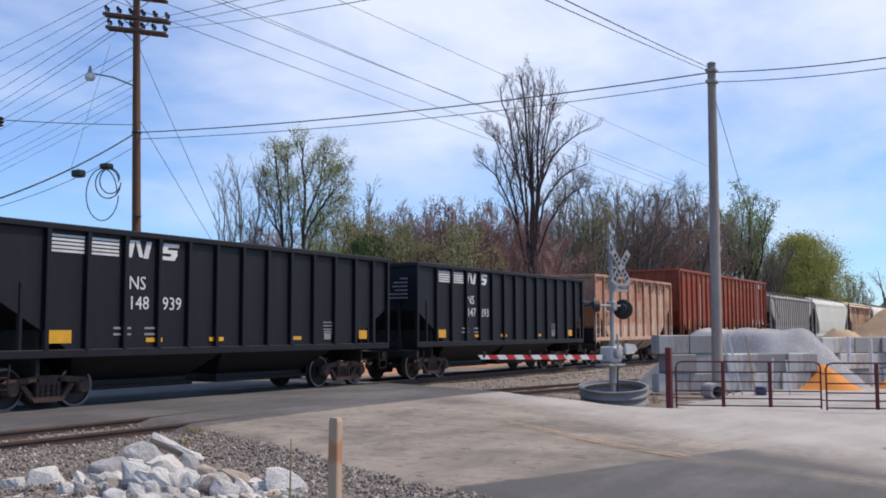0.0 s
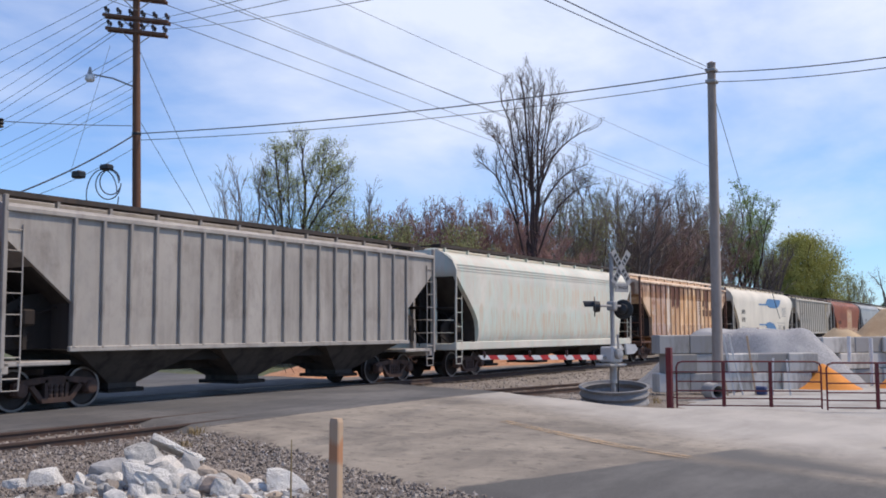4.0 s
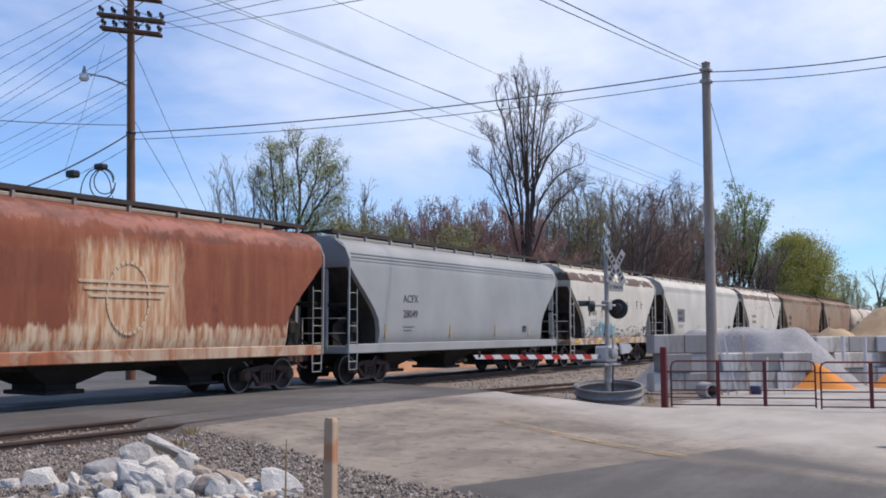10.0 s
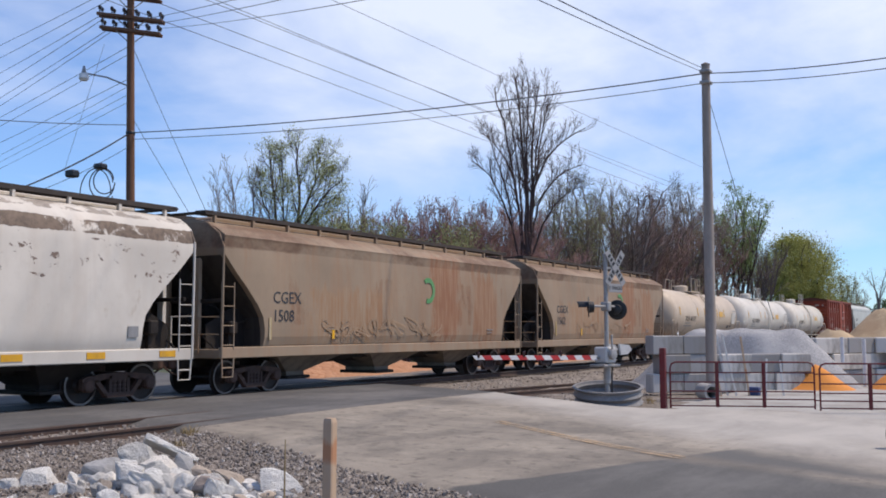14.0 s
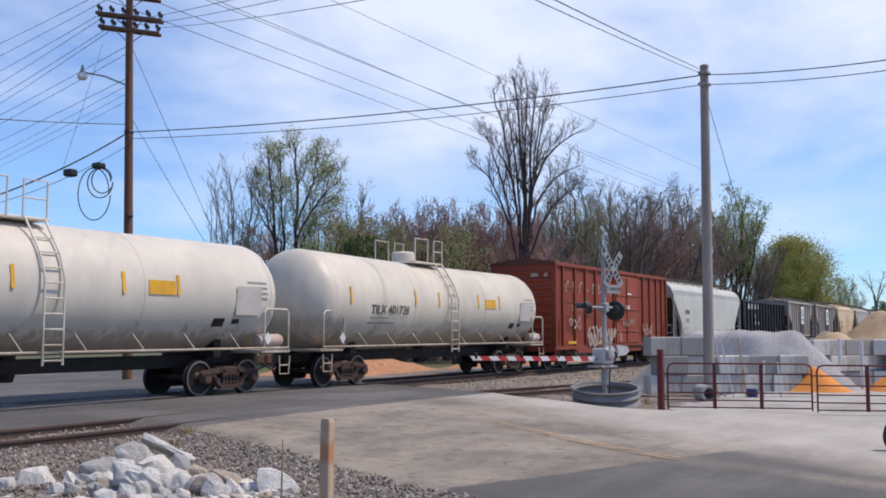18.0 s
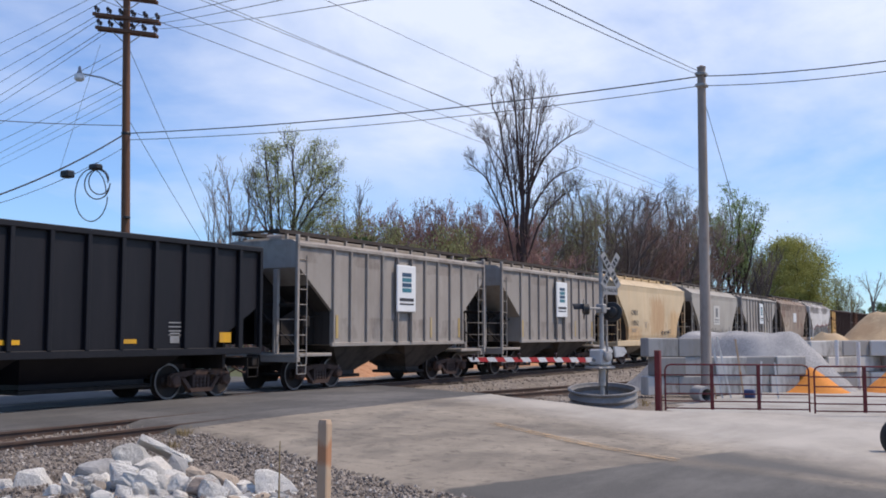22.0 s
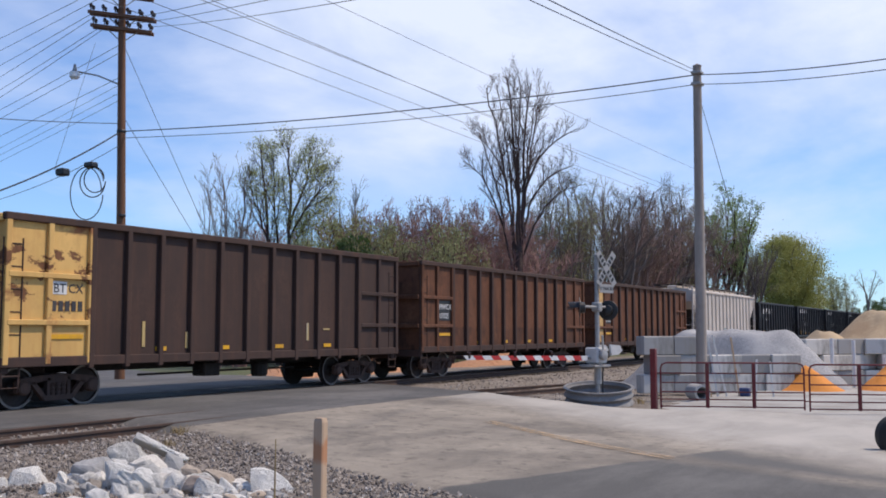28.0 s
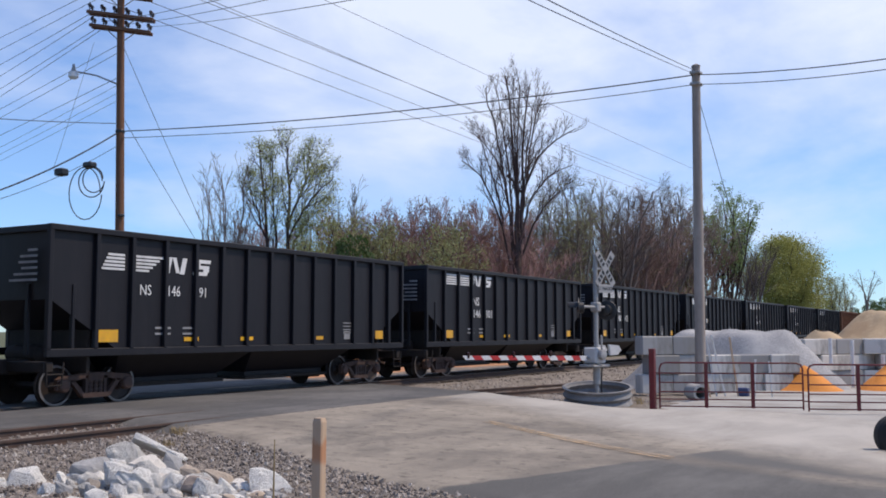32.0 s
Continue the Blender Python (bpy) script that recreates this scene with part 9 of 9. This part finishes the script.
def limb(rng, wood, tips, pts, r0, lvl, plan):
    """A tapered limb along the points, and the branches that leave it.
    plan, per level: (branches, from, angle, length, up, sides)."""
    n = len(pts) - 1
    last = lvl >= len(plan)
    rs = [max(TWIG["least"], r0 * (1 - (0.72 if lvl == 0 else 0.8) * i / n)) for i in range(n + 1)]
    wood[0 if lvl == 0 else 1].tube(pts, rs, 7 if lvl == 0 else (4 if lvl == 1 else 3), False)
    if last or lvl >= len(plan) - 1:
        tips.append(pts[-1])
        tips.append(pts[n // 2])
    if last:
        return
    kids, start, angle, length, up = plan[lvl]
    for k in range(kids):
        s = start + (0.98 - start) * (k + rng.random()) / kids
        i = min(n - 1, int(s * n))
        p = pts[i].lerp(pts[i + 1], s * n - i)
        d = (pts[i + 1] - pts[i]).normalized()
        ax = d.orthogonal().normalized()
        ax.rotate(Matrix.Rotation(rng.uniform(0, 6.283), 3, d))
        a = angle * rng.uniform(0.65, 1.3)
        v = d * math.cos(a) + ax * math.sin(a)
        ln = length * (1.15 - 0.7 * s) * rng.uniform(0.6, 1.25)
        seg = 5 if lvl == 0 else (3 if lvl == 1 else 2)
        q = [p.copy()]
        for _ in range(seg):
            v = (v + Vector((rng.gauss(0, 0.11), rng.gauss(0, 0.11), rng.gauss(0, 0.08) + up))).normalized()
            q.append(q[-1] + v * (ln / seg))
        limb(rng, wood, tips, q, min(rs[i] * 0.62, 0.022 * (ln ** 0.8)), lvl + 1, plan)


def bend(rng, a, m, b, n=8, jit=0.05):
    """Points on a bent line from a by way of m to b."""
    a, m, b = Vector(a), Vector(m), Vector(b)
    c = m * 2 - (a + b) / 2
    pts = [a * (1 - t) ** 2 + c * 2 * t * (1 - t) + b * t * t for t in (i / n for i in range(n + 1))]
    return [p if i == 0 else p + Vector((rng.gauss(0, jit), rng.gauss(0, jit), 0)) for i, p in enumerate(pts)]


def leaves(rng, b, tips, n, size, spread_, share=1.0):
    pick = [p for p in tips if rng.random() < share]
    for _ in range(n):
        p = pick[rng.randrange(len(pick))]
        c_ = p + Vector((rng.gauss(0, spread_), rng.gauss(0, spread_), rng.gauss(0, spread_ * 0.8)))
        q = Euler((rng.uniform(0, 6.28), rng.uniform(0, 6.28), rng.uniform(0, 6.28))).to_matrix()
        s = size * rng.uniform(0.6, 1.3)
        b.add([c_ + q @ Vector(v_) for v_ in ((-s, 0, 0), (0, -s * 0.6, s * 0.12), (s, 0, 0), (0, s * 0.6, s * 0.12))], [(0, 1, 2, 3)])


def finish(label, wood, tips, h, bark_m, rng, leaf_m=None, nleaf=0, size=0.1, cloud=0.3, share=1.0):
    top = max(p[2] for p in wood[1].v)
    k = h / top
    for w in wood:
        w.v = [(x * k, y * k, z * k) for x, y, z in w.v]
    t = thing("tree", label, "tree", pose(0, 0, -500))
    part("trunk", wood[0], bark_m, t, smooth=True)
    part("limb_growth", wood[1], bark_m, t)
    if leaf_m:
        b = MB()
        leaves(rng, b, [p * k for p in tips], nleaf, size, cloud, share)
        part("crown", b, leaf_m, t)
    return t


def tree(label, h, stems, seed, bark_m, plan, lean, r0, leaf_m=None, nleaf=0, size=0.1, cloud=0.3, share=1.0, first=0.8, base=0.0, twig=0.007):
    """Stems that rise and part from near the ground; lean: least and most outward reach of a stem, as a share of the height."""
    rng = random.Random(seed)
    TWIG["least"] = twig
    wood, tips = (MB(), MB()), []
    for k in range(stems):
        a = 2.39996 * k + rng.uniform(-0.3, 0.3)
        out = h * (lean[0] + (lean[1] - lean[0]) * ((k + 0.5) / stems))
        hh = h * first * rng.uniform(0.82, 1.05) * math.sqrt(max(0.2, 1 - 0.55 * ((k + 0.5) / stems) ** 2))
        d = Vector((math.cos(a), math.sin(a), 0))
        z0 = base * h * rng.uniform(0.6, 1.1)
        limb(rng, wood, tips, bend(rng, d * 0.15 + Vector((0, 0, z0 - 0.4)), d * out * 0.42 + Vector((0, 0, z0 + (hh - z0) * 0.52)), d * out + Vector((0, 0, hh)), 8, 0.012 * h * 0.5), r0 * rng.uniform(0.7, 1.1), 0, plan)
    if base:
        wood[0].tube([(0, 0, -0.5), (0.05, 0.02, base * h)], [r0 * 1.7, r0 * 1.25], 9, False)
    return finish(label, wood, tips, h, bark_m, rng, leaf_m, nleaf, size, cloud, share)


ACROSS = Vector((0.508, -0.861, 0.0))
DEEP = Vector((0.861, 0.508, 0.0))


def shaped_tree(label, h, seed, limbs, bark_m, plan, trunk, leaf_m=None, nleaf=0, size=0.1, cloud=0.3, share=1.0):
    """A tree of known habit; limbs: (reach and height at the start, the middle and the end, radius)."""
    TWIG["least"] = 0.0075
    rng = random.Random(seed)
    wood, tips = (MB(), MB()), []
    wood[0].tube([(0, 0, -0.5), (0.04, 0, trunk[0] * 0.5), (0, 0.05, trunk[0])], [trunk[1], trunk[1] * 0.85, trunk[1] * 0.7], 10, False)
    for i, (a, z0, b, z1, c, z2, r) in enumerate(limbs):
        deep = (0.5, -0.4, 0.2, -0.8, 0.9, -0.15)[i % 6] * abs(c) ** 0.5
        limb(rng, wood, tips, bend(rng, ACROSS * a + Vector((0, 0, z0)), ACROSS * b + DEEP * deep * 0.5 + Vector((0, 0, z1)), ACROSS * c + DEEP * deep + Vector((0, 0, z2)), 10, 0.05), r, 0, plan)
    return finish(label, wood, tips, h, bark_m, rng, leaf_m, nleaf, size, cloud, share)


def cedar(seed, h):
    rng = random.Random(seed)
    t = thing("tree", "dense dark green cedar tree", "tree", pose(0, 0, -500))
    part("trunk", MB().tube([(0, 0, -0.3), (0, 0, h * 0.95)], [h * 0.025, 0.02], 7), M_BARKD, t)
    b = MB()
    for _ in range(5200):
        s = rng.random() ** 0.7
        z = h * (0.06 + 0.94 * (1 - s))
        r = (0.36 * h * math.sqrt(s) * (1.15 - 0.35 * s) + 0.1) * (0.55 + 0.45 * math.sqrt(rng.random())) * (1 + 0.2 * math.sin(z * 5 + 1))
        a = rng.uniform(0, 6.28)
        c_ = Vector((r * math.cos(a), r * math.sin(a), z + rng.gauss(0, 0.1)))
        q = Euler((rng.uniform(0, 6.28), rng.uniform(0, 6.28), rng.uniform(0, 6.28))).to_matrix()
        sz = rng.uniform(0.09, 0.2)
        b.add([c_ + q @ Vector(v_) for v_ in ((-sz, 0, 0), (0, -sz * 0.4, 0), (sz, 0, 0), (0, sz * 0.4, 0))], [(0, 1, 2, 3)])
    part("crown", b, M_LEAFD, t)
    return t


def round_bush(seed, h, width):
    """A broad leafy tree: fanned stems under a dense, lumpy crown."""
    rng = random.Random(seed)
    wood, tips = (MB(), MB()), []
    for k in range(16):
        a, o = 2.39996 * k, width * 0.42 * math.sqrt((k + 0.5) / 16)
        d = Vector((math.cos(a), math.sin(a), 0))
        limb(rng, wood, tips, bend(rng, d * 0.3 + Vector((0, 0, -0.4)), d * o * 0.5 + Vector((0, 0, h * 0.45)), d * o + Vector((0, 0, h * (0.92 - 0.25 * (k / 16) ** 2))), 8, 0.12), 0.13, 0,
             [(7, 0.4, 0.6, 2.4, 0.12), (5, 0.3, 0.6, 1.0, 0.1)])
    t = finish("broad tree in fresh yellow-green leaf", wood, tips, h, M_BARKB, rng)
    b = MB()
    lumps = []
    for k in range(150):
        u, a = rng.uniform(-0.55, 1.0), rng.uniform(0, 6.283)
        w = math.sqrt(max(0.0, 1 - u * u * 0.95)) * rng.uniform(0.3, 1.0)
        lumps.append(Vector((math.cos(a) * w * width * 0.44, math.sin(a) * w * width * 0.44, h * (0.52 + 0.42 * u))))
    leaves(rng, b, lumps, 56000, 0.0075 * h, 0.056 * h)
    leaves(rng, b, tips, 14000, 0.0055 * h, 0.045 * h)
    part("crown", b, M_LEAFB, t)
    return t


M_BARK = bark("grey bark", (0.23, 0.185, 0.155))
M_BARKT = bark("pinkish twig bark", (0.36, 0.215, 0.19))
M_BARKR = bark("reddish bark", (0.34, 0.225, 0.19))
M_BARKB = bark("brown bark", (0.088, 0.06, 0.054))
M_BARKD = bark("dark bark", (0.21, 0.168, 0.145))

BIG = [(-0.2, 6.0, -0.9, 12.7, -2.1, 19.0, 0.12), (0.0, 6.0, -0.2, 13.5, -0.8, 19.6, 0.14), (0.15, 6.0, 0.35, 13.5, 0.9, 19.2, 0.13), (0.1, 7.0, 0.05, 14.0, 0.15, 19.4, 0.10),
       (0.3, 8.5, 0.9, 14.5, 1.9, 18.2, 0.09), (0.3, 8.6, 1.1, 13.3, 4.0, 15.9, 0.11), (0.4, 8.4, 1.4, 11.8, 3.9, 13.6, 0.09), (0.3, 7.2, 1.7, 10.4, 3.7, 11.8, 0.08),
       (-0.6, 7.0, -1.9, 11.6, -3.8, 13.8, 0.09), (-0.5, 8.6, -1.2, 13.0, -3.2, 15.4, 0.08), (-0.5, 6.6, -1.4, 11.8, -2.6, 15.8, 0.09), (0.2, 9.5, 0.7, 14.6, 1.4, 18.8, 0.08),
       (-0.3, 8.0, -0.6, 13.6, -1.5, 19.2, 0.09), (-0.1, 9.0, -0.1, 14.2, -0.3, 19.3, 0.08)]
LEAFY = [(-0.3, 3.0, -0.95, 9.2, -1.45, 13.6, 0.13), (0.2, 3.0, 0.6, 10.0, 0.35, 13.7, 0.14), (0.5, 8.5, 1.4, 11.2, 2.1, 13.0, 0.09), (0.5, 7.6, 1.8, 9.9, 3.5, 11.4, 0.08),
         (-0.6, 7.0, -1.5, 9.6, -2.2, 11.8, 0.08), (-0.1, 6.0, -0.4, 10.0, -0.5, 13.2, 0.09), (0.4, 6.0, 1.3, 8.6, 2.6, 9.8, 0.07)]
FAR = [(0.0, 6.0, -0.4, 9.4, -1.0, 13.4, 0.2), (0.0, 6.0, 0.3, 9.0, 1.6, 13.8, 0.2), (0.1, 7.0, 0.9, 9.2, 2.8, 12.4, 0.16), (0.0, 7.5, -1.2, 10.4, -3.2, 12.2, 0.13)]
FINE = [(11, 0.25, 0.62, 2.6, 0.16), (7, 0.25, 0.6, 1.05, 0.10), (4, 0.2, 0.6, 0.42, 0.06)]
PROTO = {
    "big": [shaped_tree("tall bare many-stemmed tree with fine twigs", 19.9, 17, BIG, M_BARKB, [(13, 0.25, 0.6, 2.5, 0.20), (7, 0.2, 0.62, 1.0, 0.12), (3, 0.2, 0.65, 0.45, 0.08)], (8.0, 0.34))],
    "leafy": [shaped_tree("slender tree with sparse spring leaves", 14.0, 41, LEAFY, M_BARKB, FINE, (7.0, 0.2), M_LEAFY, 15000, 0.045, 0.2, 0.5)],
    "sapling": [tree("slender leafless sapling with upright stems", 12.0, 6, 21 + i, M_BARK, [(9, 0.3, 0.42, 2.2, 0.14), (5, 0.25, 0.5, 0.9, 0.1), (2, 0.3, 0.5, 0.4, 0.05)], (0.02, 0.14), 0.06) for i in range(2)],
    "shrub": [tree("round bare shrub with pinkish fanned twigs", 11.0, 22, 121 + i, M_BARKT, [(8, 0.3, 0.45, 2.4, 0.10), (6, 0.25, 0.5, 1.0, 0.08), (2, 0.3, 0.5, 0.5, 0.05)], (0.02, 0.42), 0.07, M_BUD, 3500, 0.055, 0.3, twig=0.012) for i in range(3)],
    "haze": [tree("bare tree just coming into pale green bud", 14.5, 7, 131 + i, M_BARK, FINE, (0.03, 0.24), 0.11, M_LEAFH, 4200, 0.06, 0.25) for i in range(2)],
    "bare": [tree("leafless tree with forking dark limbs", 15.0, 7, 151 + i, M_BARKD, [(10, 0.3, 0.58, 3.0, 0.10), (7, 0.25, 0.6, 1.25, 0.08), (4, 0.2, 0.6, 0.5, 0.05)], (0.03, 0.27), 0.14, base=0.18) for i in range(2)],
    "red": [tree("leafless dense tree with reddish twigs", 15.2, 9, 161 + i, M_BARKR, [(11, 0.25, 0.6, 3.0, 0.10), (8, 0.2, 0.6, 1.3, 0.06), (4, 0.2, 0.6, 0.55, 0.04)], (0.04, 0.3), 0.13, M_BUD, 3000, 0.07, 0.3, base=0.15) for i in range(2)],
    "green": [tree("upright tree with fresh green leaves", 18.0, 8, 51, M_BARKB, [(10, 0.35, 0.5, 3.2, 0.22), (6, 0.3, 0.5, 1.3, 0.2)], (0.03, 0.22), 0.13, M_LEAFG, 9000, 0.085, 0.2, 0.6, base=0.12)],
    "bush": [round_bush(61, 14.4, 12.4)],
    "bush2": [tree("young tree in pale yellow-green leaf", 10.0, 12, 62, M_BARKB, [(8, 0.4, 0.5, 1.4, 0.1), (5, 0.3, 0.5, 0.6, 0.08)], (0.02, 0.2), 0.05, M_LEAFY, 9000, 0.05, 0.28)],
    "greenshrub": [tree("low shrub in pale new leaf", 9.4, 12, 171, M_BARKB, [(7, 0.3, 0.5, 1.8, 0.1), (5, 0.3, 0.5, 0.8, 0.08)], (0.02, 0.26), 0.06, M_LEAFH, 7000, 0.075, 0.3)],
    "far": [shaped_tree("distant bare tree with stubby limbs", 14.2, 81, FAR, M_BARKD, [(6, 0.45, 0.9, 1.7, 0.05), (6, 0.2, 0.8, 0.9, 0.0), (3, 0.2, 0.6, 0.6, 0.0)], (8.0, 0.32))],
    "cedar": [cedar(91, 8.0)],
    "thicket": [tree("tangled undergrowth of bare and budding stems", 6.5, 16, 101 + i, M_BARKT if i else M_BARKR, [(7, 0.2, 0.55, 1.7, 0.08), (5, 0.2, 0.6, 0.8, 0.05)], (0.03, 0.5), 0.045, M_LEAFH if i else M_BUD, 1800, 0.06, 0.3) for i in range(2)],
}
HEIGHT = {"big": 19.9, "leafy": 14.0, "sapling": 12.0, "shrub": 11.0, "haze": 14.5, "bare": 15.0, "red": 15.2, "green": 18.0, "bush": 14.4, "bush2": 10.0, "greenshrub": 9.4, "far": 14.2,
          "cedar": 8.0, "thicket": 6.5}
PLACES = [("big", 56.8, 8.3, 20.0), ("sapling", 44.0, 21.2, 13.1), ("sapling", 46.0, 24.3, 12.0), ("leafy", 46.0, 19.0, 14.5), ("bush2", 47.0, 17.7, 10.0), ("sapling", 50.0, 16.7, 11.7),
          ("shrub", 51.0, 18.7, 10.0), ("shrub", 56.0, 19.6, 10.9), ("sapling", 48.0, 23.6, 11.0), ("shrub", 48.0, 22.2, 9.3), ("greenshrub", 49.0, 16.6, 9.2), ("shrub", 58.0, 18.8, 11.1),
          ("shrub", 60.0, 18.1, 11.8), ("shrub", 60.0, 16.0, 11.6), ("shrub", 61.0, 14.6, 11.3), ("shrub", 62.0, 13.3, 11.6), ("sapling", 64.0, 21.7, 12.7), ("sapling", 64.0, 16.9, 12.4),
          ("greenshrub", 52.0, 10.7, 8.6), ("greenshrub", 52.0, 15.3, 9.0), ("shrub", 58.0, 8.8, 10.1), ("haze", 70.0, 12.5, 13.7), ("haze", 72.0, 11.6, 14.7), ("haze", 74.0, 10.7, 15.0),
          ("bare", 78.0, 10.4, 15.1), ("bare", 80.0, 9.8, 15.7), ("red", 84.0, 10.0, 15.1), ("red", 88.0, 9.8, 15.3), ("bare", 90.0, 8.7, 16.5), ("haze", 96.0, 9.3, 16.4), ("red", 98.0, 8.7, 15.7),
          ("green", 104.6, 6.6, 18.0), ("green", 108.0, 9.1, 16.9), ("bare", 112.0, 6.0, 12.7), ("bare", 110.0, 6.8, 14.1), ("bush", 135.0, 7.1, 14.4), ("bare", 150.0, 6.6, 11.4),
          ("greenshrub", 160.0, 5.0, 10.4), ("bare", 190.0, 7.5, 11.1), ("far", 206.0, 5.9, 14.2), ("cedar", 230.0, 8.2, 8.7), ("cedar", 215.0, 9.4, 6.7), ("cedar", 240.0, 6.3, 9.5),
          ("cedar", 236.0, 7.6, 8.4), ("cedar", 46.5, 13.9, 7.6)]
rng = random.Random(77)
for i in range(13):
    x = 62 + 3.6 * i
    PLACES.append((("bare", "red", "haze", "shrub")[i % 4], x, 15.5 - 0.09 * (x - 57) + rng.uniform(-1.0, 2.5), rng.uniform(9.0, 10.5) + 0.075 * (x - 57)))
for i in range(30):
    x = 40 + 2.7 * i
    PLACES.append(("thicket", x, (20 - 0.19 * (x - 38) if x < 98 else 8.6) + rng.uniform(-2.0, 2.5), rng.uniform(5.0, 7.5)))
for i in range(12):
    x = 250 + 22 * i
    PLACES.append(("cedar" if i % 2 else "bare", x, 9.5 + rng.uniform(0, 6), rng.uniform(6, 8)))
for i, (k, x, y, hh) in enumerate(PLACES):
    src = PROTO[k][i % len(PROTO[k])]
    o = copy_thing(src, pose(x, y, ground_z(x, y) - 0.05, 0, 0, (i * 67) % 360 if k not in ("big", "leafy", "far") else 0))
    s = hh / HEIGHT[k]
    o.scale = (s, s, s)
for lst in PROTO.values():
    for o in lst:
        for q in list(o.children_recursive) + [o]:
            bpy.data.objects.remove(q)


# ---- what moves: the train and its wheels ----
def motions():
    for car_, mid in CARS:
        walk(car_, [(0.0, pose(mid, 0, 0)), (32.0, pose(mid - SPEED * 32.0, 0, 0))])
    turn = math.degrees(SPEED / 0.457)
    for s, wheels in WHEELS.items():
        first = wheels[0]
        walk(first, [(k / 30, pose(s * 0.89, 0, 0.457, 0, -turn * k / 30, 0)) for k in range(961)])
        act, slot = first.animation_data.action, first.animation_data.action_slot
        for w in wheels[1:]:
            w.rotation_mode = "QUATERNION"
            w.animation_data_create()
            w.animation_data.action = act
            w.animation_data.action_slot = slot


motions()
